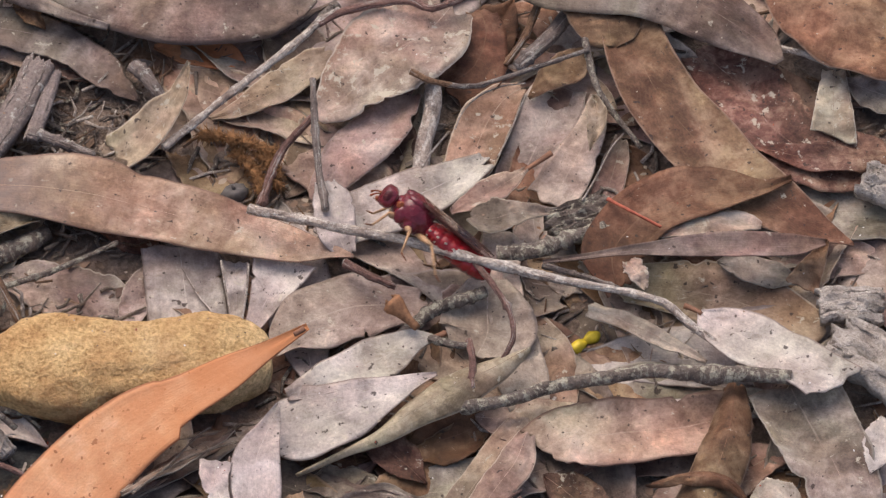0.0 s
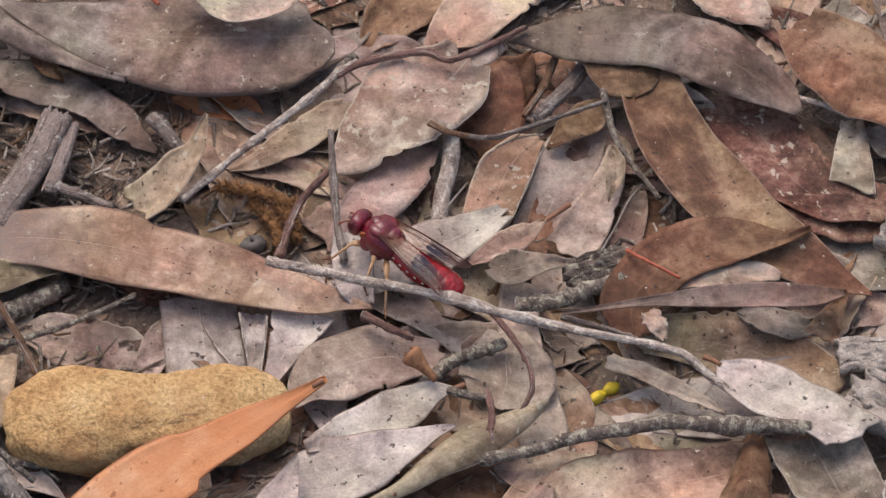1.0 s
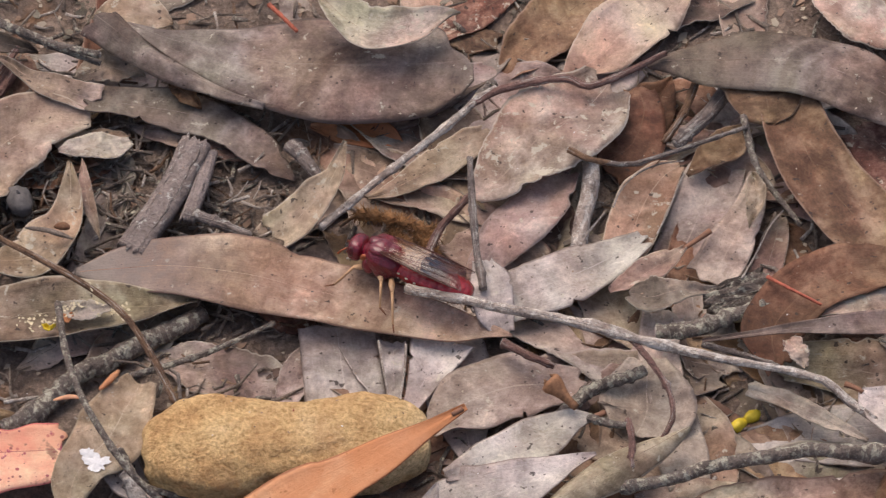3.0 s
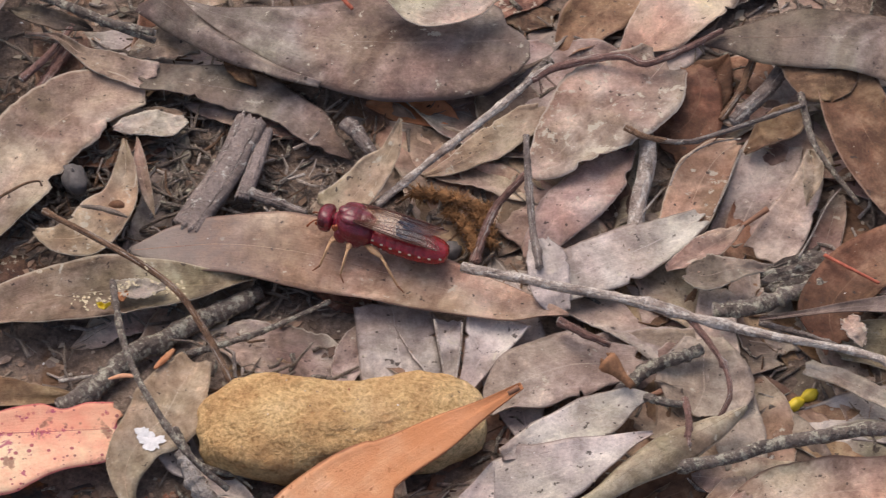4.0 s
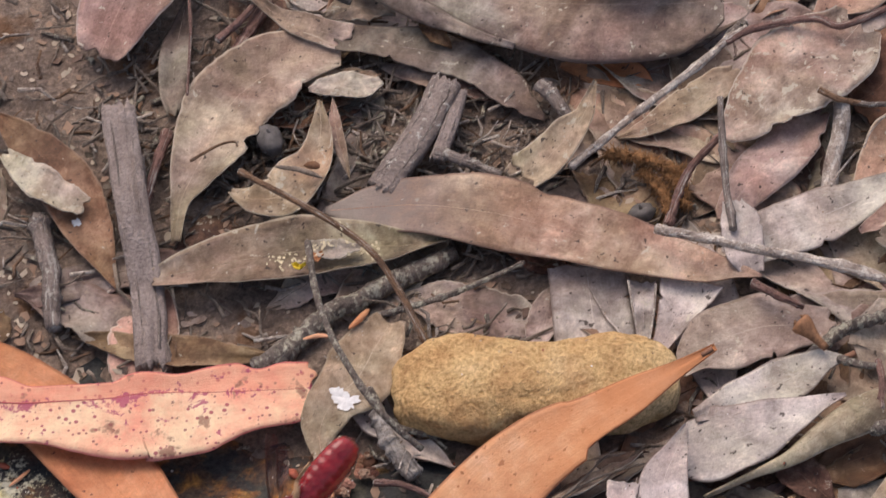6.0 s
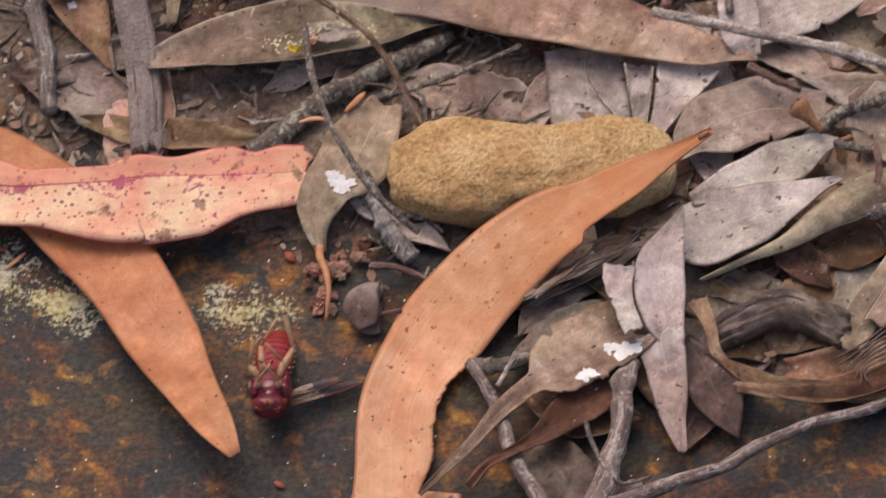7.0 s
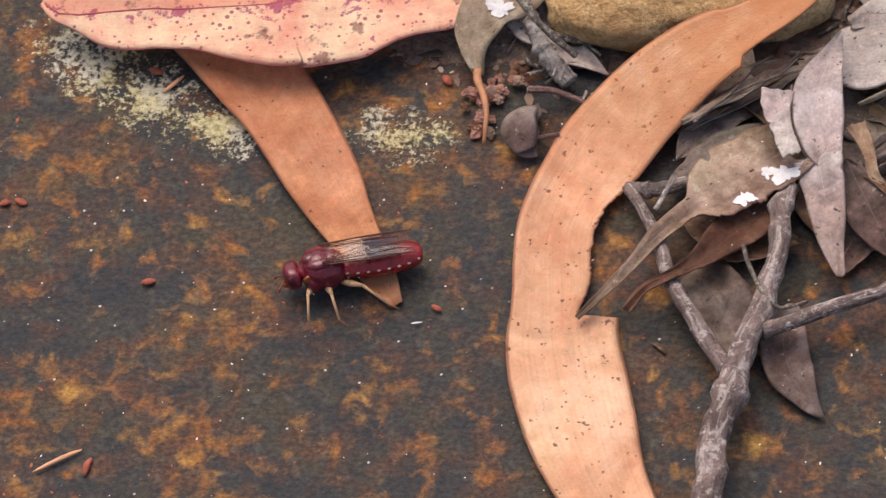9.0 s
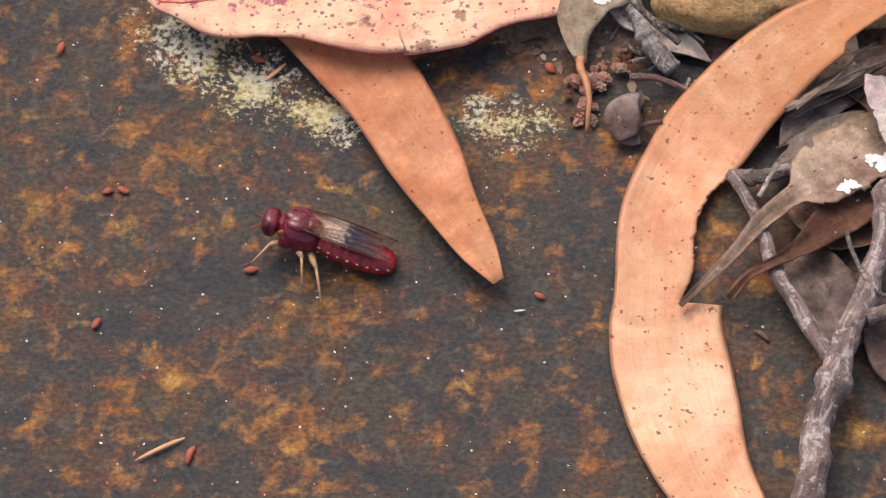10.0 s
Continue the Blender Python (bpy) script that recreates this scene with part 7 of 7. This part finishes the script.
def loft(bm, stations, sides=20):
    """Oval rings along x: (x, y, z, half width, half height)."""
    rings = []
    for x, y, z, a, b in stations:
        rings.append([bm.verts.new((x * MM, (y + a * math.cos(2 * math.pi * k / sides)) * MM, (z + b * math.sin(2 * math.pi * k / sides)) * MM)) for k in range(sides)])
    for p, q in zip(rings, rings[1:]):
        for k in range(sides):
            bm.faces.new((p[k], q[k], q[(k + 1) % sides], p[(k + 1) % sides]))
    bm.faces.new(rings[0])
    bm.faces.new(list(reversed(rings[-1])))
    bmesh.ops.recalc_face_normals(bm, faces=bm.faces)


def rod(bm, pts, radii, sides=8):
    tube(bm, [Vector(p) * MM for p in pts], [r * MM for r in radii], sides)


def half_girth(x):
    """The abdomen's half width and half height at x."""
    u = (2.0 - x) / 15.4
    f = math.sin(math.pi * min(max(0.13 + 0.70 * u, 0), 1)) ** 0.5 * (1 - 0.25 * max(u - 0.9, 0) * 10)
    return 3.7 * f, 2.65 * f


def make_insect():
    bug = thing("red_sawfly", (0, 0, 0), "dark red sawfly with white side spots and smoky wings", "insect")
    bm = bmesh.new()
    for v in blob(bm, (0, 0, 0), (1, 1, 1), None, 0.04, 1.0, 2.0, 24, 16):
        q = Vector([math.copysign(abs(c) ** 0.7, c) for c in v.co])
        v.co = Vector((11.0 + q.x * 1.6 - 0.5 * abs(q.y) ** 2, q.y * 2.85, 0.5 + q.z * 2.25)) * MM
    head = part("head", bm, MAROON, bug)
    for s in (1, -1):
        bm = bmesh.new()
        blob(bm, (11.1 * MM, s * 2.25 * MM, 0.75 * MM), (1.05 * MM, 0.7 * MM, 1.3 * MM), None, 0, 0, 1, 16, 12)
        part("eye", bm, EYE, head)
        bm = bmesh.new()
        rod(bm, [(12.3, s * 0.9, 0.2), (13.0, s * 1.3, 0.0), (13.6, s * 1.8, -0.5), (14.0, s * 2.2, -1.1)], [0.18, 0.15, 0.17, 0.24])
        part("antenna", bm, COLLAR, head)
        bm = bmesh.new()
        blob(bm, (12.2 * MM, s * 0.5 * MM, -1.1 * MM), (0.75 * MM, 0.45 * MM, 0.5 * MM), None, 0, 0, 1, 10, 8)
        part("jaw", bm, COLLAR, head)
    bm = bmesh.new()
    loft(bm, [(10.0, 0, 0.4, 1.2, 1.2), (9.4, 0, 0.4, 1.4, 1.4), (8.8, 0, 0.4, 2.1, 2.0), (8.2, 0, 0.4, 2.3, 2.2)])
    part("neck", bm, MAROON, bug)
    bm = bmesh.new()
    loft(bm, [(8.8, 0, 0.7, 1.6, 1.5), (8.3, 0, 0.8, 2.7, 2.6), (7.2, 0, 0.9, 3.6, 3.4), (5.6, 0, 0.8, 3.95, 3.8), (3.8, 0, 0.5, 3.8, 3.5), (2.4, 0, 0.1, 3.3, 2.9), (1.2, 0, 0, 2.5, 2.3)], 24)
    thorax = part("thorax", bm, MAROON, bug)
    for place, size in (((5.7, 1.7, 3.15), (2.3, 1.6, 1.0)), ((5.7, -1.7, 3.15), (2.3, 1.6, 1.0)), ((6.9, 0, 3.45), (1.8, 1.5, 0.95)), ((3.3, 0, 3.3), (1.35, 1.9, 0.85)), ((1.9, 0, 2.5), (0.8, 1.9, 0.6))):
        bm = bmesh.new()
        blob(bm, Vector(place) * MM, [q * MM for q in size], None, 0.05, 2, 2, 18, 12)
        part("back_plate", bm, MAROON, thorax)
    for s in (1, -1):
        for place, size in (((7.1, s * 2.7, -0.5), (1.45, 1.0, 1.9)), ((4.4, s * 2.75, -0.8), (1.7, 1.0, 1.9))):
            bm = bmesh.new()
            blob(bm, Vector(place) * MM, [q * MM for q in size], None, 0.05, 4, 2, 16, 12)
            part("side_plate", bm, MAROON, thorax)
        bm = bmesh.new()
        blob(bm, (8.2 * MM, s * 2.75 * MM, 0.9 * MM), (0.9 * MM, 0.5 * MM, 0.8 * MM), None, 0.2, 4, 2, 12, 8)
        part("shoulder_mark", bm, COLLAR, thorax, "orange shoulder mark")
    bm = bmesh.new()
    st = []
    for k in range(8):
        for f, g in ((0.04, 0.965), (0.2, 1.0), (0.55, 1.012), (0.9, 1.0), (0.97, 0.975)):
            x = 2.0 - 15.4 * (k + f) / 8
            a, b = half_girth(x)
            st.append((x, 0, -0.15 - 0.028 * (2.0 - x), a * g, b * g))
    st.append((-13.7, 0, -0.6, 0.7, 0.6))
    loft(bm, st, 26)
    abdomen = part("abdomen", bm, CRIMSON, bug)
    for k in range(8):
        x = 2.0 - 15.4 * (k + 0.6) / 8
        a, b = half_girth(x)
        for s in (1, -1):
            for z, size in ((0.45, (0.34, 0.16, 0.2)),) + ((((-0.7), (0.2, 0.14, 0.16)),) if k < 2 else ()):
                bm = bmesh.new()
                q = math.sqrt(max(1 - (z / b) ** 2, 0.05))
                blob(bm, (x * MM, s * a * q * 1.03 * MM, (z - 0.15 - 0.028 * (2.0 - x)) * MM), [w * MM for w in size], None, 0, 0, 1, 8, 6)
                part("side_spot", bm, IVORY, abdomen, "ivory side spot")

    # wings: hinge at the thorax; a narrow film with a thick front vein
    def wing(name, s, root, length, broad, z):
        film = bmesh.new()
        uvs = film.loops.layers.uv.new("UVMap")
        n, m = 20, 8
        grid, where = [], {}

        def at(u, v):
            chord = broad * (0.30 + 0.70 * math.sin(math.pi * min(0.06 + 0.80 * u, 1)) ** 0.8) * (1 - max(u - 0.84, 0) ** 2 * 36)
            x = -length * u
            y = s * (0.25 * broad - chord * v * 0.95 + 0.10 * broad * math.sin(math.pi * u))
            zz = 0.35 * math.sin(9 * v + 3 * u) * 0.35 + 0.25 * math.sin(math.pi * v)
            return Vector((x, y, zz)) * MM
        for i in range(n + 1):
            row = []
            for j in range(m + 1):
                v = film.verts.new(at(i / n, j / m))
                where[v] = (i / n, j / m)
                row.append(v)
            grid.append(row)
        for i in range(n):
            for j in range(m):
                film.faces.new((grid[i][j], grid[i + 1][j], grid[i + 1][j + 1], grid[i][j + 1]))
        for f in film.faces:
            for loop in f.loops:
                loop[uvs].uv = where[loop.vert]
        ob = part(name, film, WING, bug, "smoky amber wing")
        for v0, v1, u0, u1, r in ((0.0, 0.0, 0.0, 0.97, 0.17), (0.12, 0.08, 0.0, 0.8, 0.1), (0.2, 0.45, 0.02, 0.95, 0.08), (0.3, 0.75, 0.04, 0.85, 0.07), (0.05, 0.5, 0.45, 0.52, 0.07), (0.3, 0.62, 0.62, 0.66, 0.06), (0.5, 0.95, 0.1, 0.6, 0.06), (0.08, 0.55, 0.68, 0.74, 0.06)):
            vb = bmesh.new()
            tube(vb, [at(u0 + (u1 - u0) * k / 8, v0 + (v1 - v0) * k / 8) + Vector((0, 0, 0.05 * MM)) for k in range(9)], [r * MM * (1 - 0.4 * k / 8) for k in range(9)], 5)
            part("vein", vb, VEIN, ob)
        return ob, Vector(root) * MM

    wings = []
    for s in (1, -1):
        wings.append((s, *wing("forewing", s, (5.0, s * 1.9, 3.9), 17.6, 4.3, 0)))
        wings.append((s, *wing("hindwing", s, (3.0, s * 1.5, 3.2), 13.0, 3.6, 0)))

    # legs: the upper leg swings at the hip, the shin and foot go with it
    legs = []
    for k, (x, reach, back, low) in enumerate(((7.8, 2.6, 1.9, 4.6), (5.0, 3.7, -1.2, 4.8), (2.6, 4.4, -4.6, 5.0))):
        for s in (1, -1):
            knee = (back * 0.75, s * reach * 0.9, 0.5)
            ankle = (back * 1.55, s * (reach + 3.3), -low + 1.9)
            toe = (back * 1.5 + (1.4 if k == 0 else -1.6), s * (reach + 4.6), -low + 1.5)
            bm = bmesh.new()
            rod(bm, [(0, 0, 0), tuple(q * 0.5 for q in knee), knee], [0.45, 0.68, 0.36], 10)
            leg = part("leg", bm, AMBER, bug, "amber jointed leg")
            bm = bmesh.new()
            rod(bm, [knee, tuple((a + b) / 2 for a, b in zip(knee, ankle)), ankle], [0.30, 0.27, 0.22])
            part("shin", bm, AMBER, leg)
            bm = bmesh.new()
            rod(bm, [ankle, tuple((a + b) / 2 for a, b in zip(ankle, toe)), toe], [0.20, 0.18, 0.11])
            part("foot", bm, FOOT, leg, "dark hooked foot")
            legs.append((k, s, Vector((x, s * 1.7, -1.9)) * MM, leg))
    return bug, wings, legs


bug, wings, legs = make_insect()
bug.scale = (1.06, 1.06, 1.06)


LEAF_WAY = Vector((0.62, -0.78, 0))


def motions():
    """The insect walks over the litter, flutters, drops on the slab, rights itself and walks on."""
    way = [
        # seconds, place in millimetres, heading, nose up, lean
        (0, -2, -8, 17.6, 152, 24, 50),
        (0.3, -8.4, -9.2, 18, 144, 16, 44),
        (0.5, -7.3, -7, 18, 136, 14, 40),
        (0.8, -9.5, -5.8, 18.5, 139, 6, 20),
        (1, -11.6, -0.7, 17.5, 144, 7, 14),
        (1.2, -14, 3.5, 17, 131, -2, 12),
        (1.5, -19.6, 6.8, 16, 142, 19, 12),
        (1.8, -23.6, 9.6, 15, 142, 10, 12),
        (2, -25, 8.6, 15, 150, 14, 12),
        (2.2, -26.6, 10.1, 15, 146, 9, 12),
        (2.8, -35.6, 6.4, 15, 153, 3, 16),
        (3.3, -43.7, 2.7, 15.5, 158, -3, 18),
        (3.5, -46.1, 4.2, 15.5, 164, 0, 20),
        (3.7, -50.8, 6.4, 15.5, 161, -3, 18),
        (4, -56.3, 7.4, 15.5, 164, 4, 16),
        (4.2, -61.1, 5.3, 15.5, 164, 7, 16),
        (4.5, -63.6, 6.4, 15.5, 175, 4, 14),
        (4.8, -65.5, 3, 15.5, 164, -3, 8),
        (5, -66, 5.6, 15.5, 168, 3, 4),
        (5.2, -66.5, 9.3, 15.5, 152, 3, 2),
        (5.5, -81.5, -17.3, 24, 181, 12, 10),
        (5.8, -97.5, -46.8, 22, 212, -10, 80),
        (6.05, -110.8, -71.3, 12, 237, -20, 140),
        (6.3, -116.9, -83.7, 5, 249, 38, 180),
        (6.5, -113, -84.2, 5.5, 246, 31, 180),
        (6.7, -119.7, -80.1, 5.5, 254, 13, 176),
        (6.9, -115.8, -80, 5.5, 261, 29, 182),
        (7, -113.4, -81.5, 5.5, 271, 28, 180),
        (7.2, -109.3, -82.1, 5.5, 262, 19, 190),
        (7.35, -111.4, -82.8, 5.5, 278, 23, 198),
        (7.5, -116.8, -84, 5.5, 299, 24, 210),
        (7.6, -119.2, -84.5, 6, 286, 26, 232),
        (7.7, -120.8, -82.5, 6, 278, 24, 262),
        (7.8, -120.4, -83, 6, 272, 23, 300),
        (7.9, -120.1, -84.9, 6, 264, 21, 335),
        (8, -119.7, -88.6, 5.5, 248, 31, 365),
        (8.15, -120.5, -90.2, 5, 241, 28, 372),
        (8.3, -120.9, -92.1, 5, 232, 23, 376),
        (8.5, -121.8, -91.9, 5, 228, 20, 378),
        (8.8, -125.9, -95.3, 5, 195, 7, 378),
        (9, -128.5, -96.7, 5, 195, -0, 380),
        (9.3, -136.9, -94.8, 5, 196, -1, 380),
        (9.5, -141.6, -97, 5, 170, 4, 380),
        (9.8, -148.4, -94.4, 5, 164, 11, 380),
        (10, -153.6, -94.2, 5, 167, 12, 380),
    ]
    rows = [(t, pose(x * MM, y * MM, z * MM, 0, 0, yaw) @ pose(0, 0, 0, 0, -pitch, 0) @ pose(0, 0, 0, lean, 0, 0)) for t, x, y, z, yaw, pitch, lean in way]
    walk(bug, rows)
    # the loose end of the leaf on the slab lifts when free and is pressed down under the insect
    spring = ((0.0, 4.6), (6.3, 4.6), (7.0, 4.6), (7.5, 4.6), (7.7, 2.5), (8.0, 1.0), (8.5, 0.3), (9.0, 0.0), (9.5, 1.2), (10.0, 2.0))
    turn_axis = Vector((-LEAF_WAY.y, LEAF_WAY.x, 0)).normalized()
    hinge = Vector((-0.1678, -0.0313, 0.0046))
    walk(slab_leaf, [(t, Matrix.Translation(hinge) @ Matrix.Rotation(radians(-1.4 * a), 4, turn_axis) @ Matrix.Translation(slab_leaf.location - hinge)) for t, a in spring])
    times = [k * 0.125 for k in range(81)]
    for s, ob, root in wings:
        turns = []
        for t in times:
            spread, lift = 0.0, 0.0
            if 0.85 < t < 1.3:
                spread, lift = 5 + 4 * math.sin(t * 40), 3
            if 5.3 < t < 6.2:
                spread, lift = 55 + 25 * math.sin(t * 45), 20
            if 6.2 <= t < 7.6:
                spread = 64 if s < 0 else 12
            if 7.6 <= t < 8.1:
                spread, lift = (20, 16) if s < 0 else (3, 2)
            if 8.1 <= t < 8.4:
                spread, lift = 4, 2
            hind = ob.name.startswith("hind")
            tilt = s * (-13 - lift) + (s * 4 if hind else 0)
            turns.append((t, pose(*root, 0, 0, s * -(spread + 1)) @ pose(0, 0, 0, tilt, -4.2 - lift * 0.4, 0)))
        walk(ob, turns)
    for k, s, hip, leg in legs:
        turns = []
        for i, t in enumerate(times):
            phase = (k + (s > 0)) % 2 * math.pi
            gait = 14 * math.sin(t * 9 + phase)
            if 6.2 < t < 8.0:
                gait = 26 * math.sin(t * 13 + k * 2.1 + s)
            if 5.3 < t <= 6.2:
                gait = 10 * s
            raise_ = -s * 6 * max(0.0, math.cos(t * 9 + phase))
            if 6.0 < t < 7.85:
                raise_ = -s * (72 + 14 * math.sin(t * 11 + k * 1.7 + s))
            turns.append((t, pose(*hip, raise_, 0, gait)))
        walk(leg, turns)


motions()
